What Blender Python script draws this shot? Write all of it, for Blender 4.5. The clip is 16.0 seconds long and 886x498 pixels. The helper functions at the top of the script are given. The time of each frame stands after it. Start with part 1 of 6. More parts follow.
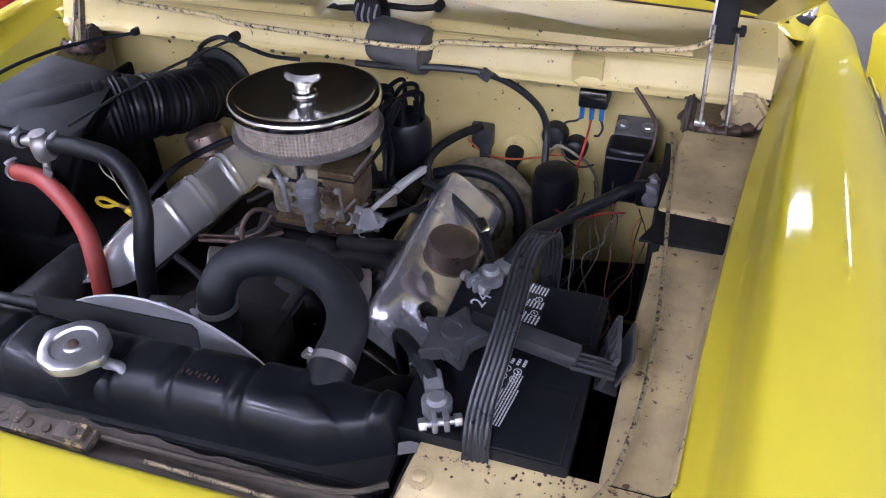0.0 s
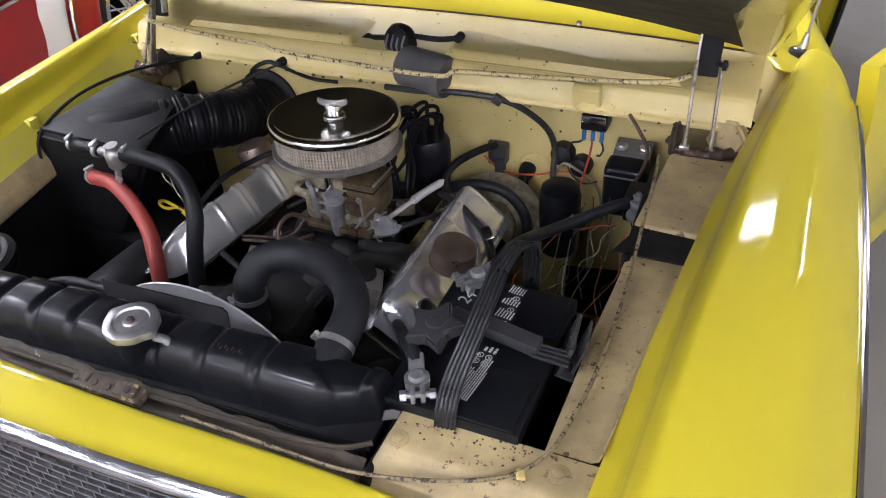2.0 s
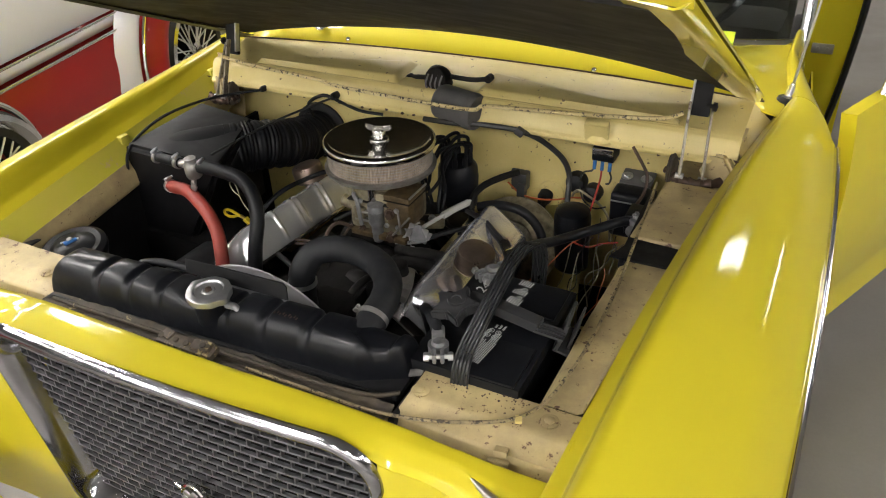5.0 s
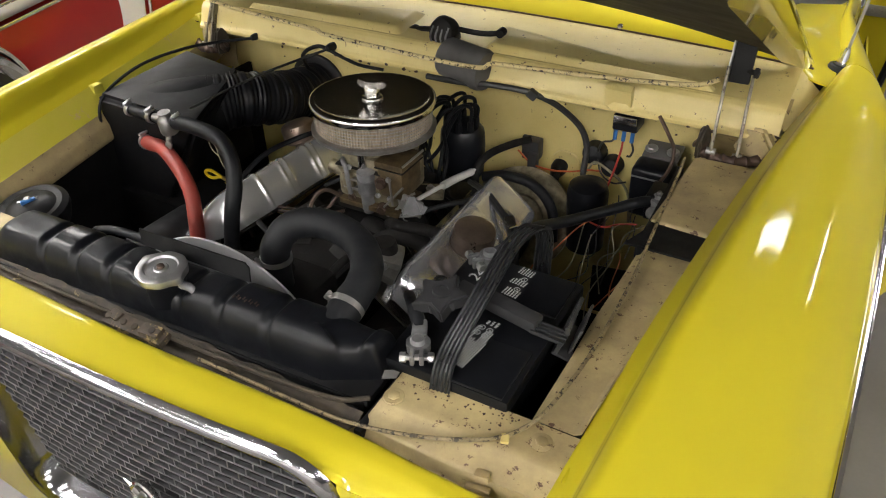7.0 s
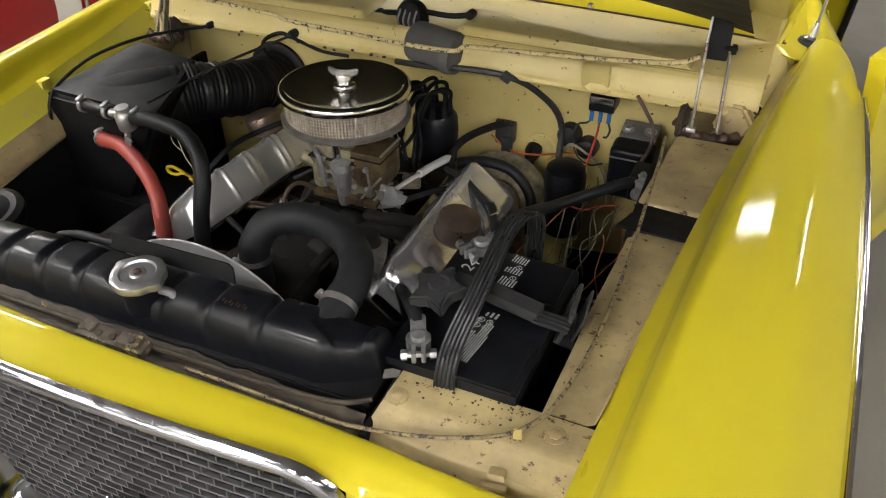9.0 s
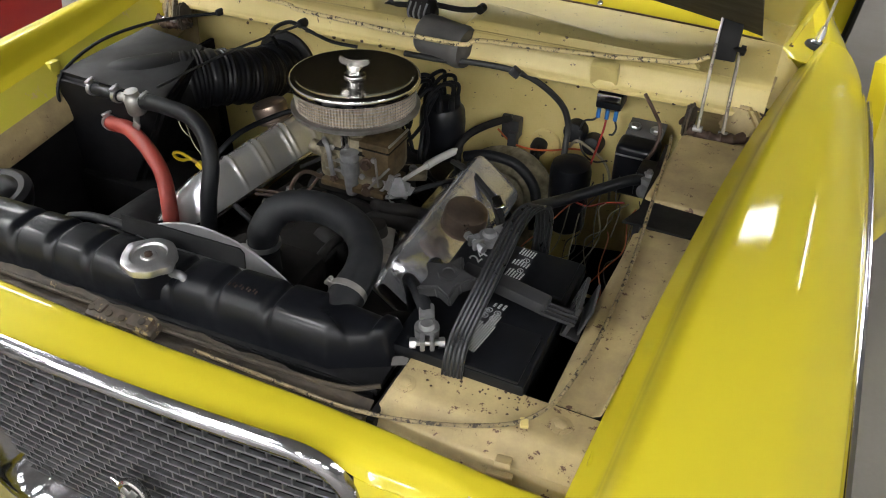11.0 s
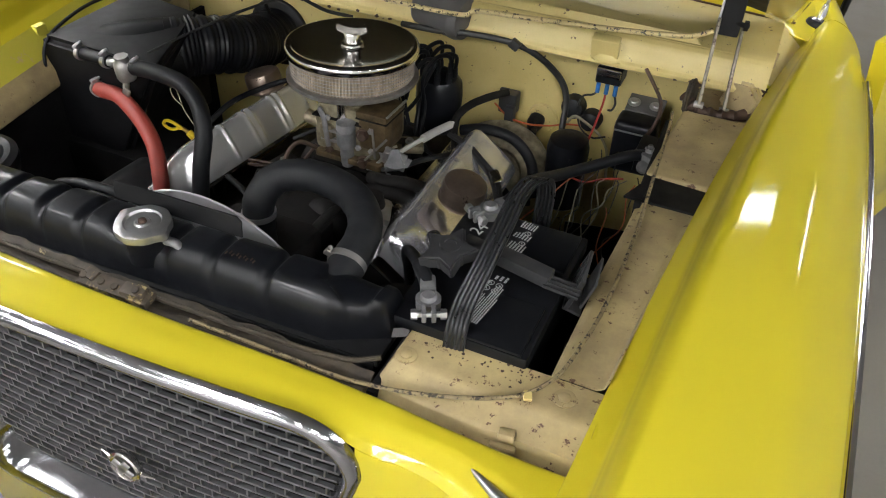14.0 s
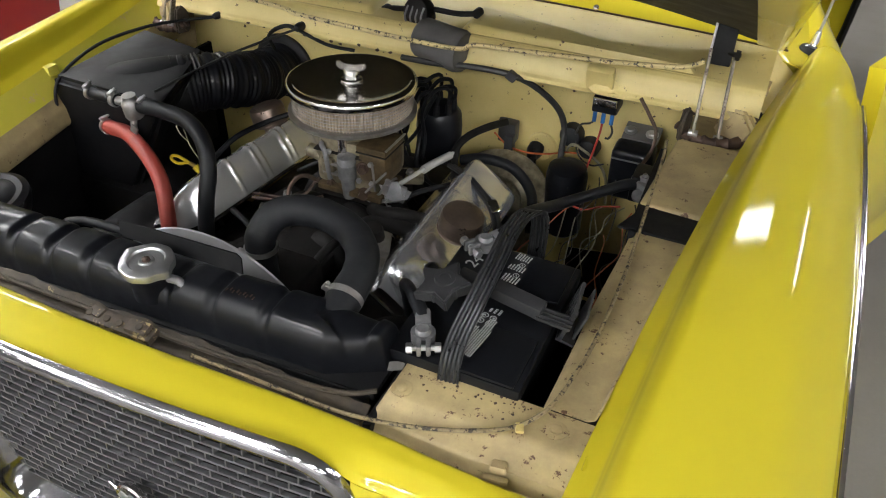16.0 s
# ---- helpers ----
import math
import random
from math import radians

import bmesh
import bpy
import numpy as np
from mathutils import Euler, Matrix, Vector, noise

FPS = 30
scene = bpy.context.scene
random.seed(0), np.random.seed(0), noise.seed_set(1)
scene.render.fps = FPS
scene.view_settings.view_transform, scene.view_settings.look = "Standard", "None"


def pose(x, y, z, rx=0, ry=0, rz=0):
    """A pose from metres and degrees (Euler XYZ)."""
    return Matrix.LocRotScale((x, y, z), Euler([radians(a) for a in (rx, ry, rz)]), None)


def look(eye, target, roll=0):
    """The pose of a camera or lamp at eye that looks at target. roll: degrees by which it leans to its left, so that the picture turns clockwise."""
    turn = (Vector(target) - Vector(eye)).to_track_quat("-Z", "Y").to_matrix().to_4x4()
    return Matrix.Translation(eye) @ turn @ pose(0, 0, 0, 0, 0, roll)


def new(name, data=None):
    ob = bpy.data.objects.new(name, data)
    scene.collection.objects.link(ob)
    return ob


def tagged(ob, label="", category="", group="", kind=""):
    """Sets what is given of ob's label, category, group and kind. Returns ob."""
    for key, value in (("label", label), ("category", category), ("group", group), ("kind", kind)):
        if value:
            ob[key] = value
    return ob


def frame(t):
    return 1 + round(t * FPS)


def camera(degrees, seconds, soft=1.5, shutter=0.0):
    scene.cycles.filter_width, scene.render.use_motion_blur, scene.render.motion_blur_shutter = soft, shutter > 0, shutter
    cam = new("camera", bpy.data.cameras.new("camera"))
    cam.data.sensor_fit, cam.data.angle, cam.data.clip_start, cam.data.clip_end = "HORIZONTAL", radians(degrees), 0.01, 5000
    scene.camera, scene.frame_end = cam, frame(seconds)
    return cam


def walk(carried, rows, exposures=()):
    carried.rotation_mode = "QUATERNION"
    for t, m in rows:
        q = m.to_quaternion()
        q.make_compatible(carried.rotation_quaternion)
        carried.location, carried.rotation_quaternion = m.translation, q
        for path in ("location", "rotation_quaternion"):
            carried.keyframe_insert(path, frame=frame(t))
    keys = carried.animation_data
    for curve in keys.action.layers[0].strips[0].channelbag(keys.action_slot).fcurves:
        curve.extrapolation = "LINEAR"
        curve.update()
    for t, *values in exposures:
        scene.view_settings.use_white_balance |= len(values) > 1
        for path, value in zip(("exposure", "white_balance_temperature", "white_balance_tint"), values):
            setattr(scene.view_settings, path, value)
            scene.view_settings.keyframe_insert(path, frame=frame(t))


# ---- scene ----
cam = camera(60.4, 16.0, soft=1.1)
PATH = [
    (0, (0.586, -0.378, 1.532), (0.06, 1.125, 0.322), -1.5),
    (0.5, (0.584, -0.357, 1.56), (0.06, 1.147, 0.352), -2.2),
    (1, (0.602, -0.405, 1.585), (0.057, 1.094, 0.38), -2.7),
    (1.5, (0.643, -0.457, 1.602), (0.058, 1.03, 0.398), -3.1),
    (2, (0.72, -0.467, 1.626), (0.038, 0.986, 0.433), -3.3),
    (2.5, (0.804, -0.504, 1.655), (0.033, 0.929, 0.492), -3.8),
    (3, (0.81, -0.556, 1.66), (0.013, 0.885, 0.526), -3.6),
    (3.5, (0.813, -0.638, 1.676), (0.022, 0.827, 0.568), -3.3),
    (4, (0.834, -0.681, 1.686), (0.05, 0.807, 0.605), -3.0),
    (4.2, (0.838, -0.69, 1.69), (0.056, 0.805, 0.615), -2.9),
    (6.3, (0.807, -0.549, 1.636), (-0.009, 0.893, 0.515), -1.6),
    (6.5, (0.806, -0.529, 1.63), (-0.008, 0.9, 0.492), -1.5),
    (7, (0.799, -0.501, 1.615), (-0.015, 0.902, 0.445), -1.6),
    (7.5, (0.766, -0.504, 1.61), (-0.018, 0.895, 0.415), -2.1),
    (8, (0.732, -0.502, 1.606), (0.001, 0.921, 0.405), -2.1),
    (8.5, (0.725, -0.5, 1.603), (0.028, 0.938, 0.401), -1.7),
    (8.7, (0.728, -0.499, 1.601), (0.039, 0.944, 0.4), -1.5),
    (11, (0.713, -0.519, 1.6), (0.05, 0.928, 0.389), 0.7),
    (11.5, (0.715, -0.525, 1.604), (0.054, 0.92, 0.39), 0.9),
    (12, (0.715, -0.529, 1.603), (0.058, 0.918, 0.388), 1.2),
    (12.5, (0.713, -0.527, 1.6), (0.062, 0.917, 0.379), 1.5),
    (13, (0.7, -0.527, 1.593), (0.065, 0.917, 0.364), 1.9),
    (13.5, (0.699, -0.527, 1.589), (0.078, 0.915, 0.349), 2.2),
    (14, (0.689, -0.524, 1.578), (0.08, 0.915, 0.33), 2.5),
    (14.5, (0.683, -0.527, 1.579), (0.077, 0.91, 0.327), 2.5),
    (15, (0.685, -0.521, 1.58), (0.074, 0.919, 0.334), 2.2),
    (15.5, (0.691, -0.518, 1.592), (0.062, 0.926, 0.36), 1.7),
    (16, (0.715, -0.518, 1.61), (0.057, 0.931, 0.397), 0.8),
]
EXPOSURES = [(0, 0.02, 5350, 22), (1.5, -0.09, 5650, 18), (2.5, -0.32, 6250, 9), (3.5, -0.42, 6800, 4), (8.7, -0.42, 6800, 4), (11, -0.38, 6450, 3), (16, -0.38, 6450, 3)]
walk(cam, [(t, look(eye, target, roll)) for t, eye, target, roll in PATH], EXPOSURES)

# ---- camera extras, world and light ----
X0 = 0.035                      # the car's centre line

world = bpy.data.worlds.new("hall")
scene.world = world
world.use_nodes = True
world.node_tree.nodes["Background"].inputs[0].default_value = (0.9, 0.95, 1.0, 1)
world.node_tree.nodes["Background"].inputs[1].default_value = 0.02


# ---- materials ----
def nodes_of(name):
    m = bpy.data.materials.new(name)
    m.use_nodes = True
    t = m.node_tree
    return m, t, t.nodes["Principled BSDF"]


def link(t, a, b):
    t.links.new(a, b)


def tex_noise(t, scale, detail=6.0, rough=0.6, coords="Object"):
    c = t.nodes.new("ShaderNodeNewGeometry")
    n = t.nodes.new("ShaderNodeTexNoise")
    n.inputs["Scale"].default_value = scale
    n.inputs["Detail"].default_value = detail
    n.inputs["Roughness"].default_value = rough
    link(t, c.outputs["Position"], n.inputs["Vector"])
    return n.outputs["Fac"]


def ramp(t, fac, stops):
    r = t.nodes.new("ShaderNodeValToRGB")
    e = r.color_ramp.elements
    while len(e) < len(stops):
        e.new(0.5)
    for k, (p, c) in zip(e, stops):
        k.position = p
        k.color = (*c, 1) if len(c) == 3 else c
    link(t, fac, r.inputs["Fac"])
    return r.outputs["Color"]


def mix(t, fac, a, b):
    n = t.nodes.new("ShaderNodeMix")
    n.data_type = "RGBA"
    for sock, v in ((n.inputs["Factor"], fac), (n.inputs["A"], a), (n.inputs["B"], b)):
        if isinstance(v, (int, float)):
            sock.default_value = v
        elif isinstance(v, tuple):
            sock.default_value = (*v, 1)
        else:
            link(t, v, sock)
    return n.outputs["Result"]


def bump(t, p, height, strength, dist):
    b = t.nodes.new("ShaderNodeBump")
    b.inputs["Strength"].default_value = strength
    b.inputs["Distance"].default_value = dist
    link(t, height, b.inputs["Height"])
    link(t, b.outputs["Normal"], p.inputs["Normal"])


def surface(name, col, col2=None, scale=25, rough=0.5, rough2=None, metal=0.0, coat=0.0, grain=300, relief=0.1, relief_m=0.0005, spots=None, spot_scale=60, spot_at=0.66, spec=0.5):
    """A worn surface: two colours blended by a coarse noise, optional spots of a third, fine relief."""
    m, t, p = nodes_of(name)
    base = tex_noise(t, scale)
    c = ramp(t, base, [(0.3, col), (0.72, col2 or col)])
    fine = tex_noise(t, grain, 3.0)
    c = mix(t, 0.12, c, mix(t, fine, tuple(v * 0.35 for v in col), tuple(min(1, v * 1.5) for v in col)))
    if spots:
        s = tex_noise(t, spot_scale, 8.0, 0.75)
        c = mix(t, ramp(t, s, [(spot_at, (0, 0, 0)), (spot_at + 0.025, (1, 1, 1))]), c, spots)
    link(t, c, p.inputs["Base Color"])
    r = ramp(t, tex_noise(t, scale * 2.3), [(0.3, (rough,) * 3), (0.7, ((rough2 or rough),) * 3)])
    link(t, r, p.inputs["Roughness"])
    p.inputs["Metallic"].default_value = metal
    p.inputs["Coat Weight"].default_value = coat
    p.inputs["Coat Roughness"].default_value = 0.06
    p.inputs["Specular IOR Level"].default_value = spec
    if relief:
        bump(t, p, fine, relief, relief_m)
    return m


YELLOW = surface("yellow_paint", (0.58, 0.485, 0.022), (0.62, 0.52, 0.026), 3, 0.5, 0.55, coat=0.9, grain=900, relief=0.02, relief_m=0.0002, spec=0.15)
YELLOW_WORN = surface("overspray_yellow_paint", (0.66, 0.56, 0.10), (0.60, 0.58, 0.03), 6, 0.35, 0.5, coat=0.2, grain=500, relief=0.06, spots=(0.60, 0.47, 0.22), spot_scale=9, spot_at=0.6)
CREAM = surface("cream_paint", (0.59, 0.475, 0.175), (0.69, 0.575, 0.255), 7, 0.34, 0.48, grain=350, relief=0.12, spots=(0.08, 0.04, 0.025), spot_scale=60, spot_at=0.628)
CREAM_DIRTY = surface("dirty_cream_paint", (0.52, 0.415, 0.20), (0.23, 0.175, 0.105), 11, 0.5, 0.62, grain=260, relief=0.2, spots=(0.10, 0.05, 0.03), spot_scale=55, spot_at=0.60)
CREAM_CHIPPED = surface("chipped_cream_paint", (0.62, 0.51, 0.25), (0.5, 0.39, 0.18), 20, 0.45, 0.6, grain=260, relief=0.2, spots=(0.035, 0.022, 0.016), spot_scale=110, spot_at=0.54)
BLACK_GLOSS = surface("black_enamel", (0.0036, 0.0042, 0.0060), (0.0078, 0.0086, 0.0116), 24, 0.28, 0.56, coat=0.12, grain=160, relief=0.28, spots=(0.04, 0.036, 0.032), spot_scale=60, spot_at=0.66, spec=0.25)
BLACK_MATT = surface("dull_black_paint", (0.0026, 0.0028, 0.0038), (0.0062, 0.0064, 0.0078), 14, 0.5, 0.72, grain=200, relief=0.2, spots=(0.05, 0.042, 0.035), spot_scale=50, spot_at=0.69, spec=0.35)
HEATER = surface("heater_black", (0.0022, 0.0022, 0.003), (0.005, 0.005, 0.006), 9, 0.42, 0.6, grain=200, relief=0.15, spec=0.22)
LINING = surface("dusty_bonnet_lining", (0.016, 0.014, 0.013), (0.026, 0.023, 0.021), 7, 0.6, 0.8, grain=200, relief=0.2, spec=0.3)
# near-black for depths: shade of the bay and openings is in this colour
BLACK_VOID = surface("black_parts_and_shade", (0.0018, 0.0018, 0.0022), (0.0045, 0.0042, 0.0046), 12, 0.8, 0.95, grain=150, relief=0.2, spec=0.2)
RUBBER = surface("black_rubber", (0.0042, 0.0048, 0.0064), (0.0085, 0.0094, 0.0118), 20, 0.42, 0.58, grain=400, relief=0.1, spec=0.3)
RUBBER_DUSTY = surface("dusty_black_rubber", (0.0075, 0.0083, 0.0105), (0.015, 0.016, 0.0185), 25, 0.5, 0.68, grain=300, relief=0.15, spec=0.3)
PLASTIC = surface("black_battery_plastic", (0.0038, 0.0044, 0.0062), (0.0072, 0.008, 0.0105), 30, 0.4, 0.5, grain=700, relief=0.25, relief_m=0.0006, spec=0.3)
PLASTIC_GREY = surface("grey_weathered_plastic", (0.022, 0.0225, 0.025), (0.038, 0.038, 0.040), 35, 0.42, 0.55, grain=400, relief=0.12)
STRAP = surface("clear_ribbed_strap_rubber", (0.013, 0.0135, 0.015), (0.026, 0.026, 0.027), 40, 0.24, 0.4, grain=300, relief=0.1)
RED_HOSE = surface("red_rubber", (0.30, 0.036, 0.024), (0.22, 0.040, 0.030), 30, 0.5, 0.62, grain=350, relief=0.15)
CHROME = surface("chrome", (0.80, 0.80, 0.81), (0.72, 0.72, 0.73), 18, 0.06, 0.14, metal=1.0, grain=500, relief=0.03)
CHROME_DULL = surface("dulled_chrome", (0.42, 0.42, 0.44), (0.32, 0.32, 0.34), 14, 0.10, 0.19, metal=1.0, grain=500, relief=0.03)
POLISHED = surface("polished_cover_metal", (0.95, 0.95, 0.98), (0.92, 0.92, 0.95), 9, 0.17, 0.21, metal=0.72, relief=0.02)
COVER = surface("chromed_cover", (0.93, 0.93, 0.98), (0.90, 0.90, 0.95), 14, 0.17, 0.24, metal=0.8, grain=400, relief=0.04)
CHROME_PITTED = surface("pitted_chrome", (0.72, 0.71, 0.70), (0.58, 0.55, 0.52), 24, 0.12, 0.26, metal=1.0, grain=350, relief=0.08, spots=(0.16, 0.11, 0.07), spot_scale=120, spot_at=0.7)
ALLOY = surface("cast_alloy", (0.42, 0.41, 0.40), (0.24, 0.22, 0.20), 30, 0.38, 0.55, metal=0.85, grain=260, relief=0.25)
ZINC = surface("zinc_plated_steel", (0.55, 0.55, 0.56), (0.42, 0.42, 0.43), 40, 0.28, 0.42, metal=0.9, grain=260, relief=0.12)
CARB = surface("stained_carburettor_alloy", (0.36, 0.32, 0.22), (0.06, 0.045, 0.026), 45, 0.36, 0.55, metal=0.45, grain=200, relief=0.3)
IRON = surface("greasy_cast_iron", (0.005, 0.005, 0.0052), (0.016, 0.014, 0.013), 18, 0.5, 0.75, metal=0.1, grain=150, relief=0.4, relief_m=0.001, spec=0.25)
CARB_GOLD = surface("varnished_carburettor_metal", (0.17, 0.12, 0.06), (0.035, 0.026, 0.016), 40, 0.35, 0.55, metal=0.5, grain=220, relief=0.3)
LID = surface("brushed_chrome_lid", (0.78, 0.76, 0.75), (0.72, 0.70, 0.69), 8, 0.11, 0.14, metal=1.0, relief=0.02)
BREATHER = surface("bronzed_breather_steel", (0.34, 0.26, 0.21), (0.22, 0.17, 0.14), 30, 0.26, 0.42, metal=0.85, grain=260, relief=0.12)
MOTOR_GREY = surface("dull_grey_motor_paint", (0.095, 0.092, 0.09), (0.13, 0.125, 0.12), 25, 0.5, 0.6, grain=300, relief=0.15)
GRIME = surface("grimy_brown_channel", (0.070, 0.052, 0.031), (0.012, 0.010, 0.009), 26, 0.6, 0.8, grain=220, relief=0.4, spots=(0.38, 0.30, 0.14), spot_scale=34, spot_at=0.64)
CATCH = surface("flaking_catch_paint", (0.085, 0.064, 0.045), (0.030, 0.024, 0.018), 55, 0.55, 0.7, grain=260, relief=0.4, spots=(0.34, 0.26, 0.12), spot_scale=38, spot_at=0.54)
LINK = surface("worn_link_steel", (0.27, 0.25, 0.20), (0.14, 0.12, 0.09), 30, 0.3, 0.5, metal=0.6, grain=300, relief=0.15, spots=(0.06, 0.04, 0.03), spot_scale=110, spot_at=0.56)
CABLE = surface("flaking_cable_sheath", (0.36, 0.29, 0.15), (0.12, 0.09, 0.06), 40, 0.5, 0.65, grain=260, relief=0.2, spots=(0.03, 0.022, 0.016), spot_scale=120, spot_at=0.53)
RUST = surface("rusty_dark_steel", (0.10, 0.060, 0.042), (0.055, 0.040, 0.035), 26, 0.42, 0.6, metal=0.5, grain=260, relief=0.2)
LEAD = surface("oxidised_lead", (0.30, 0.30, 0.31), (0.17, 0.17, 0.18), 60, 0.45, 0.6, metal=0.6, grain=350, relief=0.3)
BRASS = surface("tarnished_brass", (0.40, 0.27, 0.09), (0.26, 0.17, 0.07), 60, 0.35, 0.5, metal=0.9)
FILTER = surface("filter_gauze", (0.60, 0.53, 0.44), (0.30, 0.25, 0.20), 70, 0.6, 0.75, metal=0.3, grain=500, relief=0.3)
WIRE_BLACK = surface("black_wire", (0.014, 0.014, 0.015), (0.03, 0.03, 0.03), 60, 0.45, 0.55, relief=0)
WIRE_RED = surface("red_wire", (0.45, 0.03, 0.02), (0.3, 0.03, 0.02), 60, 0.45, 0.55, relief=0)
WIRE_ORANGE = surface("orange_wire", (0.55, 0.12, 0.03), (0.4, 0.09, 0.03), 60, 0.45, 0.55, relief=0)
WIRE_WHITE = surface("pale_wire", (0.30, 0.27, 0.19), (0.18, 0.165, 0.11), 60, 0.45, 0.55, relief=0)
BLUE = surface("blue_crimp_plastic", (0.03, 0.16, 0.45), (0.02, 0.12, 0.38), 60, 0.4, 0.5, relief=0)
DIP_YELLOW = surface("yellow_handle_plastic", (0.75, 0.55, 0.02), (0.6, 0.42, 0.02), 40, 0.4, 0.5, relief=0)
PRINT = surface("white_print", (0.62, 0.62, 0.62), (0.5, 0.5, 0.5), 200, 0.6, 0.7, relief=0)
STICKER = surface("fluorescent_sticker", (0.62, 0.80, 0.03), (0.6, 0.78, 0.03), 20, 0.5, 0.5, relief=0)
CONCRETE = surface("polished_concrete", (0.21, 0.195, 0.175), (0.155, 0.142, 0.128), 1.1, 0.34, 0.55, grain=90, relief=0.05, spots=(0.1, 0.09, 0.08), spot_scale=5, spot_at=0.68)
WALL = surface("painted_block_wall", (0.70, 0.69, 0.67), (0.62, 0.61, 0.59), 2.0, 0.7, 0.8, grain=60, relief=0.1)
CEILING = surface("grey_hall_ceiling", (0.30, 0.30, 0.30), (0.24, 0.24, 0.24), 1.0, 0.85, 0.9, grain=40, relief=0.1)
RED_PAINT = surface("dark_red_car_paint", (0.30, 0.010, 0.014), (0.34, 0.013, 0.017), 3, 0.4, 0.45, coat=0.5, relief=0, spec=0.2)
SILVER = surface("silver_white_car_paint", (0.80, 0.80, 0.92), (0.84, 0.84, 0.95), 3, 0.3, 0.35, metal=0.1, coat=0.6, relief=0)
SPOKE = surface("bright_spoke_steel", (0.72, 0.72, 0.72), (0.6, 0.6, 0.6), 20, 0.3, 0.4, metal=0.3, relief=0)
TYRE = surface("tyre_rubber", (0.015, 0.015, 0.015), (0.025, 0.025, 0.025), 20, 0.6, 0.75, relief=0.1)
CARD = surface("dark_interior_trim", (0.03, 0.028, 0.026), (0.05, 0.045, 0.04), 15, 0.6, 0.8)
GREY_TRIM = surface("grey_cowl_trim", (0.20, 0.19, 0.19), (0.26, 0.25, 0.25), 10, 0.4, 0.5, metal=0.3)
BELT = surface("worn_fan_belt", (0.02, 0.02, 0.02), (0.04, 0.036, 0.03), 30, 0.6, 0.7)
BRUSHED = surface("brushed_fan_blade", (0.50, 0.50, 0.52), (0.60, 0.60, 0.62), 12, 0.36, 0.44, metal=0.3, grain=600, relief=0.08)
GRILLE = surface("dull_silver_grille_metal", (0.17, 0.17, 0.18), (0.11, 0.11, 0.115), 30, 0.36, 0.5, metal=0.6, grain=300, relief=0.1)
HORN = surface("horn_black", (0.003, 0.003, 0.004), (0.006, 0.006, 0.007), 30, 0.36, 0.5, spec=0.15)

GLASS, gt, gp = nodes_of("windscreen_glass")
gp.inputs["Base Color"].default_value = (0.75, 0.82, 0.80, 1)
gp.inputs["Roughness"].default_value = 0.02
gp.inputs["Transmission Weight"].default_value = 1.0
gp.inputs["IOR"].default_value = 1.45

LAMP, lt, lp = nodes_of("lamp_diffuser")
lp.inputs["Base Color"].default_value = (0.8, 0.8, 0.8, 1)
lp.inputs["Emission Color"].default_value = (1.0, 0.96, 0.98, 1)
lp.inputs["Emission Strength"].default_value = 80.0


# glow of the wide lamps, three of them unseen fills
WIDE_LAMP_AND_FILL, wt_, wp_ = nodes_of("wide_lamp_and_fill_diffuser")
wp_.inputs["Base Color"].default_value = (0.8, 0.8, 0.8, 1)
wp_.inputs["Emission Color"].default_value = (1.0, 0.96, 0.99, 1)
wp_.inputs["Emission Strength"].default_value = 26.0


# ---- building helpers ----
base_of = {}


def thing(name, at, label, category, group="", kind=""):
    ob = new(name)
    ob.empty_display_size = 0.05
    ob.location = at
    base_of[ob] = Vector(at)
    return tagged(ob, label, category, group, kind)


def part(name, bm, material, parent=None, label="", smooth=40):
    """Links a bmesh, given in world metres, as one mesh object under a thing or a part."""
    me = bpy.data.meshes.new(name)
    bmesh.ops.recalc_face_normals(bm, faces=bm.faces)
    bm.to_mesh(me)
    bm.free()
    co = np.empty(len(me.vertices) * 3, np.float32)
    me.vertices.foreach_get("co", co)
    co = co.reshape(-1, 3)
    mid = Vector(((co.min(0) + co.max(0)) / 2).tolist())
    me.transform(Matrix.Translation(-mid))
    me.materials.append(material)
    me.polygons.foreach_set("use_smooth", [True] * len(me.polygons))
    me.set_sharp_from_angle(angle=radians(smooth))
    ob = new(name, me)
    ob.parent = parent
    ob.location = mid - (base_of[parent] if parent else Vector())
    base_of[ob] = mid
    if label:
        ob["label"] = label
    return ob


def single(name, bm, material, label, category, group="", kind="", smooth=40):
    """A thing that is one mesh."""
    return tagged(part(name, bm, material, None, "", smooth), label, category, group, kind)


def box(bm, c, size, bevel=0.0, rot=(0, 0, 0), seg=2, m=None):
    tmp = bmesh.new()
    bmesh.ops.create_cube(tmp, size=1.0)
    bmesh.ops.scale(tmp, vec=size, verts=tmp.verts)
    if bevel:
        bmesh.ops.bevel(tmp, geom=tmp.edges[:], offset=bevel, segments=seg, affect="EDGES", profile=0.6)
    tmp.transform((m or Matrix()) @ pose(*c, *rot))
    merge(bm, tmp)
    return bm


def merge(bm, tmp):
    me = bpy.data.meshes.new("tmp")
    tmp.to_mesh(me)
    tmp.free()
    bm.from_mesh(me)
    bpy.data.meshes.remove(me)


def axis_matrix(p, d):
    return Matrix.Translation(p) @ Vector(d).to_track_quat("Z", "Y").to_matrix().to_4x4()


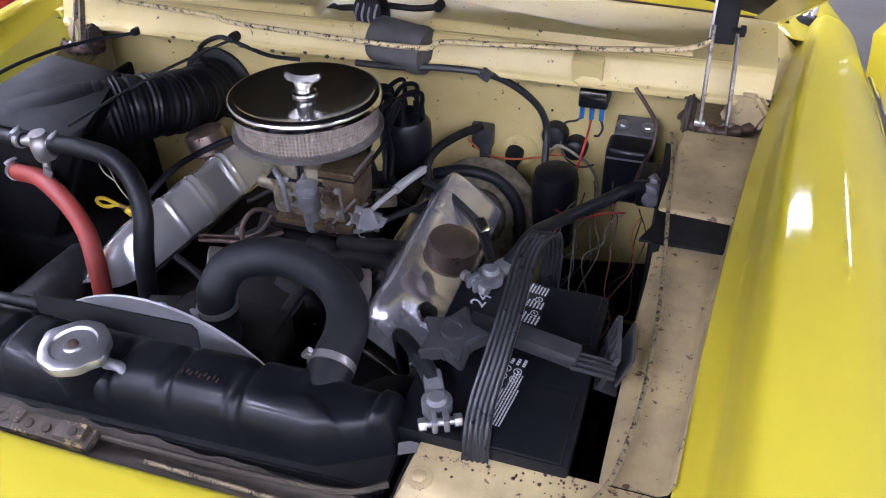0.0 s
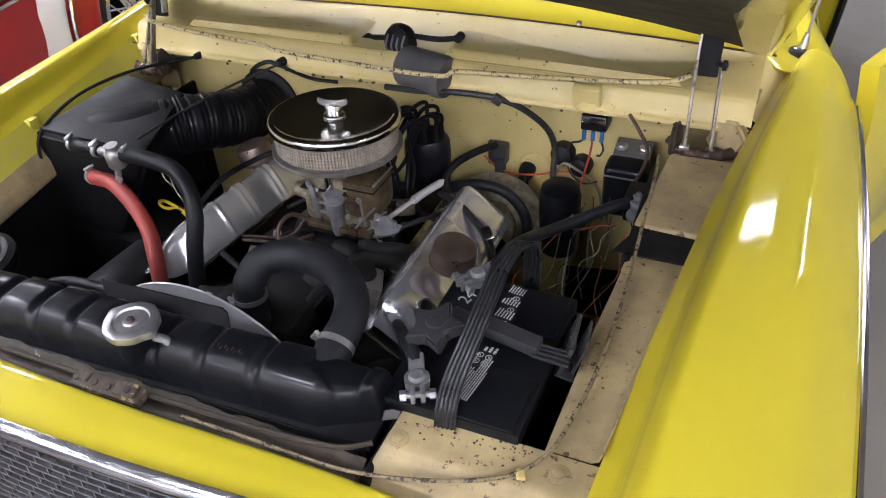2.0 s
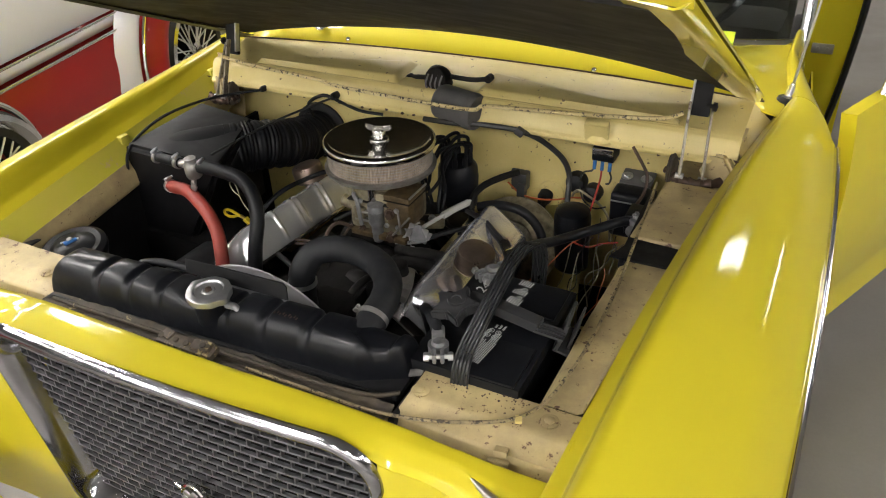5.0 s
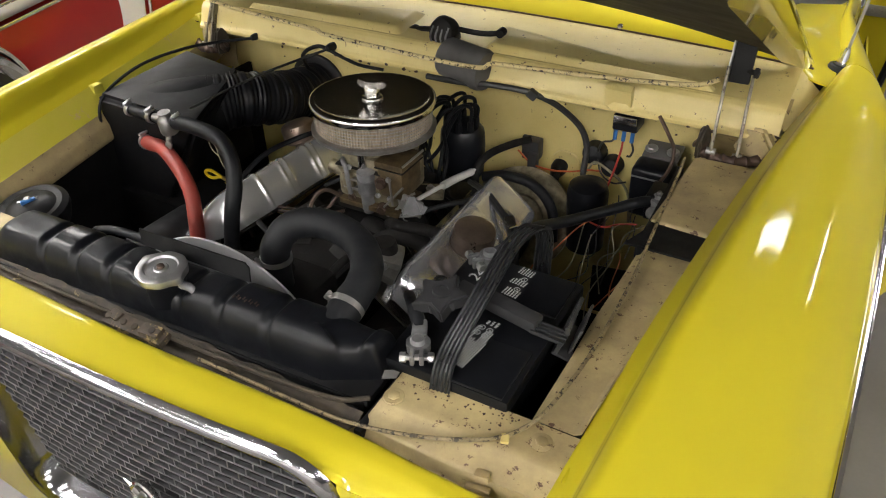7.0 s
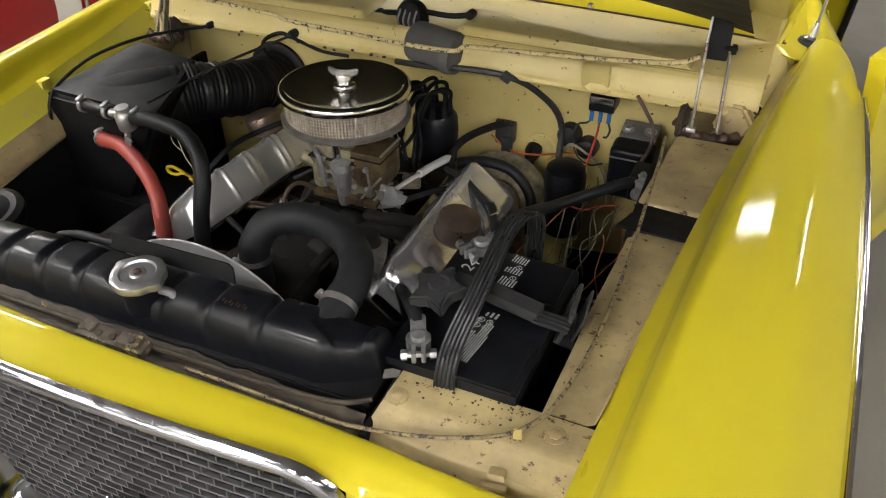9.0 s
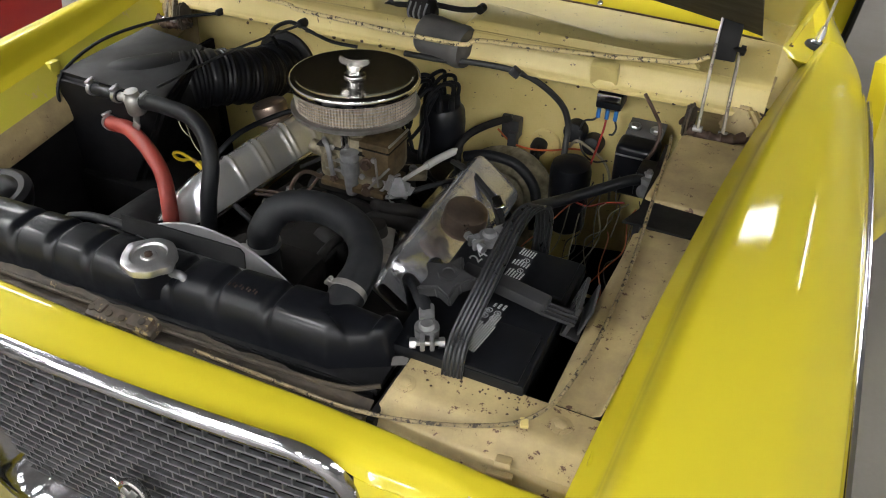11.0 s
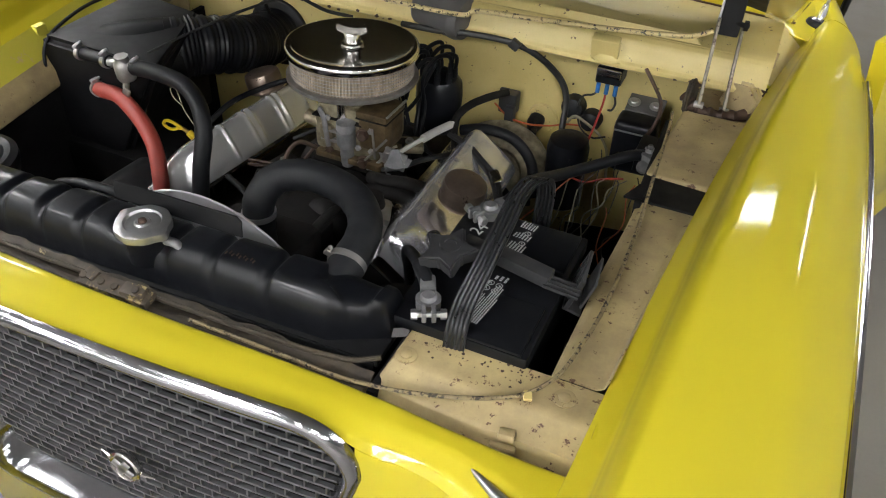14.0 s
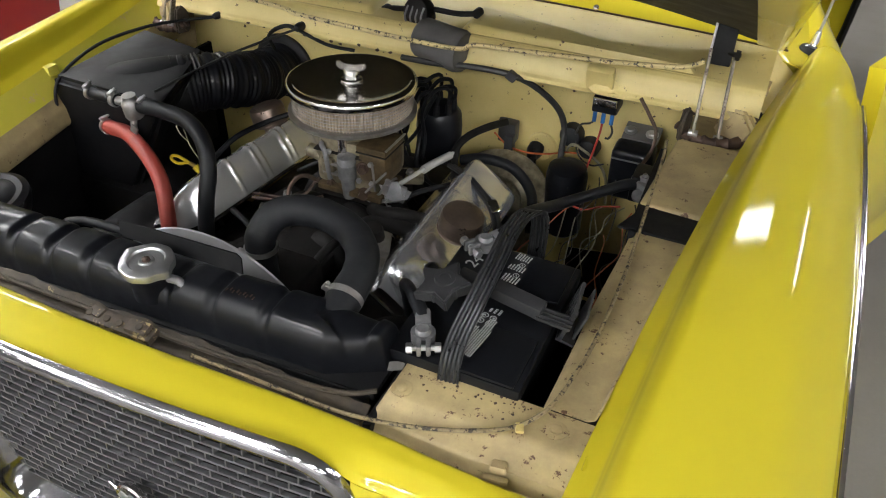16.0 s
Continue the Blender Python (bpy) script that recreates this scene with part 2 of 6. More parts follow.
def lathe(bm, profile, p=(0, 0, 0), d=(0, 0, 1), seg=32, wave=None, caps=True):
    """Turns a profile of (radius, height) about the axis d through p. wave(angle, k): a factor on the radius."""
    m = axis_matrix(p, d)
    rings = []
    for k, (r, z) in enumerate(profile):
        if r <= 1e-6:
            rings.append([bm.verts.new(m @ Vector((0, 0, z)))])
            continue
        ring = []
        for i in range(seg):
            a = 2 * math.pi * i / seg
            q = r * (wave(a, k) if wave else 1)
            ring.append(bm.verts.new(m @ Vector((q * math.cos(a), q * math.sin(a), z))))
        rings.append(ring)
    for a, b in zip(rings, rings[1:]):
        for i in range(seg):
            j = (i + 1) % seg
            if len(a) == 1 and len(b) == 1:
                continue
            if len(a) == 1:
                bm.faces.new((a[0], b[i], b[j]))
            elif len(b) == 1:
                bm.faces.new((a[i], a[j], b[0]))
            else:
                bm.faces.new((a[i], a[j], b[j], b[i]))
    for ring, flip in ((rings[0], True), (rings[-1], False)):
        if caps and len(ring) > 2:
            bm.faces.new(ring[::-1] if flip else ring)
    return bm


def rod(bm, a, b, r, r2=None, seg=16):
    a, b = Vector(a), Vector(b)
    return lathe(bm, [(r, 0), (r2 or r, (b - a).length)], a, b - a, seg)


def spline(pts, per=8):
    pts = [Vector(p) for p in pts]
    ext = [2 * pts[0] - pts[1]] + pts + [2 * pts[-1] - pts[-2]]
    out = []
    for i in range(1, len(ext) - 2):
        p0, p1, p2, p3 = ext[i - 1 : i + 3]
        for k in range(per):
            t = k / per
            out.append(0.5 * (2 * p1 + (p2 - p0) * t + (2 * p0 - 5 * p1 + 4 * p2 - p3) * t * t + (3 * p1 - p0 - 3 * p2 + p3) * t ** 3))
    return out + [pts[-1]]


def tube(bm, pts, r, seg=12, per=8, wave=None, flat=1.0, hollow=False):
    """A hose or wire along a smooth line. wave(k, n): a factor on the radius along its length."""
    line = spline(pts, per) if per > 1 else [Vector(p) for p in pts]
    n = len(line)
    tan = [(line[min(i + 1, n - 1)] - line[max(i - 1, 0)]).normalized() for i in range(n)]
    up = tan[0].orthogonal().normalized()
    rings = []
    for i in range(n):
        up = (up - tan[i] * up.dot(tan[i])).normalized()
        side = tan[i].cross(up)
        q = r * (wave(i, n) if wave else 1)
        rings.append([bm.verts.new(line[i] + q * (math.cos(a) * up + flat * math.sin(a) * side)) for a in (2 * math.pi * k / seg for k in range(seg))])
    for a, b in zip(rings, rings[1:]):
        for i in range(seg):
            j = (i + 1) % seg
            bm.faces.new((a[i], a[j], b[j], b[i]))
    bm.faces.new(rings[0][::-1])
    bm.faces.new(rings[-1])
    return bm


def sheet(bm, f, nu, nv, thick=0.0, keep=None):
    """A curved panel f(u, v) with thickness along its normal."""
    def normal(u, v):
        e = 1e-3
        du = Vector(f(min(u + e, 1), v)) - Vector(f(max(u - e, 0), v))
        dv = Vector(f(u, min(v + e, 1))) - Vector(f(u, max(v - e, 0)))
        return du.cross(dv).normalized()
    tops, lows = {}, {}
    for i in range(nu + 1):
        for j in range(nv + 1):
            u, v = i / nu, j / nv
            p = Vector(f(u, v))
            tops[i, j] = bm.verts.new(p)
            if thick:
                lows[i, j] = bm.verts.new(p - thick * normal(u, v))
    for i in range(nu):
        for j in range(nv):
            if keep and not keep((i + 0.5) / nu, (j + 0.5) / nv):
                continue
            q = ((i, j), (i + 1, j), (i + 1, j + 1), (i, j + 1))
            bm.faces.new([tops[k] for k in q])
            if thick:
                bm.faces.new([lows[k] for k in q][::-1])
    if thick:
        edge = [e for e in bm.edges if len(e.link_faces) == 1]
        bmesh.ops.delete(bm, geom=[v for v in bm.verts if not v.link_faces], context="VERTS")
        low_of = {tops[k]: lows[k] for k in tops if tops[k].is_valid}
        for e in edge:
            a, b = e.verts
            if a in low_of and b in low_of:
                bm.faces.new((a, b, low_of[b], low_of[a]))
    else:
        bmesh.ops.delete(bm, geom=[v for v in bm.verts if not v.link_faces], context="VERTS")
    return bm


def plate(bm, outline, z0, z1, m=None, bevel=0.0):
    """A flat piece from an outline in x and y, between two heights, placed by m."""
    tmp = bmesh.new()
    low = [tmp.verts.new((x, y, z0)) for x, y in outline]
    top = [tmp.verts.new((x, y, z1)) for x, y in outline]
    tmp.faces.new(low[::-1])
    tmp.faces.new(top)
    for i in range(len(low)):
        j = (i + 1) % len(low)
        tmp.faces.new((low[i], low[j], top[j], top[i]))
    if bevel:
        bmesh.ops.recalc_face_normals(tmp, faces=tmp.faces)
        bmesh.ops.bevel(tmp, geom=tmp.edges[:], offset=bevel, segments=2, affect="EDGES")
    if m:
        tmp.transform(m)
    merge(bm, tmp)
    return bm


fits = {}


def curve(xs, ys, x, deg=3):
    """A smooth curve of low degree along a few knots."""
    if (xs, ys) not in fits:
        fits[xs, ys] = [float(k) for k in np.polyfit(xs, ys, deg)]
    s = 0.0
    for k in fits[xs, ys]:
        s = s * x + k
    return s


def lerp(xs, ys, x):
    return float(np.interp(x, xs, ys))


def ease(xs, ys, x):
    """Smooth interpolation through a few knots."""
    k = min(max(int(np.searchsorted(xs, x)) - 1, 0), len(xs) - 2)
    t = min(max((x - xs[k]) / (xs[k + 1] - xs[k]), 0), 1)
    return ys[k] + (ys[k + 1] - ys[k]) * t * t * (3 - 2 * t)


def hexagon(bm, p, d, r, h, washer=0.0):
    """A bolt head with its washer."""
    d = Vector(d).normalized()
    if washer:
        lathe(bm, [(washer, 0), (washer, 0.0015), (washer * 0.9, 0.002)], p, d, 20)
    lathe(bm, [(r, 0), (r, h * 0.8), (r * 0.86, h)], p, d, 6)
    return bm


def clamp(bm, p, d, r, screw=(0, 0, 1)):
    """A hose clamp: a band and its screw housing."""
    d = Vector(d).normalized()
    lathe(bm, [(r, -0.0045), (r + 0.0012, -0.0045), (r + 0.0012, 0.0045), (r, 0.0045)], p, d, 28)
    s = Vector(screw)
    s = (s - d * s.dot(d)).normalized()
    t = d.cross(s)
    box(bm, (0, 0, 0), (0.013, 0.009, 0.007), 0.0015, m=Matrix.Translation(Vector(p) + s * (r + 0.004)) @ Matrix((t, d, s)).transposed().to_4x4())
    c = Vector(p) + s * (r + 0.005)
    rod(bm, c - t * 0.011, c + t * 0.009, 0.0030, seg=8)
    return bm


# ---- the hall ----
bm = bmesh.new()
box(bm, (0, 2, -0.1), (26, 26, 0.2))
single("floor", bm, CONCRETE, "grey-brown polished concrete hall floor", "floor", kind="structure")
for nm, c, s in (("wall_north", (0, 15, 2.2), (26, 0.2, 4.4)), ("wall_south", (0, -11, 2.2), (26, 0.2, 4.4)),
                 ("wall_east", (13, 2, 2.2), (0.2, 25.8, 4.4)), ("wall_west", (-13, 2, 2.2), (0.2, 25.8, 4.4))):
    single(nm, box(bmesh.new(), c, s), WALL, "plain pale painted hall wall", "wall", kind="structure")
single("ceiling", box(bmesh.new(), (0, 2, 4.5), (26, 26, 0.2)), CEILING, "grey hall ceiling with lamp fittings", "ceiling", kind="structure")


def ceiling_light(x, y, w, l, glow=LAMP, turn=0):
    t = thing("ceiling_light", (x, y, 4.4), "unseen white rectangular ceiling lamp, switched on", "lamp", "ceiling lamps of the hall")
    part("frame", box(bmesh.new(), (x, y, 4.36), (w + 0.06, l + 0.06, 0.08), 0.01, (0, 0, turn)), ZINC, t)
    part("diffuser", box(bmesh.new(), (x, y, 4.312), (w, l, 0.012), 0.003, (0, 0, turn)), glow, t, "glowing white diffuser")


# assumed lamps; most are added only to brighten the bay and the far car
LAMPS_AND_FILLS = [(8.5, 11.0, 0.14, 2.4), (-1.6, -2.4, 0.3, 1.2), (-3.6, -2.4, 0.3, 1.2), (-3.6, 0.2, 0.5, 1.3), (-2.9, 2.6, 0.5, 1.3), (-4.8, -1.2, 0.5, 1.3), (-2.6, 5.0, 0.2, 1.2), (-8.0, 3, 0.2, 1.2), (-2.6, 9.5, 0.2, 1.2)]
LAMPS_AND_FILLS += [(x, y, 0.3, 1.2) for x in (-7.4, -5.4) for y in (0.6, 3.6)] + [(x, y, 0.3, 1.2) for x in (5.4, 7.6) for y in (-2.0, 0.8)]
LAMPS_AND_FILLS += [(x, y, 0.4, 1.3) for y in (-5.4, -7.6, -9.8) for x in (-4.8, -2.4, 0.2, 2.8, 5.2)]
for x, y, w, l in LAMPS_AND_FILLS:
    ceiling_light(x, y, w, l)
# the first mirrors in the wing; the added rest brighten covers and far car
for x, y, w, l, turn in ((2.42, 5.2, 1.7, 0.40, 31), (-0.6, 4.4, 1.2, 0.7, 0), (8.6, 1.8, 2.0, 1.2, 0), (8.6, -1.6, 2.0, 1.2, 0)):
    ceiling_light(x, y, w, l, WIDE_LAMP_AND_FILL, turn)


# ---- the yellow car: body ----
car = thing("car", (X0, 1.5, 0), "yellow two-door car with its bonnet open and cream engine bay", "car")

SEAM_Y = (-0.06, 0.12, 0.47, 0.8, 1.06)


def fender_section(y, side=1):
    """Half width from the centre line and height: seam flange, ledge, crown, outer edge, flank."""
    sx = curve(SEAM_Y, (0.597, 0.610, 0.642, 0.685, 0.735), y)
    sz = curve(SEAM_Y, (0.925, 0.948, 0.978, 1.005, 1.030), y)
    tz = curve(SEAM_Y, (0.872, 0.884, 0.904, 0.922, 0.938), y) - (0.040 if side < 0 else 0)
    ox = curve(SEAM_Y, (0.860, 0.866, 0.872, 0.868, 0.855), y)
    ledge = 0.030 - 0.012 * y
    x1, z1 = sx + ledge, sz + 0.004
    w, end = ox - 0.010 - x1, tz + 0.016
    top = max(curve(SEAM_Y, (0.984, 1.000, 1.019, 1.029, 1.040), y), z1 + 0.003)
    crown = []
    for s in (0.02, 0.06, 0.12, 0.22, 0.34, 0.46, 0.58, 0.72, 0.86, 1.0):
        q = (s - 0.12) / 0.88
        z = z1 + (top - z1) * math.sin(math.pi / 2 * s / 0.12) if s < 0.12 else top - (top - end) * q * q
        crown.append((x1 + s * w, z))
    return [(sx, sz - 0.055), (sx, sz - 0.019), (sx + 0.003, sz - 0.016), (x1 - 0.004, z1 - 0.0035)] + crown + [(ox - 0.001, tz), (ox + 0.002, tz - 0.03), (ox - 0.004, 0.75), (ox - 0.03, 0.55), (ox - 0.045, 0.34)]


EDGE = 14                       # the outer edge in a section


def section_point(sec, v):
    k = v * (len(sec) - 1)
    i = min(int(k), len(sec) - 2)
    p0, p1, p2, p3 = (sec[min(max(i + d, 0), len(sec) - 1)] for d in (-1, 0, 1, 2))
    t = k - i
    if i < 3:
        return tuple(p1[n] + (p2[n] - p1[n]) * t for n in (0, 1))
    return tuple(0.5 * (2 * p1[n] + (p2[n] - p0[n]) * t + (2 * p0[n] - 5 * p1[n] + 4 * p2[n] - p3[n]) * t * t + (3 * p1[n] - p0[n] - 3 * p2[n] + p3[n]) * t ** 3) for n in (0, 1))


def fender_point(side, u, v):
    y = -0.15 + 1.21 * u
    x, z = section_point(fender_section(y, side), v)
    return (X0 + side * x, y, z)


def fender(side):
    f = part("fender", sheet(bmesh.new(), lambda u, v: fender_point(side, u, v), 60, 190, 0.002), YELLOW, car, "glossy yellow front wing", smooth=60)
    bm = bmesh.new()      # chrome strip on the outer edge
    tube(bm, [(X0 + side * (fender_section(y)[EDGE][0] + 0.004), y, fender_section(y, side)[EDGE][1]) for y in (-0.14, 0.0, 0.15, 0.35, 0.55, 0.75, 0.95, 1.05)], 0.010, 10, 6, flat=0.5)
    part("trim_strip", bm, CHROME, f, "bright chrome strip")
    return f


right_fender = fender(1)
left_fender = fender(-1)

# front of the wing, closing it towards the headlamp
for side in (1, -1):
    def nose(u, v, side=side):
        sec = [(p[0], p[1]) for p in fender_section(-0.15, side)][2:]
        k = u * (len(sec) - 1)
        i = min(int(k), len(sec) - 2)
        x = sec[i][0] + (sec[i + 1][0] - sec[i][0]) * (k - i)
        z = sec[i][1] + (sec[i + 1][1] - sec[i][1]) * (k - i)
        s = math.sin(v * math.pi / 2)
        return (X0 + side * (x - 0.02 * s * (x - 0.6) / 0.27), -0.153 - 0.05 * math.sin(v * math.pi / 2), z - (1 - math.cos(v * math.pi / 2)) * min(0.10, max(0.0, z - 0.34)))
    part("fender_nose", sheet(bmesh.new(), nose, 30, 8, 0.002), YELLOW, car, smooth=60)


# header over the grille
def bow(x):
    """How far the nose falls back beside its middle."""
    d = x - X0
    return (0.003 + 0.03 * d + 0.09 * d * d) * (1 - ease((0.44, 0.60), (0, 1), abs(d)))


def header_back(x):
    d = abs(x - X0)
    knots = (0, 0.30, 0.38, 0.46, 0.53, 0.598)
    return ease(knots, (-0.043, -0.035, -0.033, -0.034, -0.034, -0.032), d), ease(knots, (0.921, 0.917, 0.912, 0.907, 0.903, 0.901), d)


def header_front(x):
    d = abs(x - X0)
    return ease((0, 0.32, 0.40, 0.598), (0.922, 0.914, 0.888, 0.858), d)


def header(u, v):
    x = X0 - 0.597 + 1.194 * u
    y0, z0 = header_back(x)
    z1 = min(header_front(x), z0 + 0.001)
    y1 = -0.118 + bow(x)
    prof = ((y0 + 0.003, z0 - 0.02), (y0, z0 - 0.003), (y0 - 0.004, z0), (y0 + 0.45 * (y1 - y0), z0 + 0.001 - 0.1 * (z0 - z1)), (y0 + 0.85 * (y1 - y0), z0 - 0.55 * (z0 - z1)), (y1, z1))
    k = v * (len(prof) - 1)
    i = min(int(k), len(prof) - 2)
    t = k - i
    return (x, prof[i][0] + (prof[i + 1][0] - prof[i][0]) * t, prof[i][1] + (prof[i + 1][1] - prof[i][1]) * t)


front_panel = part("front_panel", sheet(bmesh.new(), header, 60, 20, 0.002), YELLOW, car, "glossy yellow panel over the grille", smooth=60)

GR_L, GR_R = X0 - 0.385, X0 + 0.385


def face(side):
    def f(u, v):
        d0 = lerp((0.42, 0.505, 0.84, 1.0), (0.300, 0.300, 0.378, 0.378), 0.89 - 0.47 * v)
        d = d0 + (0.598 - d0) * u
        z1 = min(header_front(X0 + side * d), header_back(X0 + side * d)[1]) + 0.0006
        s = math.sin(min(v * 4, 1) * math.pi / 2)
        return (X0 + side * d, -0.118 - 0.008 * s + bow(X0 + side * d), z1 + (0.42 - z1) * v)
    return f


for side in (1, -1):
    part("grille_side_panel", sheet(bmesh.new(), face(side), 44, 30, 0.002), YELLOW, front_panel, smooth=60)
part("lower_panel", sheet(bmesh.new(), lambda u, v: (GR_L + 0.05 + (GR_R - GR_L - 0.1) * u, -0.1235 + bow(GR_L + 0.05 + (GR_R - GR_L - 0.1) * u), 0.515 - 0.14 * v), 20, 4, 0.003), YELLOW, front_panel)

# chrome spear beside the grille
bm = bmesh.new()
tube(bm, [(0.530, -0.060, 0.899), (0.56, -0.075, 0.897), (0.60, -0.093, 0.893), (0.65, -0.114, 0.886), (0.72, -0.122, 0.878)], 0.0095, 12, 8, wave=lambda k, n: min(1, 0.10 + 1.8 * k / n), flat=1.2)
part("chrome_spear", bm, ZINC, front_panel, "pointed chrome moulding")

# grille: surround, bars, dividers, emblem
# black backing stands in for the dark behind the openings
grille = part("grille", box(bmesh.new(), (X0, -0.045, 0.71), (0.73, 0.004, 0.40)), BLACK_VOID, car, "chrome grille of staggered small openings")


def grille_outline(inset):
    """Rounded outline in x and z, wide at the top, narrowing downwards."""
    top, low = 0.918 - inset, 0.505 + inset
    wt, wl = 0.378 - inset, 0.30 - inset
    r = 0.075 - 0.6 * inset
    right = [(X0 + wt - r + r * math.cos(radians(90 - k * 90 / 16)), top - r + r * math.sin(radians(90 - k * 90 / 16))) for k in range(17)]
    low_r = [(X0 + wl - 0.06 + 0.06 * math.cos(radians(-k * 90 / 8)), low + 0.06 + 0.06 * math.sin(radians(-k * 90 / 8))) for k in range(9)]
    along = [(k + 0.5) / 9 for k in range(9)]
    half = [(X0 + (wt - r) * k, top) for k in along] + right + low_r + [(X0 + (wl - 0.06) * k, low) for k in reversed(along)]
    return half + [(2 * X0 - x, z) for x, z in reversed(half)]


def surround():
    bm = bmesh.new()
    outer, inner = grille_outline(-0.010), grille_outline(0.030)
    n = len(outer)
    prof = [(0.0, -0.120), (0.05, -0.127), (0.18, -0.134), (0.38, -0.136), (0.5, -0.131), (0.62, -0.126), (0.75, -0.105), (1.0, -0.076)]
    rings = []
    for s, y in prof:
        rings.append([bm.verts.new((outer[i][0] + (inner[i][0] - outer[i][0]) * s, y + bow(outer[i][0]), outer[i][1] + (inner[i][1] - outer[i][1]) * s)) for i in range(n)])
    for a, b in zip(rings, rings[1:]):
        for i in range(n):
            j = (i + 1) % n
            bm.faces.new((a[i], a[j], b[j], b[i]))
    return bm


part("surround", surround(), CHROME_DULL, grille, "broad chrome surround", smooth=70)


def grille_width(z):
    t = min(max((0.84 - z) / 0.30, 0), 1)
    w = 0.352 - 0.078 * t
    if z > 0.825:
        w -= 0.058 * (1 - math.sqrt(max(0, 1 - ((z - 0.825) / 0.066) ** 2)))
    return w


PITCH, CELL = 0.0178, 0.0305
bar_rows = [0.884 - PITCH * k for k in range(20)]


def bar_point(z):
    """A flat bar that follows the bow of the nose."""
    w = grille_width(z)
    ring = ((-0.0034, -0.0010), (-0.0028, -0.0018), (0.0034, -0.0018), (0.0034, 0.0018), (-0.0028, 0.0018), (-0.0034, 0.0010), (-0.0034, -0.0010))

    def f(u, v):
        x = X0 + w * (2 * u - 1)
        a, b = ring[min(int(round(v * 6)), 6)]
        return (x, -0.092 + bow(x) + a, z + b)
    return f


for z in bar_rows:
    part("grille_bar", sheet(bmesh.new(), bar_point(z), 24, 6), GRILLE, grille)
div_me = bpy.data.meshes.new("grille_divider")
bm = box(bmesh.new(), (0, 0, 0), (0.0026, 0.007, PITCH - 0.003), rot=(0, 6, 0))
bm.to_mesh(div_me)
bm.free()
div_me.materials.append(GRILLE)
rest, made = bmesh.new(), 0
for k, z in enumerate(bar_rows[:-1]):
    w = grille_width(z)
    n = int(w / CELL) + 1
    for i in range(-n, n + 1):
        x = X0 + (i + (0.5 if k % 2 else 0.0)) * CELL
        if abs(x - X0) > w - 0.003:
            continue
        p = Vector((x, -0.091 + bow(x), z - PITCH / 2))
        if x > X0 - 0.28 and made < 300:
            ob = new("grille_divider", div_me)
            ob.parent, ob.location = grille, p - base_of[grille]
            made += 1
        else:
            box(rest, p, (0.0026, 0.007, PITCH - 0.003))
if rest.verts:
    ob = part("grille_divider", rest, GRILLE, grille)
    ob["kind"] = "stuff"

ec = Vector((0.058, -0.112, 0.676))
emblem = part("emblem", lathe(bmesh.new(), [(0.026, 0), (0.0275, 0.004), (0.0265, 0.009), (0.0235, 0.011), (0.021, 0.009), (0, 0.009)], ec, (0, -1, 0.1), 28), CHROME_PITTED, grille, "round chrome badge")
bm = bmesh.new()
box(bm, ec + Vector((0, -0.0115, 0.002)), (0.036, 0.004, 0.012), 0.0015, (0, 35, 0))
box(bm, ec + Vector((0, -0.0115, 0.002)), (0.012, 0.004, 0.034), 0.0015, (0, 35, 0))
part("emblem_shape", bm, ZINC, emblem)
for a in (-1, 1):
    part("emblem_point", tube(bmesh.new(), [ec + Vector((a * 0.024, -0.004, a * -0.004)), ec + Vector((a * 0.034, -0.003, a * -0.005)), ec + Vector((a * 0.046, -0.001, a * -0.006))], 0.005, 8, 4, wave=lambda k, n: 1 - 0.85 * k / n), CHROME_PITTED, emblem)

# bumper and headlamp
bm = bmesh.new()
sheet(bm, lambda u, v: (X0 - 0.86 + 1.72 * u, -0.235 - 0.035 * math.sin(v * math.pi) + 0.16 * abs(2 * u - 1) ** 3, 0.60 - 0.16 * v + 0.012 * math.sin(v * math.pi)), 40, 14, 0.004)
part("bumper", bm, CHROME, car, "chrome front bumper", smooth=70)
for s in (1, -1):
    hl = part("headlamp", lathe(bmesh.new(), [(0.085, 0), (0.10, 0.012), (0.098, 0.03), (0.086, 0.04), (0.084, 0.03)], (X0 + s * 0.70, -0.12, 0.72), (0, -1, 0), 36), CHROME, car)
    part("lens", lathe(bmesh.new(), [(0.084, 0.0), (0.07, 0.012), (0.04, 0.02), (0, 0.023)], (X0 + s * 0.70, -0.148, 0.72), (0, -1, 0), 32), GLASS, hl)

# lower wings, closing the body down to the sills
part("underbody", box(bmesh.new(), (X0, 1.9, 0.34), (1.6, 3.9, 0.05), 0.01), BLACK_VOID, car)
for s in (1, -1):
    for wy in (0.45, 3.1):
        w = part("wheel", lathe(bmesh.new(), [(0.20, -0.07), (0.30, -0.085), (0.325, -0.06), (0.33, 0), (0.325, 0.06), (0.30, 0.085), (0.20, 0.07)], (X0 + s * 0.70, wy, 0.33), (1, 0, 0), 40), TYRE, car)
        part("rim", lathe(bmesh.new(), [(0.20, 0.02), (0.19, 0.06), (0.10, 0.05), (0.06, 0.075), (0, 0.08)], (X0 + s * 0.70, wy, 0.33), (s, 0, 0), 32), CHROME, w)


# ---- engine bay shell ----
# near-black sheet stands in for the bay's shaded depth
part("bay_floor", box(bmesh.new(), (X0, 0.45, 0.40), (1.36, 0.95, 0.01)), BLACK_VOID, car, "near-black bay floor, depth shade in its colour")

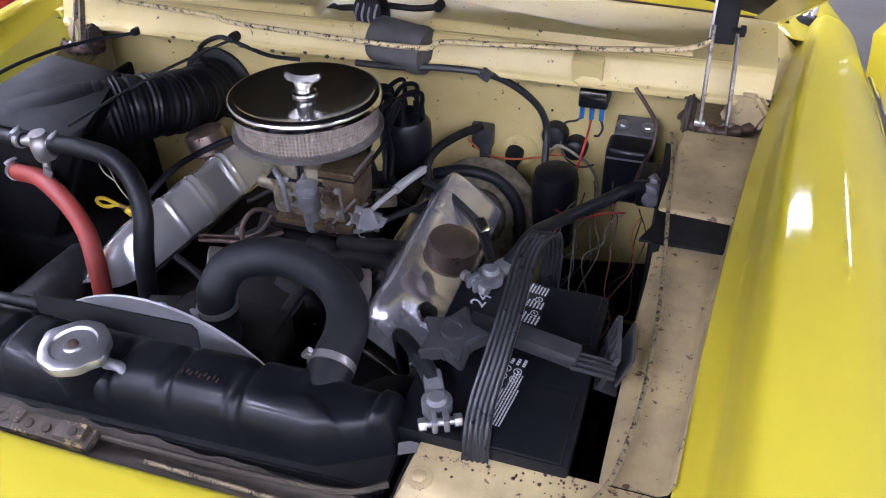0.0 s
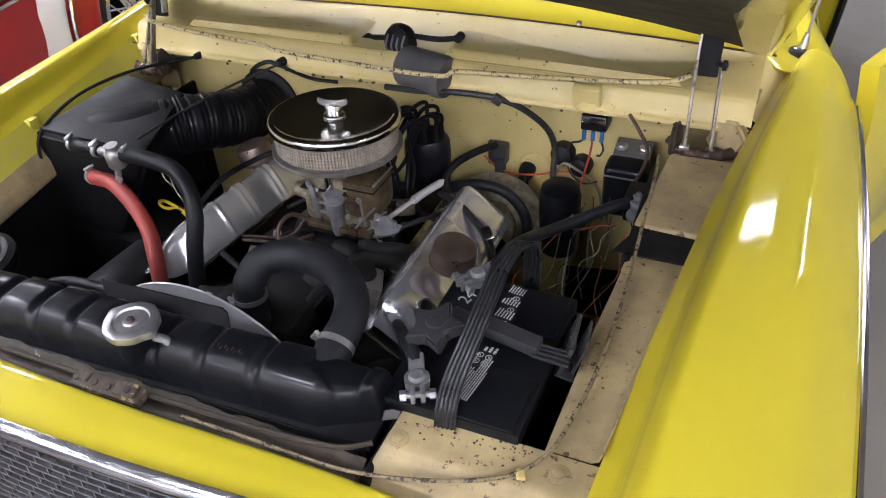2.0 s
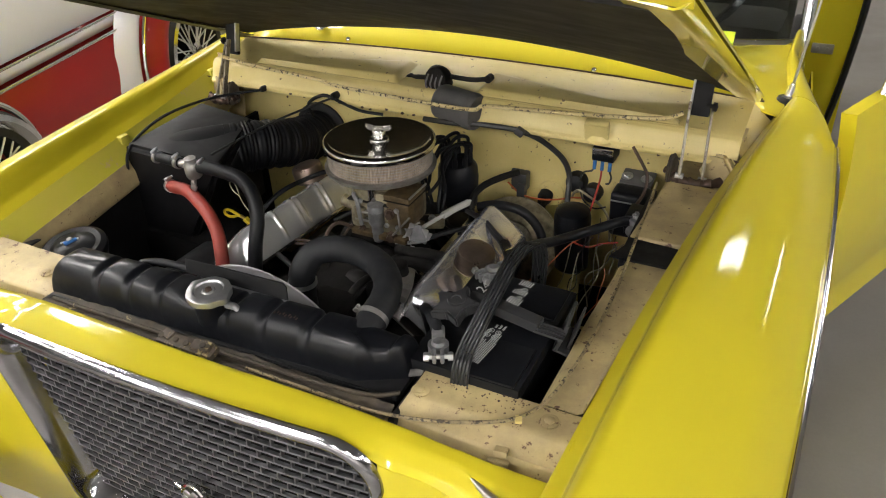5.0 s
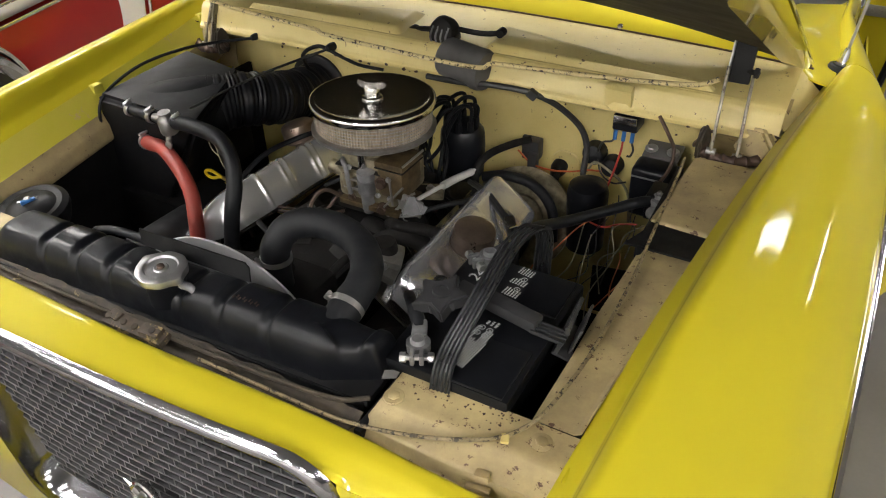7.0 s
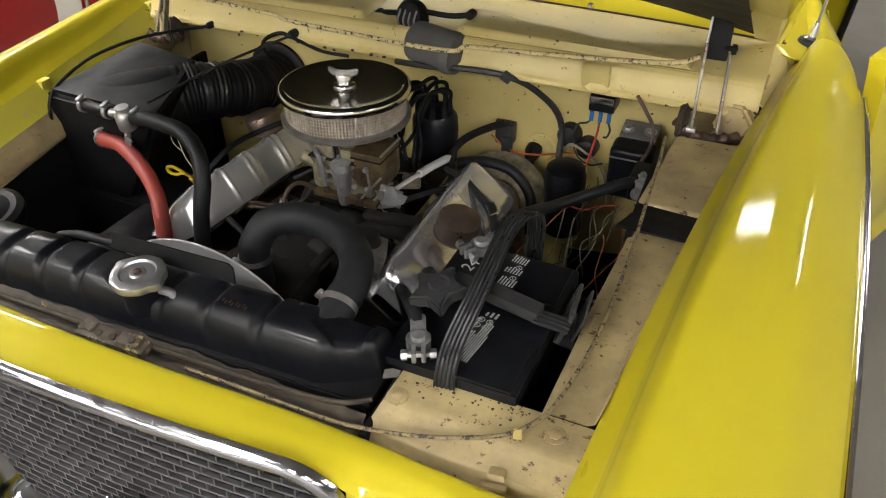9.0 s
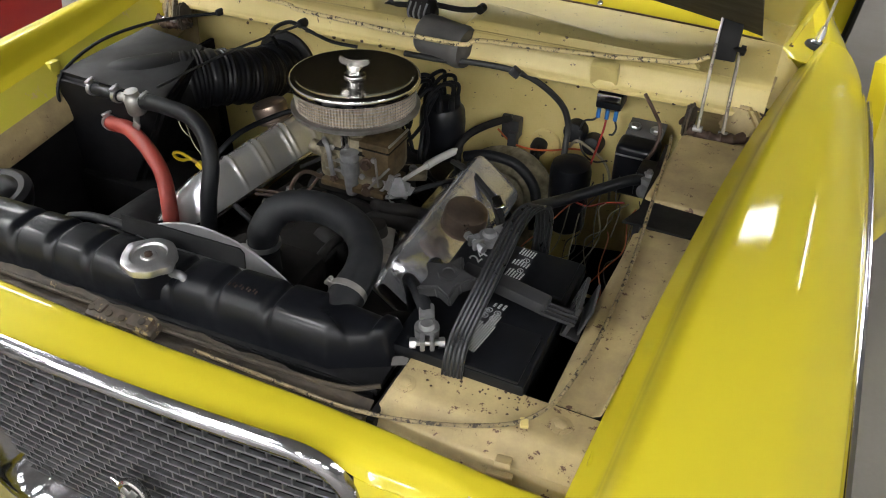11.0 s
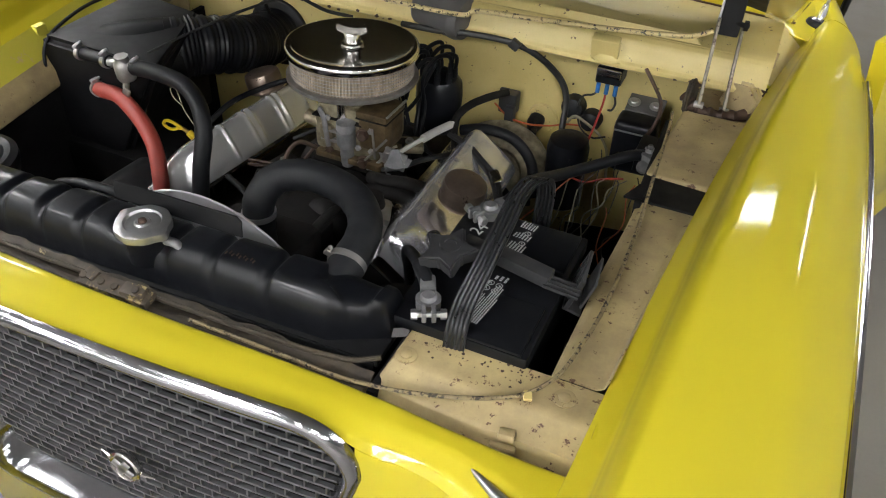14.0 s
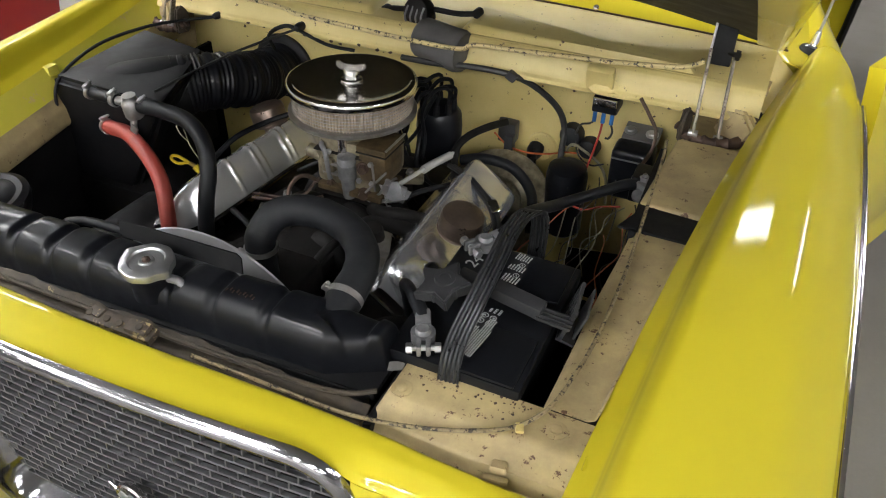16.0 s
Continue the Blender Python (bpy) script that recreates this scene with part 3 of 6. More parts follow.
# bulkhead with its ledge and the panel under the windscreen
COWL = ((0.885, 0.40), (0.885, 0.966), (0.878, 0.972), (0.806, 0.973), (0.800, 0.977), (0.800, 0.984), (0.806, 0.990), (0.818, 1.025), (0.826, 1.033), (0.900, 1.040), (0.925, 1.042), (0.950, 1.045), (0.985, 1.047))


def cowl_shape(x, v):
    k = v * (len(COWL) - 1)
    i = min(int(k), len(COWL) - 2)
    t = k - i
    y = COWL[i][0] + (COWL[i + 1][0] - COWL[i][0]) * t
    z = COWL[i][1] + (COWL[i + 1][1] - COWL[i][1]) * t
    return y, z


def firewall(u, v):
    x = X0 - 0.66 + 1.343 * u
    y, z = cowl_shape(x, v)
    if 0.41 < x < 0.455 and 0.984 < z < 1.03:
        y -= 0.012
    return (x, y, z - 0.00 * x)


bulkhead = part("bulkhead", sheet(bmesh.new(), firewall, 100, 48, 0.002), CREAM, car, "chipped cream-painted bulkhead", smooth=50)
# black panel added over the cream, where the bulkhead falls into shade
part("bulkhead_lower", sheet(bmesh.new(), lambda u, v: (0.395 + 0.22 * u, 0.880, 0.42 + (0.13 + 0.03 * u) * v), 6, 8, 0.002), BLACK_MATT, bulkhead, "near-black lower bulkhead panel, shade in its colour")
random.seed(31)
for k in range(34):
    x = random.uniform(-0.48, 0.62)
    on_lip = k % 2
    z = 0.977 + random.uniform(-0.004, 0.004) if on_lip else random.uniform(0.86, 0.955)
    y = 0.7985 if on_lip else 0.8835
    r = random.uniform(0.0012, 0.0038)
    n = 7
    pts = [(r * random.uniform(0.5, 1.3) * (1.8 if on_lip else 1.0) * math.cos(6.283 * i / n), r * random.uniform(0.5, 1.3) * math.sin(6.283 * i / n)) for i in range(n)]
    part("paint_chip", plate(bmesh.new(), pts, 0.0, 0.0012, Matrix.Translation((x, y, z)) @ pose(0, 0, 0, 90, 0, 0)), RUST, bulkhead)
# raised pads and embossed fields
bm = bmesh.new()
box(bm, (0.432, 0.806, 1.004), (0.052, 0.022, 0.056), 0.005, (20, 0, 0))
part("pad", bm, CREAM, bulkhead)


def embossed(x0, x1, y0, yb0, yb1):
    """A raised field whose back edge slopes from yb0 to yb1."""
    def f(u, v):
        x = x0 + (x1 - x0) * u
        yb = yb0 + (yb1 - yb0) * u
        y = y0 + (yb - y0) * v
        e = min(u / 0.03, (1 - u) / 0.03, v / 0.12, (yb - y) / 0.012, 1.0)
        return (x, y, 1.0335 + 0.09 * (y - 0.83) + 0.013 * max(e, 0))
    return f


part("embossed_field", sheet(bmesh.new(), embossed(0.13, 0.592, 0.836, 0.948, 0.856), 60, 24, 0.002), CREAM, bulkhead, smooth=50)
part("embossed_field", sheet(bmesh.new(), embossed(-0.49, -0.07, 0.836, 0.868, 0.950), 60, 24, 0.002), CREAM, bulkhead, smooth=50)
# back slope behind the fields
def seam_y(x):
    return 0.985 + 0.055 * (1 - ((x - 0.10) / 0.66) ** 2)


def top_panel(u, v):
    d = 2 * u - 1
    y0 = 0.83 + 0.17 * v
    sec = fender_section(y0)
    x = X0 + (sec[0][0] - 0.001) * d
    side = max(0.0, abs(d) - 0.93) / 0.07
    z = 1.034 + 0.014 * v
    return (x, 0.83 + (seam_y(x) + 0.004 - 0.83) * v, z + (sec[1][1] + 0.002 - z) * side)


part("windscreen_panel", sheet(bmesh.new(), top_panel, 60, 10, 0.003), CREAM, bulkhead, smooth=50)
part("panel_seam", tube(bmesh.new(), [(X0 + 0.70 * (k / 10 - 1), seam_y(X0 + 0.70 * (k / 10 - 1)) - 0.003, 1.0495) for k in range(21)], 0.0022, 6, 3), RUST, bulkhead, "dark cracked seam below the scuttle")
# outer ends of the bulkhead behind the hinges
for s in (1, -1):
    part("bulkhead_end", sheet(bmesh.new(), lambda u, v: (X0 + s * (0.62 + (0.050 + 0.018 * v) * u), 0.862 + 0.02 * v - 0.01 * u, 0.86 + 0.172 * v), 8, 8, 0.003), CREAM_DIRTY, bulkhead)


# yellow scuttle in front of the windscreen, with its jets
def scuttle(u, v):
    d = 2 * u - 1
    y = 1.0 + 0.42 * v
    z = lerp((1.0, 1.004, 1.03, 1.06, 1.10, 1.16, 1.3, 1.42), (1.046, 1.056, 1.073, 1.083, 1.089, 1.088, 1.06, 1.03), y)
    side = max(0.0, abs(d) - 0.80) / 0.20
    edge = 1.022 + 0.05 * max(0, y - 1.03)
    s = side * side * (3 - 2 * side)
    x = X0 + 0.738 * d
    return (x, y + (seam_y(x) - 1.0) * max(0.0, 1 - v * 2.2), z + (edge - z) * s)


sc = part("scuttle", sheet(bmesh.new(), scuttle, 60, 40, 0.003), YELLOW, car, "glossy yellow scuttle", smooth=60)
for x in (0.535, -0.412):
    part("washer_jet", lathe(bmesh.new(), [(0.017, 0), (0.018, 0.004), (0.013, 0.009), (0.009, 0.016), (0.006, 0.022), (0, 0.024)], (x, 1.03, 1.08), (0, -0.2, 1), 20), CHROME, sc)
for x in (0.357, -0.318):
    part("screw", lathe(bmesh.new(), [(0.006, -0.002), (0.006, 0.002), (0.004, 0.004), (0, 0.004)], (x, 1.012, 1.0625), (0, -0.5, 0.8), 12), CHROME_PITTED, sc)
part("air_intake", sheet(bmesh.new(), lambda u, v: (X0 - 0.42 + 0.84 * u, 1.12 + 0.07 * v, 1.0935), 20, 3, 0.003), GREY_TRIM, sc, "grey air intake strip")

# bonnet: open, hinged at the back
HS = math.tan(radians(23.5))


def bonnet_point(u, v):
    """u across, v from the back edge to the front."""
    d = 2 * u - 1
    y = 0.98 - 1.105 * v - 0.02 * (1 - d * d) * v
    return (X0 + (0.698 + 0.010 * v) * d, y, 1.060 + HS * (0.98 - y) + 0.085 * (1 - d * d) * (1 - 0.70 * v))


bonnet = part("bonnet", sheet(bmesh.new(), bonnet_point, 30, 24, 0.003), YELLOW, car, "yellow bonnet propped open, black underneath", smooth=60)


def lining(u, v):
    x, y, z = bonnet_point(0.025 + 0.95 * u, 0.005 + 0.97 * v)
    return (x, y, z - 0.012 - 0.01 * math.sin(math.pi * u))


part("bonnet_lining", sheet(bmesh.new(), lining, 24, 20, 0.004), LINING, bonnet, "dull black underside", smooth=60)
for s in (0.0, 1.0):      # folded return flange along each side
    def flange(u, v, s=s):
        x, y, z = bonnet_point(s, u)
        return (x + (0.054 if s < 0.5 else -0.054) * v, y, z - 0.004 - 0.010 * math.sin(min(1, v * 4) * math.pi / 2) + 0.008 * v)
    part("bonnet_flange", sheet(bmesh.new(), flange, 24, 8, 0.002), YELLOW if s else BLACK_MATT, bonnet)


def front_lip(u, v):
    x, y, z = bonnet_point(u, 1.0)
    return (x, y + 0.004 * v, z - 0.010 * v)


part("bonnet_lip", sheet(bmesh.new(), front_lip, 24, 3, 0.002), YELLOW, bonnet)


# front plates of the bay
def crossmember(u, v):
    x = X0 - 0.604 + 1.208 * u
    d = abs(x - X0)
    yb, zb = header_back(x)
    w = ease((0.33, 0.42), (0, 1), d)
    pts = ((yb - 0.012, zb - 0.030), (yb + 0.006, zb - 0.028 - 0.004 * w), (yb + 0.020, zb - 0.026), (yb + 0.026, 0.897), (0.012, 0.905), (0.028, 0.914), (0.082, 0.915), (0.086, 0.909), (0.087, 0.86))
    if d < 0.36:
        pts = ((yb - 0.012, zb - 0.024), (yb + 0.002, zb - 0.022), (-0.024, 0.886), (-0.018, 0.887), (-0.012, 0.889), (-0.006, 0.889), (0.002, 0.889), (0.004, 0.88), (0.006, 0.84))
    k = v * (len(pts) - 1)
    i = min(int(k), len(pts) - 2)
    t = k - i
    return (x, pts[i][0] + (pts[i + 1][0] - pts[i][0]) * t, pts[i][1] + (pts[i + 1][1] - pts[i][1]) * t)


support = part("radiator_support", sheet(bmesh.new(), crossmember, 90, 40, 0.002), CREAM_DIRTY, car, "dirty cream radiator support plate", smooth=50)


def channel(u, v):
    x = X0 - 0.35 + 0.70 * u
    w = 0.0015 * math.sin(61 * x) + 0.001 * math.sin(147 * x + 2)
    return (x, -0.038 + 0.044 * v + w, 0.898 + 0.007 * math.sin(v * math.pi * 1.5) ** 2 + 0.5 * w)


part("sealing_channel", sheet(bmesh.new(), channel, 120, 10, 0.002), GRIME, support, "grimy chipped sealing channel", smooth=60)


# inner wings
def inner_right(u, v):
    y = 0.085 + 0.80 * u
    outer = X0 + fender_section(y)[0][0] - 0.002
    edge = ease((0.08, 0.25, 0.44, 0.8), (0.575, 0.578, 0.585, 0.60), y)
    z = ease((0.08, 0.45, 0.8), (0.915, 0.925, 0.935), y)
    pts = ((outer, z + 0.022), (outer - 0.004, z + 0.006), (outer - 0.012, z), (edge + 0.01, z), (edge, z - 0.006), (edge + 0.001, z - 0.018), (edge + 0.004, z - 0.024))
    k = v * (len(pts) - 1)
    i = min(int(k), len(pts) - 2)
    t = k - i
    return (pts[i][0] + (pts[i + 1][0] - pts[i][0]) * t, y, pts[i][1] + (pts[i + 1][1] - pts[i][1]) * t)


apron = part("inner_wing", sheet(bmesh.new(), inner_right, 40, 24, 0.002), CREAM_DIRTY, car, "dirty cream inner wing plate", smooth=50)
# black in place of cream, for the shaded gap beside the battery
part("inner_wing_lower", sheet(bmesh.new(), lambda u, v: (0.590 + 0.02 * u, 0.085 + 0.80 * u, 0.899 - 0.48 * v), 12, 6, 0.002), BLACK_VOID, apron, "lower inner wing, its shade in near-black colour")
bm = bmesh.new()
box(bm, (0.648, 0.635, 0.934), (0.118, 0.225, 0.028), 0.007, (2, -3, -4), 3)
part("hump", bm, CREAM_DIRTY, apron, "raised cream box plate")
bm = bmesh.new()
plate(bm, [(0.565, 0.455), (0.672, 0.455), (0.678, 0.548), (0.60, 0.552)], 0.9335, 0.9375)
plate(bm, [(0.582, 0.455), (0.592, 0.455), (0.60, 0.56), (0.586, 0.72), (0.575, 0.72)], 0.60, 0.938)
part("splash_sheet", bm, BLACK_MATT, apron, "dull black splash sheet")


def inner_left(u, v):
    y = 0.085 + 0.80 * u
    sec = fender_section(y)
    outer = X0 - sec[0][0] + 0.034
    z = sec[0][1] - 0.004
    pts = ((outer, z + 0.004), (outer + 0.003, z - 0.004), (outer + 0.012, z - 0.022), (outer + 0.015, z - 0.048), (outer + 0.012, z - 0.054))
    k = v * (len(pts) - 1)
    i = min(int(k), len(pts) - 2)
    t = k - i
    return (pts[i][0] + (pts[i + 1][0] - pts[i][0]) * t, y, pts[i][1] + (pts[i + 1][1] - pts[i][1]) * t)


apron_l = part("inner_wing", sheet(bmesh.new(), inner_left, 40, 16, 0.002), CREAM_DIRTY, car, "cream ledge above the black inner wing", smooth=50)
part("inner_wing_lower", box(bmesh.new(), (X0 - 0.600, 0.485, 0.64), (0.01, 0.80, 0.46)), BLACK_VOID, apron_l, "dull lower inner wing, its shade in near-black colour")
# overspray band on the inside of the left wing
def band(u, v):
    y = 0.0 + 0.95 * u
    sec = fender_section(y)
    return (X0 - sec[0][0] + 0.0035 + 0.034 * (1 - v), y, sec[0][1] - 0.004 + 0.052 * v)


part("inner_flange", sheet(bmesh.new(), band, 40, 4, 0.001), YELLOW_WORN, apron_l, "overspray-stained yellow flange")
for y in (0.02, 0.454, 0.83):      # rubber stops on both seams, painted over
    for s in (1, -1):
        sec = fender_section(y)
        part("bonnet_stop", box(bmesh.new(), (X0 + s * (sec[0][0] + (0.013 if s > 0 else -0.008)), y, sec[1][1] + (0.003 if s > 0 else 0.0)), (0.017, 0.026, 0.014 if s > 0 else 0.026), 0.005), YELLOW if s > 0 else YELLOW_WORN, right_fender if s > 0 else left_fender, "yellow painted bonnet stop")

# door, open, on the far right
door_dir = Vector((0.41, 0.91, 0)).normalized()


def door_point(u, v):
    p = Vector((0.868, 1.10, 0)) + door_dir * (1.05 * u)
    z = 1.018 - 0.70 * v
    out = 0.045 * math.sin(math.pi * min(1, 0.15 + v)) - 0.02 * v
    n = Vector((door_dir.y, -door_dir.x, 0))
    q = p + n * out
    return (q.x, q.y, z - 0.012 * (1 - u) ** 6)


door = part("door", sheet(bmesh.new(), door_point, 24, 20, 0.035), YELLOW, car, "open glossy yellow door", smooth=50)
bm = bmesh.new()
a = Vector((0.922, 1.135, 0.850))
tube(bm, [a, a + door_dir * 0.3 + Vector((0, 0, -0.03)), a + door_dir * 0.9 + Vector((0, 0, -0.09))], 0.011, 10, 6, flat=0.6)
part("door_trim", bm, CHROME, door, "chrome strip")
part("quarter_window", box(bmesh.new(), tuple(Vector((0.93, 1.09, 1.2)) + door_dir * 0.5), (0.012, 0.8, 0.34), 0.003, (0, 0, -math.degrees(math.atan2(door_dir.x, door_dir.y)))), GLASS, door)
bm = bmesh.new()
a = Vector((0.93, 1.09, 1.03)) + door_dir * 0.08
tube(bm, [a, a + door_dir * 0.10 + Vector((0, 0, 0.2)), a + door_dir * 0.16 + Vector((0, 0, 0.36))], 0.012, 10, 5)
part("window_post", bm, CHROME, door)

# windscreen and pillar
ws = part("windscreen", sheet(bmesh.new(), lambda u, v: (X0 - 0.70 + 1.40 * u, 1.40 + 0.30 * v + 0.10 * abs(2 * u - 1) ** 3, 1.035 + 0.45 * v - 0.0), 24, 10, 0.005), GLASS, car)
bm = bmesh.new()
tube(bm, [(X0 - 0.74 + 1.48 * k / 12, 1.385 + 0.10 * abs(k / 6 - 1) ** 3, 1.022) for k in range(13)], 0.018, 10, 4, flat=0.8)
tube(bm, [(X0 + 0.735, 1.49, 1.02), (X0 + 0.725, 1.56, 1.2), (X0 + 0.66, 1.72, 1.46)], 0.016, 10, 6)
tube(bm, [(X0 - 0.735, 1.49, 1.02), (X0 - 0.725, 1.56, 1.2), (X0 - 0.66, 1.72, 1.46)], 0.016, 10, 6)
part("windscreen_frame", bm, CHROME, ws, "chrome windscreen frame")
part("sticker", box(bmesh.new(), (0.575, 1.402, 1.050), (0.070, 0.002, 0.030), rot=(-34, 0, 0)), STICKER, ws, "fluorescent yellow-green inspection sticker")
part("dashboard", box(bmesh.new(), (X0, 1.72, 0.92), (1.36, 0.25, 0.22), 0.05), CARD, car)
part("seat_bench", box(bmesh.new(), (X0, 2.6, 0.80), (1.3, 0.3, 0.75), 0.08), CARD, car)
bm = lathe(bmesh.new(), [(0.185, 0), (0.2, 0.012), (0.185, 0.024), (0.172, 0.012), (0.185, 0)], (0.40, 1.72, 1.10), (0, -0.6, 0.8), 40, caps=False)
part("steering_wheel", bm, BLACK_GLOSS, car)
# roof and rear body seen past the pillar
part("roof", sheet(bmesh.new(), lambda u, v: (X0 - 0.66 + 1.32 * u, 1.75 + 1.4 * v, 1.47 + 0.05 * math.sin(math.pi * u)), 16, 8, 0.02), YELLOW, car)
pil = part("door_pillar", sheet(bmesh.new(), lambda u, v: (0.745 + 0.165 * u, 2.24 + 0.03 * u, 0.34 + 1.12 * v), 4, 12, 0.03), YELLOW, car, "yellow door pillar with lock striker")
bm = bmesh.new()
box(bm, (0.815, 2.235, 0.79), (0.07, 0.006, 0.035), 0.003)
hexagon(bm, (0.80, 2.232, 0.79), (0, -1, 0), 0.007, 0.004)
hexagon(bm, (0.83, 2.232, 0.79), (0, -1, 0), 0.007, 0.004)
part("striker_plate", bm, ZINC, pil)
bm = bmesh.new()
tube(bm, [(0.90, 2.23, 1.4), (0.915, 2.23, 1.0), (0.90, 2.23, 0.7), (0.87, 2.23, 0.45)], 0.012, 8, 5)
part("door_seal", bm, RUBBER, pil)
part("rear_quarter", sheet(bmesh.new(), lambda u, v: (0.90 - 0.02 * v, 2.26 + 1.5 * u, 1.0 - 0.65 * v), 6, 6, 0.02), YELLOW, car)
part("rear_quarter", sheet(bmesh.new(), lambda u, v: (X0 - 0.865 + 0.02 * v, 1.08 + 2.7 * u, 1.0 - 0.65 * v), 6, 6, 0.02), YELLOW, car)
for side in (1, -1):
    def cowl_side(u, v, side=side):
        y = 1.062 + 0.42 * u
        x, z = section_point(fender_section(1.062, side)[:EDGE + 2], 0.08 + 0.92 * v)
        return (X0 + side * (x - 0.10 * min(1.0, 1.6 * u) * (x - 0.7) / 0.15), y, z + 0.03 * u - 0.02 * max(0, u - 0.6))
    part("cowl_side", sheet(bmesh.new(), cowl_side, 14, 50, 0.002), YELLOW, car, smooth=60)
    part("door_jamb", sheet(bmesh.new(), lambda u, v: (X0 + side * (0.800 - 0.03 * u), 1.075 + 0.40 * u, 0.96 - 0.60 * v), 6, 10, 0.004), YELLOW, car)


# aerial on the wing
ant = part("aerial", lathe(bmesh.new(), [(0.0185, -0.002), (0.0185, 0.002), (0.011, 0.007), (0.0085, 0.016), (0.0075, 0.024), (0.005, 0.034), (0, 0.035)], (0.777, 1.075, 1.030), (0.1, 0.06, 1), 24), CHROME, car, "chrome aerial base with black seal")
part("aerial_seal", lathe(bmesh.new(), [(0.0225, -0.016), (0.024, -0.006), (0.0215, 0.001), (0.017, 0.0035)], (0.777, 1.075, 1.030), (0.1, 0.06, 1), 24), RUBBER, ant)
part("aerial_rod", rod(bmesh.new(), (0.781, 1.077, 1.065), (0.835, 1.10, 1.6), 0.003, 0.0016, 10), ZINC, ant)


# ---- radiator ----
radiator = thing("radiator", (0.035, 0.03, 0.42), "black-painted radiator with ribbed header tank", "radiator")
RIBS = (-0.205, -0.137, -0.070, 0.066, 0.137, 0.216)


def tank_point(u, v):
    """Along x, and round the section from the front lip over the top to the back."""
    x = -0.318 + 0.694 * u
    e = min((x + 0.318) / 0.03, 1.0)
    e = math.sqrt(max(0.0, 1 - (1 - e) ** 2))
    k = min(max((x - 0.305) / 0.071, 0), 1)
    tip = max(0.0, 1 - (0.376 - x) / 0.012)
    groove = sum(math.exp(-((x - r) / 0.0075) ** 4) for r in RIBS)
    h = (0.030 + 0.040 * e - 0.007 * groove - 0.010 * k) * (1 - 0.9 * tip ** 2)
    cap = math.exp(-(((x - 0.030) / 0.050) ** 6))
    a = math.pi * v
    c = math.copysign(abs(math.cos(a)) ** 0.62, math.cos(a))
    r = 0.042 - 0.004 * groove * abs(math.sin(a))
    y = 0.057 - r * c
    if c > 0:
        y = 0.057 - r * c * (1 - 0.85 * k)
    z = 0.897 + h * abs(math.sin(a)) ** 0.55
    if z > 0.950:
        z -= cap * (z - 0.950) * 0.6
    y += 0.04 * x
    if x > 0.262:      # sunk panel behind a slanting ridge at the blunt end
        d = (0.037 * (x - 0.278) + 0.074 * (y - 0.064)) / 0.0827
        z -= 0.008 * ease((0.0, 0.005), (0, 1), d) * ease((0.268, 0.280), (0, 1), x) * (1 - ease((0.348, 0.354), (0, 1), x))
    return (x, y, z)


tank = part("header_tank", sheet(bmesh.new(), tank_point, 220, 44, 0.0), BLACK_GLOSS, radiator, "gloss-black ribbed header tank", smooth=60)
bm = bmesh.new()      # folded seam and end plates
box(bm, (0.029, 0.058, 0.896), (0.696, 0.098, 0.012), 0.003, (0, 0, 2.3))
box(bm, (0.029, 0.011, 0.886), (0.690, 0.008, 0.026), 0.002, (0, 0, 2.3))
part("seam", bm, BLACK_MATT, tank)
bm = bmesh.new()
box(bm, (0.0375, 0.030, 0.66), (0.66, 0.06, 0.46), 0.004)
part("core", bm, BLACK_MATT, radiator)
for x in (-0.318, 0.392):
    part("side_bracket", box(bmesh.new(), (x, 0.03, 0.78), (0.012, 0.10, 0.24), 0.003), BLACK_MATT, radiator)
for p, d, r in (((0.302, 0.070, 0.949), (0.3, -0.5, 1), 0.006), ((0.336, 0.074, 0.939), (0.5, -0.4, 1), 0.005), ((0.358, 0.070, 0.925), (0.6, -0.8, 0.4), 0.007)):
    part("tank_bolt", hexagon(bmesh.new(), p, d, r, 0.004), BLACK_GLOSS, tank)
part("filler_neck", lathe(bmesh.new(), [(0.028, 0.93), (0.028, 0.968), (0.031, 0.972), (0.031, 0.975)], (0.034, 0.037, 0), (0, 0, 1), 32), BLACK_GLOSS, radiator)


def cap_wave(a, k):
    ear = max(0.0, math.cos(2 * (a + 0.75))) ** 10
    return 1 + 0.012 * math.cos(9 * a) + 0.14 * ear if k < 5 else 1.0


radcap = part("radiator_cap", lathe(bmesh.new(), [(0.033, -0.0070), (0.0355, -0.0050), (0.0362, 0.0020), (0.0355, 0.0055), (0.033, 0.0070), (0.0245, 0.0075), (0.0225, 0.0045), (0.011, 0.0045), (0.009, 0.0065), (0.0, 0.0065)], (0.034, 0.036, 0.980), (0.02, -0.03, 1), 96, cap_wave), ZINC, radiator, "dull zinc pressure cap with two ears", smooth=30)
part("cap_rivet", lathe(bmesh.new(), [(0.0055, 0.9865), (0.005, 0.990), (0.002, 0.9915), (0, 0.9915)], (0.035, 0.035, 0), (0, 0, 1), 16), RUST, radcap)
bm = bmesh.new()
tube(bm, [(0.062, 0.040, 0.962), (0.078, 0.040, 0.963), (0.088, 0.038, 0.958)], 0.0060, 10, 5)
part("overflow_spout", bm, LEAD, radiator)
bm = bmesh.new()
tube(bm, [(0.03, 0.068, 0.955), (-0.02, 0.095, 0.958), (-0.09, 0.10, 0.957), (-0.16, 0.098, 0.950), (-0.20, 0.094, 0.92), (-0.21, 0.092, 0.8)], 0.007, 10, 8)
part("overflow_hose", bm, RUBBER, radiator, "thin black overflow hose")
bm = bmesh.new()
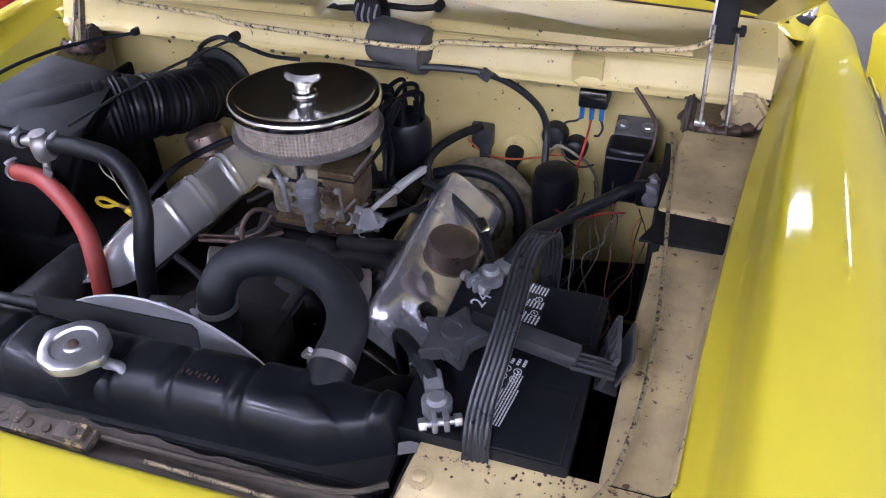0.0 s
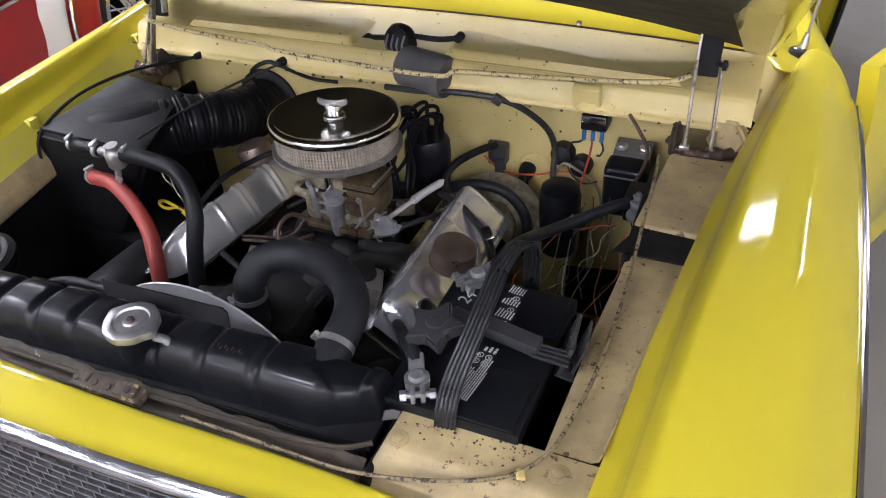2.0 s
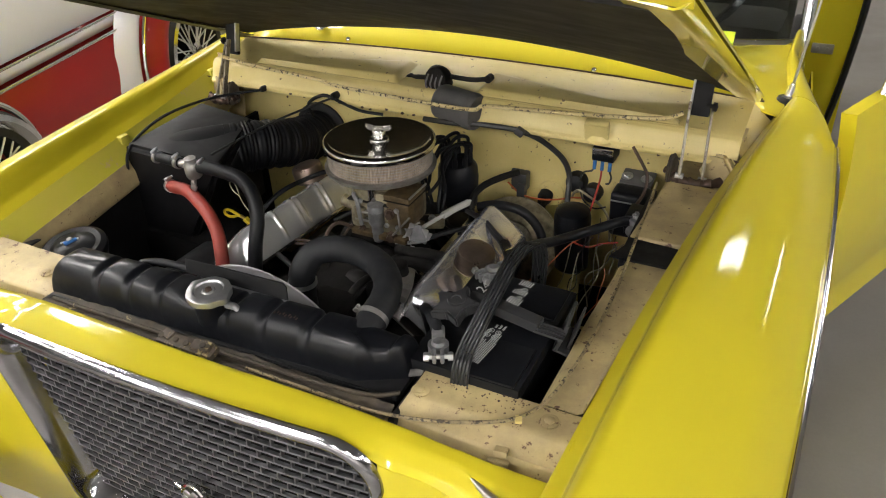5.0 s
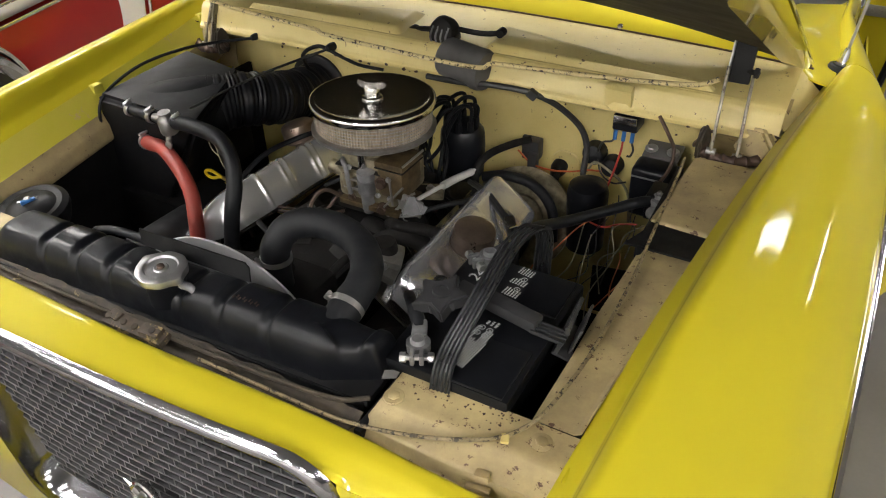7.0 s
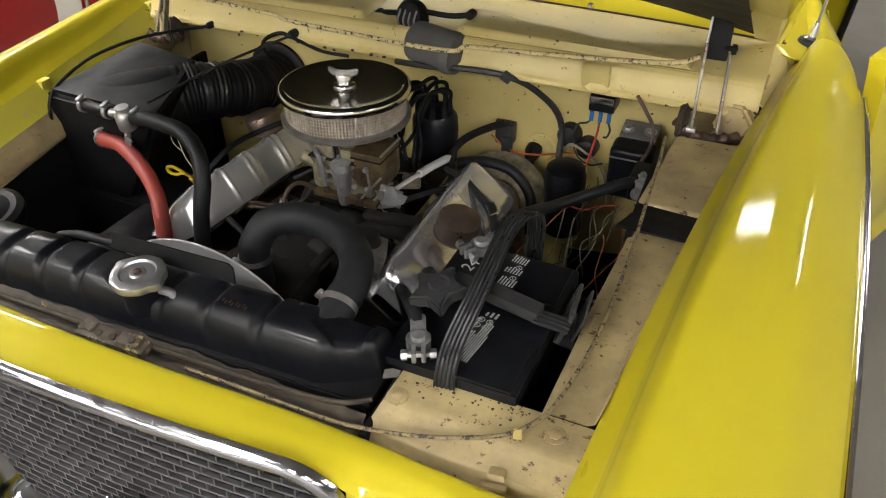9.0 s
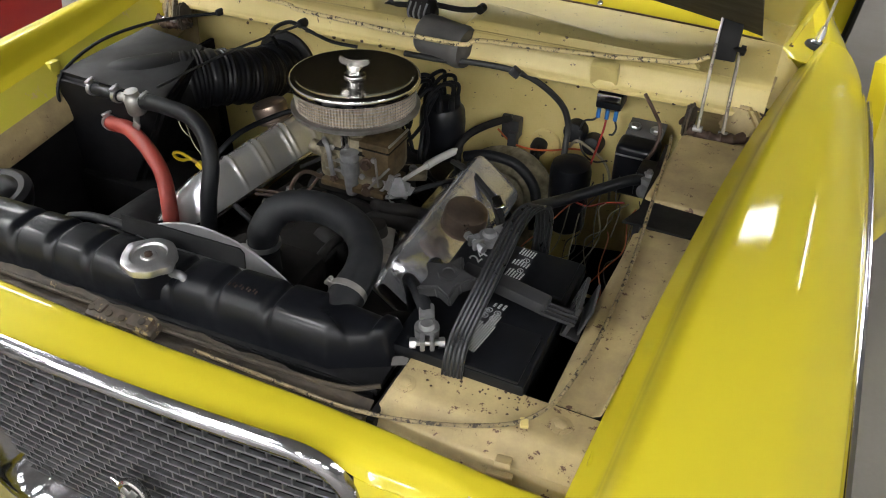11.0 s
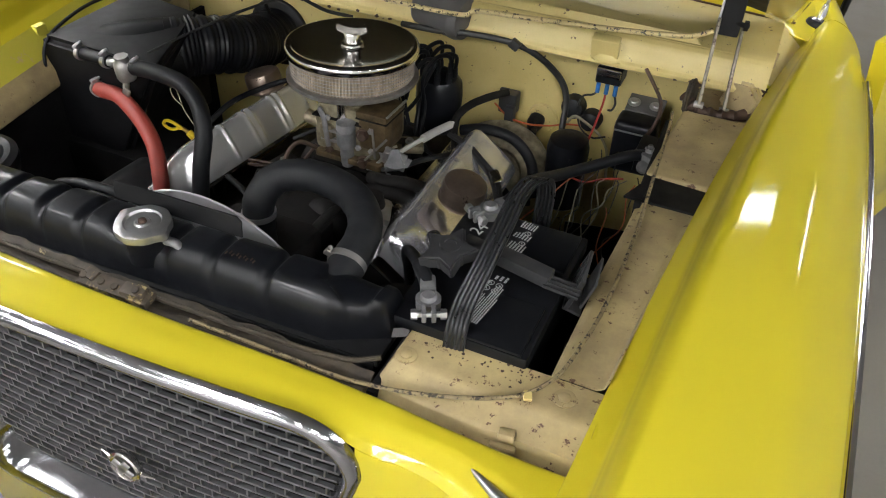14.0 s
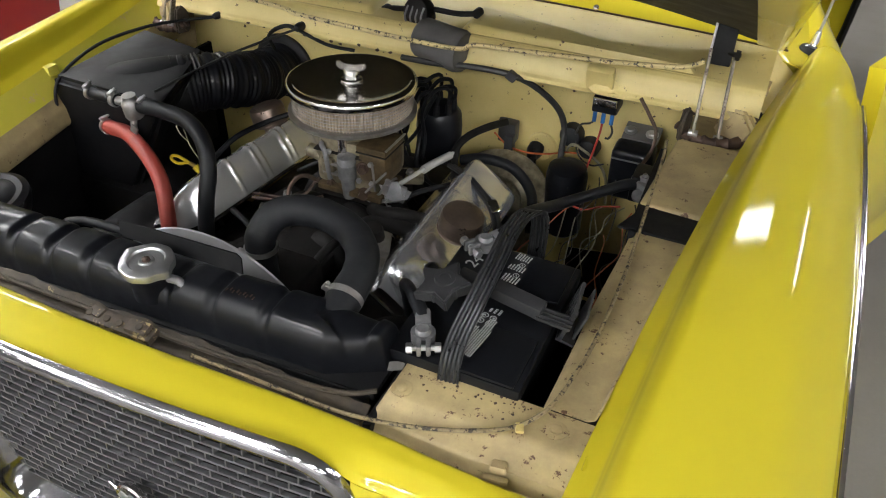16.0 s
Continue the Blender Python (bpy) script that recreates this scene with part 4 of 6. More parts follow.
for k in range(9):
    box(bm, (0.150 + 0.0052 * k, 0.050 + 0.003 * (k % 2), 0.9675), (0.0016, 0.0050, 0.0014))
part("tank_print", bm, RUST, tank, "faded stencilled marks, unreadable")
# outlet for the top hose
part("outlet", lathe(bmesh.new(), [(0.022, 0), (0.022, 0.05)], (0.284, 0.060, 0.928), (-0.02, 0.95, 0.28), 28), BLACK_GLOSS, radiator)

bm = bmesh.new()      # flat black plate behind the tank
plate(bm, [(0, 0), (0.207, 0), (0.207, 0.024), (0.200, 0.030), (0.0, 0.027)], -0.0012, 0.0012, Matrix.Translation((-0.059, 0.083, 0.965)) @ pose(0, 0, 0, 84, 0, 1))
part("shroud_plate", bm, BLACK_MATT, radiator, "flat black shroud plate")

# ---- fan and shroud ring ----
fan = thing("fan", (0.045, 0.16, 0.5), "grey metal fan shroud ring behind the radiator", "fan")
bm = bmesh.new()
C = Vector((0.045, 0.130, 0.772))
lathe(bm, [(0.12, -0.002), (0.1995, -0.002), (0.2002, 0.0), (0.1995, 0.0015), (0.12, 0.0015)], C, (0.0, -1, 0.0), 72)
part("ring", bm, BRUSHED, fan, "brushed grey metal disc")
part("hub", lathe(bmesh.new(), [(0.05, -0.03), (0.05, 0.01), (0.03, 0.02), (0, 0.02)], C, (0, -1, 0), 32), IRON, fan)

# ---- engine ----
engine = thing("engine", (X0, 0.52, 0.42), "black greasy V8 engine with chrome valve covers", "engine")
bm = bmesh.new()
box(bm, (X0, 0.55, 0.57), (0.22, 0.56, 0.34), 0.03)
part("block", bm, IRON, engine, "greasy black cast block")
for s in (1, -1):
    part("cylinder_head", box(bmesh.new(), (X0 + s * 0.175, 0.52, 0.640), (0.14, 0.48, 0.16), 0.02, (0, s * 21, 0)), IRON, engine)
manifold = part("intake_manifold", box(bmesh.new(), (X0 + 0.01, 0.50, 0.775), (0.15, 0.44, 0.07), 0.02), IRON, engine, "greasy black intake manifold")
for k in range(4):
    y = 0.36 + 0.10 * k
    for s in (1, -1):
        part("runner", tube(bmesh.new(), [(X0 + s * 0.03, y + 0.02, 0.795), (X0 + s * 0.06, y + 0.01, 0.800), (X0 + s * 0.09, y, 0.775), (X0 + s * 0.105, y, 0.735)], 0.022, 12, 5), IRON, manifold)
part("pipe_elbow", tube(bmesh.new(), [(0.115, 0.44, 0.80), (0.150, 0.43, 0.828), (0.185, 0.44, 0.832), (0.215, 0.455, 0.81), (0.225, 0.46, 0.77)], 0.017, 14, 6), IRON, manifold)
bm = bmesh.new()
box(bm, (X0 + 0.01, 0.255, 0.80), (0.17, 0.09, 0.075), 0.02)
box(bm, (0.03, 0.235, 0.835), (0.075, 0.07, 0.05), 0.018)
rod(bm, (0.185, 0.36, 0.83), (0.185, 0.36, 0.875), 0.028, 0.02)
box(bm, (-0.03, 0.20, 0.74), (0.14, 0.06, 0.10), 0.02)
part("thermostat_housing", bm, IRON, engine, "black thermostat housing")
bm = bmesh.new()
box(bm, (0.190, 0.355, 0.848), (0.058, 0.050, 0.030), 0.008, (10, 20, 25))
box(bm, (0.115, 0.36, 0.868), (0.042, 0.025, 0.02), 0.006, (0, 25, 10))
part("bracket", bm, ALLOY, engine, "grey alloy bracket")


def right_valve_cover():
    """A domed chrome cover, faintly ribbed, on a bank leaning outwards."""
    m = Matrix.Translation((X0 + 0.200, 0.520, 0.752)) @ pose(0, 0, 0, -2, 38, 0)
    L, W, Hh = 0.205, 0.062, 0.084

    def f(u, v):
        y = -L + 2 * L * u
        e = min(1.0, (L - abs(y)) / (0.075 if y < 0 else 0.045))
        e = math.sqrt(max(0.0, 1 - (1 - e) ** 2))
        a = math.pi * v
        rib = 0.0005 * (math.exp(-((abs(y) - 0.05) / 0.006) ** 2) + math.exp(-((abs(y) - 0.11) / 0.006) ** 2))
        w = W * (0.62 + 0.38 * e)
        c, s = math.cos(a), math.sin(a)
        x = -w * math.copysign(abs(c) ** 0.30, c)
        z = (Hh * (0.25 + 0.75 * e)) * abs(s) ** 0.30 + rib * s
        return tuple(m @ Vector((x + rib * (-c), y, z)))
    bm = sheet(bmesh.new(), f, 110, 48, 0.0)
    vc = part("valve_cover", bm, COVER, engine, "polished chrome valve cover with a breather cap", smooth=60)
    bm = bmesh.new()
    tmp = bmesh.new()
    box(tmp, (0, 0, 0.0), (2 * W + 0.018, 2 * L + 0.016, 0.008), 0.003)
    tmp.transform(m)
    merge(bm, tmp)
    part("cover_flange", bm, CHROME_PITTED, vc)
    return vc


cover_r = right_valve_cover()
LEFT_COVER = ((-0.166, 0.768), (-0.171, 0.780), (-0.183, 0.804), (-0.196, 0.826), (-0.203, 0.834), (-0.212, 0.837), (-0.224, 0.831), (-0.238, 0.815), (-0.252, 0.795), (-0.270, 0.770), (-0.282, 0.752), (-0.285, 0.742))


def left_cover(u, v):
    """The far bank's cover: inner wall, crest and outer wall, with rounded ends and raised cross ribs."""
    y = 0.330 + 0.43 * u
    t = min(1.0, (y - 0.330) / 0.085, (0.760 - y) / 0.05)
    e = math.sqrt(max(0.0, 1 - (1 - t) ** 2))
    x, z = section_point(LEFT_COVER, v) if v < 1 else LEFT_COVER[-1]
    rib = sum(0.0034 * math.exp(-((y - q) / 0.0042) ** 2) for q in (0.478, 0.540, 0.556, 0.622, 0.638, 0.70)) * math.sin(math.pi * v) ** 0.4
    dx, dz = x + 0.236, z - 0.760
    g = (0.45 + 0.55 * e) * (1 + rib / max(math.hypot(dx, dz), 0.02))
    return (-0.236 + dx * g + 0.10 * (y - 0.5), y, 0.760 + dz * (0.12 + 0.88 * e) * (1 + rib / max(math.hypot(dx, dz), 0.02)))


cover_l = part("valve_cover", sheet(bmesh.new(), left_cover, 150, 44), POLISHED, engine, "polished chrome ribbed valve cover", smooth=60)
part("cover_flange", tube(bmesh.new(), [(-0.164 + 0.10 * (y - 0.5), y, 0.766) for y in (0.37, 0.45, 0.53, 0.61, 0.69, 0.75)], 0.0042, 8, 5), CHROME, cover_l)
for vc, p, d in ((cover_r, (0.304, 0.445, 0.838), (0.22, -0.05, 0.97)), (cover_l, (-0.228, 0.665, 0.812), (-0.28, 0, 0.96))):
    br = part("breather_cap", lathe(bmesh.new(), [(0.020, 0), (0.020, 0.012), (0.034, 0.014), (0.0375, 0.018), (0.0375, 0.046), (0.0355, 0.053), (0.029, 0.057), (0.012, 0.0575), (0, 0.0575)], p, d, 40), BREATHER, engine, "bronze-brown oil breather cap")
    bm = lathe(bmesh.new(), [(0.0385, 0.017), (0.0395, 0.019), (0.0385, 0.021)], p, d, 40)
    part("cap_rim", bm, BREATHER, br)
bm = lathe(bmesh.new(), [(0.014, -0.004), (0.014, 0.002), (0.011, 0.004), (0.006, 0.003), (0, 0.003)], (0.318, 0.318, 0.862), (0.55, -0.45, 0.7), 24)
part("cover_plug", bm, CHROME_PITTED, cover_r)

# brackets, pipes and bolts round the manifold
for p, s, r, mat in (((-0.045, 0.395, 0.812), (0.05, 0.03, 0.022), (10, 20, 30), ALLOY), ((-0.06, 0.47, 0.80), (0.04, 0.05, 0.02), (0, 15, -10), IRON), ((0.135, 0.605, 0.825), (0.05, 0.03, 0.02), (15, 0, 25), CARB),
                     ((0.20, 0.335, 0.836), (0.045, 0.04, 0.018), (5, 25, 15), ALLOY), ((0.165, 0.40, 0.815), (0.03, 0.06, 0.018), (0, -10, 30), IRON), ((-0.10, 0.30, 0.765), (0.05, 0.05, 0.03), (20, 0, 15), IRON)):
    lug = part("mounting_lug", box(bmesh.new(), p, s, 0.005, r), mat, engine)
    part("bolt", hexagon(bmesh.new(), (p[0], p[1] - 0.004, p[2] + s[2] / 2), (0, -0.1, 1), 0.0065, 0.007, 0.009), ZINC, lug)
for pts, r, mat in (([(-0.12, 0.44, 0.80), (-0.075, 0.43, 0.815), (-0.02, 0.44, 0.818), (0.02, 0.47, 0.825)], 0.0035, RUST), ([(-0.14, 0.40, 0.79), (-0.07, 0.36, 0.80), (-0.01, 0.33, 0.79), (0.02, 0.30, 0.80)], 0.006, RUBBER),
                    ([(0.13, 0.46, 0.835), (0.165, 0.44, 0.85), (0.20, 0.455, 0.846), (0.225, 0.49, 0.82)], 0.012, IRON), ([(0.155, 0.52, 0.83), (0.19, 0.56, 0.835), (0.215, 0.62, 0.82), (0.23, 0.68, 0.80)], 0.005, RUBBER),
                    ([(-0.05, 0.27, 0.80), (-0.10, 0.26, 0.79), (-0.15, 0.25, 0.75), (-0.17, 0.24, 0.70)], 0.013, RUBBER), ([(0.115, 0.40, 0.80), (0.12, 0.35, 0.83), (0.11, 0.31, 0.82), (0.10, 0.29, 0.79)], 0.008, IRON)):
    part("pipe", tube(bmesh.new(), pts, r, 12, 6), mat, engine)
for k in range(7):
    y = 0.345 + 0.055 * k
    part("manifold_bolt", hexagon(bmesh.new(), (X0 - 0.095, y, 0.772), (-0.4, 0, 0.9), 0.006, 0.006, 0.008), RUST, manifold)
    part("manifold_bolt", hexagon(bmesh.new(), (X0 + 0.095, y, 0.772), (0.4, 0, 0.9), 0.006, 0.006, 0.008), RUST, manifold)

# carburettor
carb = part("carburettor", box(bmesh.new(), (0.062, 0.545, 0.880), (0.125, 0.115, 0.066), 0.010), CARB, engine, "fuel-stained alloy carburettor")
bm = bmesh.new()
lathe(bm, [(0.060, 0), (0.058, 0.02), (0.050, 0.05)], (0.040, 0.55, 0.908), (0, 0, 1), 32)
box(bm, (0.060, 0.545, 0.922), (0.105, 0.10, 0.026), 0.006)
box(bm, (0.105, 0.55, 0.928), (0.04, 0.09, 0.03), 0.006, (0, 0, 12))
part("air_horn", bm, CARB, carb)
bm = bmesh.new()
box(bm, (0.06, 0.555, 0.826), (0.14, 0.13, 0.022), 0.005)
box(bm, (0.06, 0.50, 0.86), (0.05, 0.02, 0.055), 0.006)
part("throttle_body", bm, IRON, carb)
bm = bmesh.new()
lathe(bm, [(0.015, 0), (0.0175, 0.004), (0.0180, 0.030), (0.0165, 0.031), (0.0165, 0.034), (0.0180, 0.035), (0.0175, 0.047), (0.013, 0.050), (0, 0.050)], (0.067, 0.486, 0.868), (0, 0, 1), 24)
lathe(bm, [(0.010, 0), (0.013, 0.012), (0.013, 0.045)], (0.067, 0.486, 0.828), (0, 0, 1), 18)
rod(bm, (0.067, 0.486, 0.885), (0.067, 0.53, 0.885), 0.012)
part("accelerator_pump", bm, LEAD, carb, "pale grey pump housing")
part("fuel_inlet", lathe(bmesh.new(), [(0.0085, 0), (0.0085, 0.040), (0.0105, 0.042), (0.0105, 0.052)], (0.055, 0.494, 0.912), (0, 0, 1), 18), CHROME_PITTED, carb, "bright metal fuel inlet")
for p, d, r, h in (((0.030, 0.486, 0.848), (0, -1, 0.1), 0.007, 0.008), ((0.102, 0.484, 0.846), (0.1, -1, 0), 0.010, 0.012), ((0.103, 0.480, 0.903), (0.3, -1, 0), 0.009, 0.012)):
    part("plug", hexagon(bmesh.new(), p, d, r, h, r * 1.3), RUST, carb)
part("side_edge", rod(bmesh.new(), (0.148, 0.486, 0.944), (0.149, 0.556, 0.945), 0.0022, seg=8), ZINC, carb)
part("side_edge", rod(bmesh.new(), (0.102, 0.484, 0.852), (0.150, 0.520, 0.872), 0.0024, seg=8), ZINC, carb)
part("gasket", box(bmesh.new(), (0.062, 0.545, 0.9135), (0.129, 0.119, 0.003), 0.001), IRON, carb)
part("gasket", box(bmesh.new(), (0.118, 0.520, 0.9295), (0.0605, 0.0745, 0.0025), 0.001), IRON, carb)
part("choke_housing", box(bmesh.new(), (0.028, 0.490, 0.885), (0.026, 0.022, 0.036), 0.005), CARB, carb)
part("choke_unloader", rod(bmesh.new(), (0.005, 0.50, 0.895), (-0.022, 0.50, 0.90), 0.013, seg=16), CARB, carb)
part("float_bowl", box(bmesh.new(), (0.118, 0.520, 0.900), (0.056, 0.070, 0.060), 0.010), CARB_GOLD, carb, "varnish-brown float bowl")
part("bowl_cover", box(bmesh.new(), (0.118, 0.520, 0.937), (0.060, 0.074, 0.013), 0.004), CARB_GOLD, carb)
part("body_rib", box(bmesh.new(), (0.045, 0.486, 0.893), (0.052, 0.014, 0.006), 0.002), ALLOY, carb)
part("body_rib", box(bmesh.new(), (0.045, 0.486, 0.874), (0.056, 0.014, 0.007), 0.002), ALLOY, carb)
part("lower_flange", box(bmesh.new(), (0.072, 0.520, 0.843), (0.132, 0.090, 0.012), 0.003), CARB_GOLD, carb)
for a, b in (((0.150, 0.480, 0.905), (0.108, 0.476, 0.855)), ((0.128, 0.470, 0.925), (0.132, 0.470, 0.868))):
    part("link_rod", rod(bmesh.new(), a, b, 0.0022, seg=8), ALLOY, carb)
part("vacuum_pipe", tube(bmesh.new(), [(0.006, 0.505, 0.918), (0.014, 0.488, 0.925), (0.026, 0.480, 0.915), (0.030, 0.478, 0.890), (0.032, 0.480, 0.862)], 0.0048, 10, 6), LEAD, carb)
part("return_spring", tube(bmesh.new(), [(0.150 + 0.0011 * k + 0.0045 * math.cos(k * 1.57), 0.478 - 0.0012 * k, 0.862 - 0.0022 * k + 0.0045 * math.sin(k * 1.57)) for k in range(28)], 0.0012, 6, 2), ZINC, carb)
part("throttle_lever", plate(bmesh.new(), [(-0.02, -0.012), (0.022, -0.008), (0.030, 0.006), (0.012, 0.014), (0.006, 0.026), (-0.006, 0.026), (-0.012, 0.010)], -0.0015, 0.0015, Matrix.Translation((0.165, 0.482, 0.862)) @ pose(0, 0, 0, 80, 0, 25)), LEAD, carb)
for p in ((0.118, 0.484, 0.912), (0.118, 0.484, 0.872), (0.092, 0.484, 0.872), (0.03, 0.488, 0.915)):
    part("screw", hexagon(bmesh.new(), p, (0, -1, 0), 0.0055, 0.005), ZINC, carb)
bm = bmesh.new()
tube(bm, [(0.128, 0.50, 0.93), (0.118, 0.495, 0.895), (0.135, 0.49, 0.86), (0.112, 0.485, 0.835)], 0.0028, 8, 5)
tube(bm, [(0.105, 0.49, 0.83), (0.14, 0.485, 0.84), (0.17, 0.49, 0.848)], 0.004, 8, 5)
box(bm, (0.16, 0.49, 0.865), (0.045, 0.006, 0.035), 0.002, (0, 12, 0))
rod(bm, (0.15, 0.482, 0.868), (0.15, 0.500, 0.868), 0.009, seg=14)
part("throttle_linkage", bm, ZINC, carb, "pale metal throttle linkage")
bm = bmesh.new()
tube(bm, [(0.02, 0.495, 0.83), (-0.02, 0.47, 0.86), (-0.035, 0.44, 0.84), (-0.02, 0.42, 0.80), (-0.01, 0.40, 0.77)], 0.004, 8, 6)
tube(bm, [(0.0, 0.49, 0.85), (-0.03, 0.46, 0.815), (-0.12, 0.44, 0.81)], 0.003, 8, 6)
part("fuel_line", bm, RUST, engine, "thin dark metal fuel line")

# ---- air cleaner ----
AC = Vector((0.040, 0.562, 0.964))
air = thing("air_cleaner", tuple(AC), "round chrome air cleaner with gauze filter", "air cleaner")
ad = Vector((0.0, 0.03, 1)).normalized()
part("base_pan", lathe(bmesh.new(), [(0.0436, -0.004), (0.1134, -0.002), (0.1173, 0.002), (0.1177, 0.008), (0.1142, 0.009), (0.0436, 0.004)], AC, ad, 72), ALLOY, air, "dull metal base pan")


def pleats(a, k):
    n = int(a / (2 * math.pi) * 480 + 0.5)
    return 1 + (-0.040 if (n // 2) % 2 else 0.0) - 0.004 * (k % 2) + 0.004 * math.sin(n * 1.7) * math.sin(n * 0.31)


filt = part("filter_element", lathe(bmesh.new(), [(0.1085, 0.008), (0.1092, 0.0135), (0.1092, 0.019), (0.1090, 0.0245), (0.1086, 0.030), (0.1085, 0.0355), (0.1086, 0.041), (0.1088, 0.0465), (0.1089, 0.052)], AC, ad, 480, pleats), FILTER, air, "pale pleated filter element", smooth=20)
for k in range(7):      # wires round the element
    bm = lathe(bmesh.new(), [(0.1098, 0.0118 + 0.0060 * k), (0.1106, 0.0123 + 0.0060 * k), (0.1098, 0.0128 + 0.0060 * k)], AC, ad, 96, caps=False)
    part("gauze_wire", bm, ZINC, filt)
part("lid", lathe(bmesh.new(), [(0.1125, 0.048), (0.1173, 0.050), (0.1182, 0.054), (0.1177, 0.060), (0.1155, 0.0635), (0.1120, 0.0655), (0.1085, 0.0655), (0.1060, 0.0640), (0.1020, 0.0630), (0.085, 0.0612), (0.065, 0.0596), (0.045, 0.0584), (0.025, 0.0578), (0., 0.0578)], AC, ad, 96), LID, air, "mirror-polished chrome lid", smooth=45)
wp = AC + ad * 0.0578
bm = lathe(bmesh.new(), [(0.019, 0), (0.020, 0.002), (0.019, 0.005), (0.0150, 0.007), (0.0145, 0.021), (0.012, 0.025), (0, 0.026)], wp, ad, 32)
tmp = bmesh.new()
plate(tmp, [(-0.026, -0.001), (-0.014, -0.006), (0.014, -0.006), (0.027, -0.001), (0.029, 0.006), (0.024, 0.010), (0.010, 0.006), (-0.010, 0.006), (-0.022, 0.011), (-0.028, 0.007)], -0.0045, 0.0045, Matrix.Translation(wp + ad * 0.026) @ pose(0, 0, 0, 90, 0, 12), 0.002)
merge(bm, tmp)
part("wing_nut", bm, CHROME_PITTED, air, "chrome wing nut")

# ---- top hose ----
hose = thing("radiator_hose", (0.15, 0.2, 0.9), "thick black moulded top radiator hose", "hose")
bm = bmesh.new()
tube(bm, [(0.066, 0.222, 0.82), (0.068, 0.220, 0.875), (0.072, 0.222, 0.915), (0.085, 0.243, 0.942), (0.113, 0.258, 0.952), (0.150, 0.263, 0.956), (0.190, 0.255, 0.959), (0.232, 0.234, 0.961), (0.265, 0.201, 0.960), (0.280, 0.166, 0.955), (0.283, 0.131, 0.948), (0.284, 0.085, 0.935)], 0.0240, 24, 8, wave=lambda k, n: 1 + 0.012 * math.sin(k * 0.9) + 0.05 * math.exp(-((k - 82) / 3) ** 2))
part("hose", bm, RUBBER_DUSTY, hose)
bm = bmesh.new()
clamp(bm, (0.282, 0.122, 0.946), (0.05, -0.95, -0.28), 0.0252, (-0.8, -0.1, 0.6))
part("hose_clamp", bm, ALLOY, hose, "dull steel screw clamp")
bm = bmesh.new()
clamp(bm, (0.069, 0.221, 0.892), (0, 0, 1), 0.0252, (-0.6, -0.8, 0))
part("hose_clamp", bm, ZINC, hose, "bright screw clamp")

# ---- heater box, duct, hoses ----
heater = thing("heater_box", (-0.45, 0.56, 0.6), "dusty black heater box beside the wing", "heater")
bm = bmesh.new()
cs = [(-0.585, 0.425, 0.72), (-0.425, 0.425, 0.72), (-0.425, 0.72, 0.72), (-0.60, 0.72, 0.72), (-0.578, 0.430, 0.962), (-0.300, 0.440, 0.945), (-0.37, 0.66, 0.972), (-0.595, 0.72, 0.958)]
vs = [bm.verts.new(c) for c in cs]
for f in ((3, 2, 1, 0), (4, 5, 6, 7), (0, 1, 5, 4), (1, 2, 6, 5), (2, 3, 7, 6), (3, 0, 4, 7)):
    bm.faces.new([vs[i] for i in f])
bmesh.ops.recalc_face_normals(bm, faces=bm.faces)
bmesh.ops.bevel(bm, geom=bm.edges[:], offset=0.012, segments=3, affect="EDGES")
part("body", bm, HEATER, heater)
bm = tube(bmesh.new(), [(-0.515, 0.500, 0.880), (-0.485, 0.520, 0.890), (-0.45, 0.548, 0.898), (-0.42, 0.578, 0.903), (-0.395, 0.605, 0.906)], 0.078, 28, 6, wave=lambda k, n: 1 - 0.20 * (k / n) ** 1.5)
part("outlet_shoulder", bm, HEATER, heater, "rounded dull black outlet", smooth=70)
bm = bmesh.new()
box(bm, (-0.49, 0.50, 0.62), (0.34, 0.18, 0.26), 0.02)
part("lower_case", bm, BLACK_VOID, heater)
duct = thing("air_duct", (-0.25, 0.68, 0.9), "black crumpled flexible air duct", "duct")
bm = bmesh.new()
tube(bm, [(-0.41, 0.590, 0.905), (-0.385, 0.615, 0.908), (-0.360, 0.650, 0.904), (-0.340, 0.690, 0.893), (-0.330, 0.735, 0.880), (-0.330, 0.780, 0.868), (-0.335, 0.83, 0.858), (-0.342, 0.895, 0.850)], 0.058, 40, 30, wave=lambda k, n: (1 + 0.035 * math.sin(k * 1.15 + 0.7 * math.sin(k * 0.17)) * (0.6 + 0.4 * math.sin(k * 0.21)) + 0.03 * math.sin(k * 0.37)) * (1.08 - 0.08 * min(1, k / 70)))
part("duct", bm, BLACK_GLOSS, duct, smooth=70)
part("duct_collar", lathe(bmesh.new(), [(0.072, 0), (0.078, 0.004), (0.078, 0.012), (0.07, 0.016)], (-0.340, 0.870, 0.852), (0, 1, 0), 36), BLACK_MATT, duct)

hh = thing("heater_hose", (-0.3, 0.4, 0.8), "black heater hose with brass tap", "hose")
bm = bmesh.new()
tube(bm, [(-0.330, 0.418, 0.957), (-0.275, 0.412, 0.962), (-0.210, 0.405, 0.957), (-0.165, 0.385, 0.935), (-0.145, 0.362, 0.895), (-0.143, 0.340, 0.845), (-0.140, 0.32, 0.78), (-0.138, 0.30, 0.70)], 0.0150, 16, 8)
part("hose", bm, RUBBER, hh)
bm = bmesh.new()
tube(bm, [(-0.385, 0.415, 0.957), (-0.43, 0.418, 0.956), (-0.47, 0.425, 0.954)], 0.0115, 14, 6)
part("short_hose", bm, RUBBER, hh)
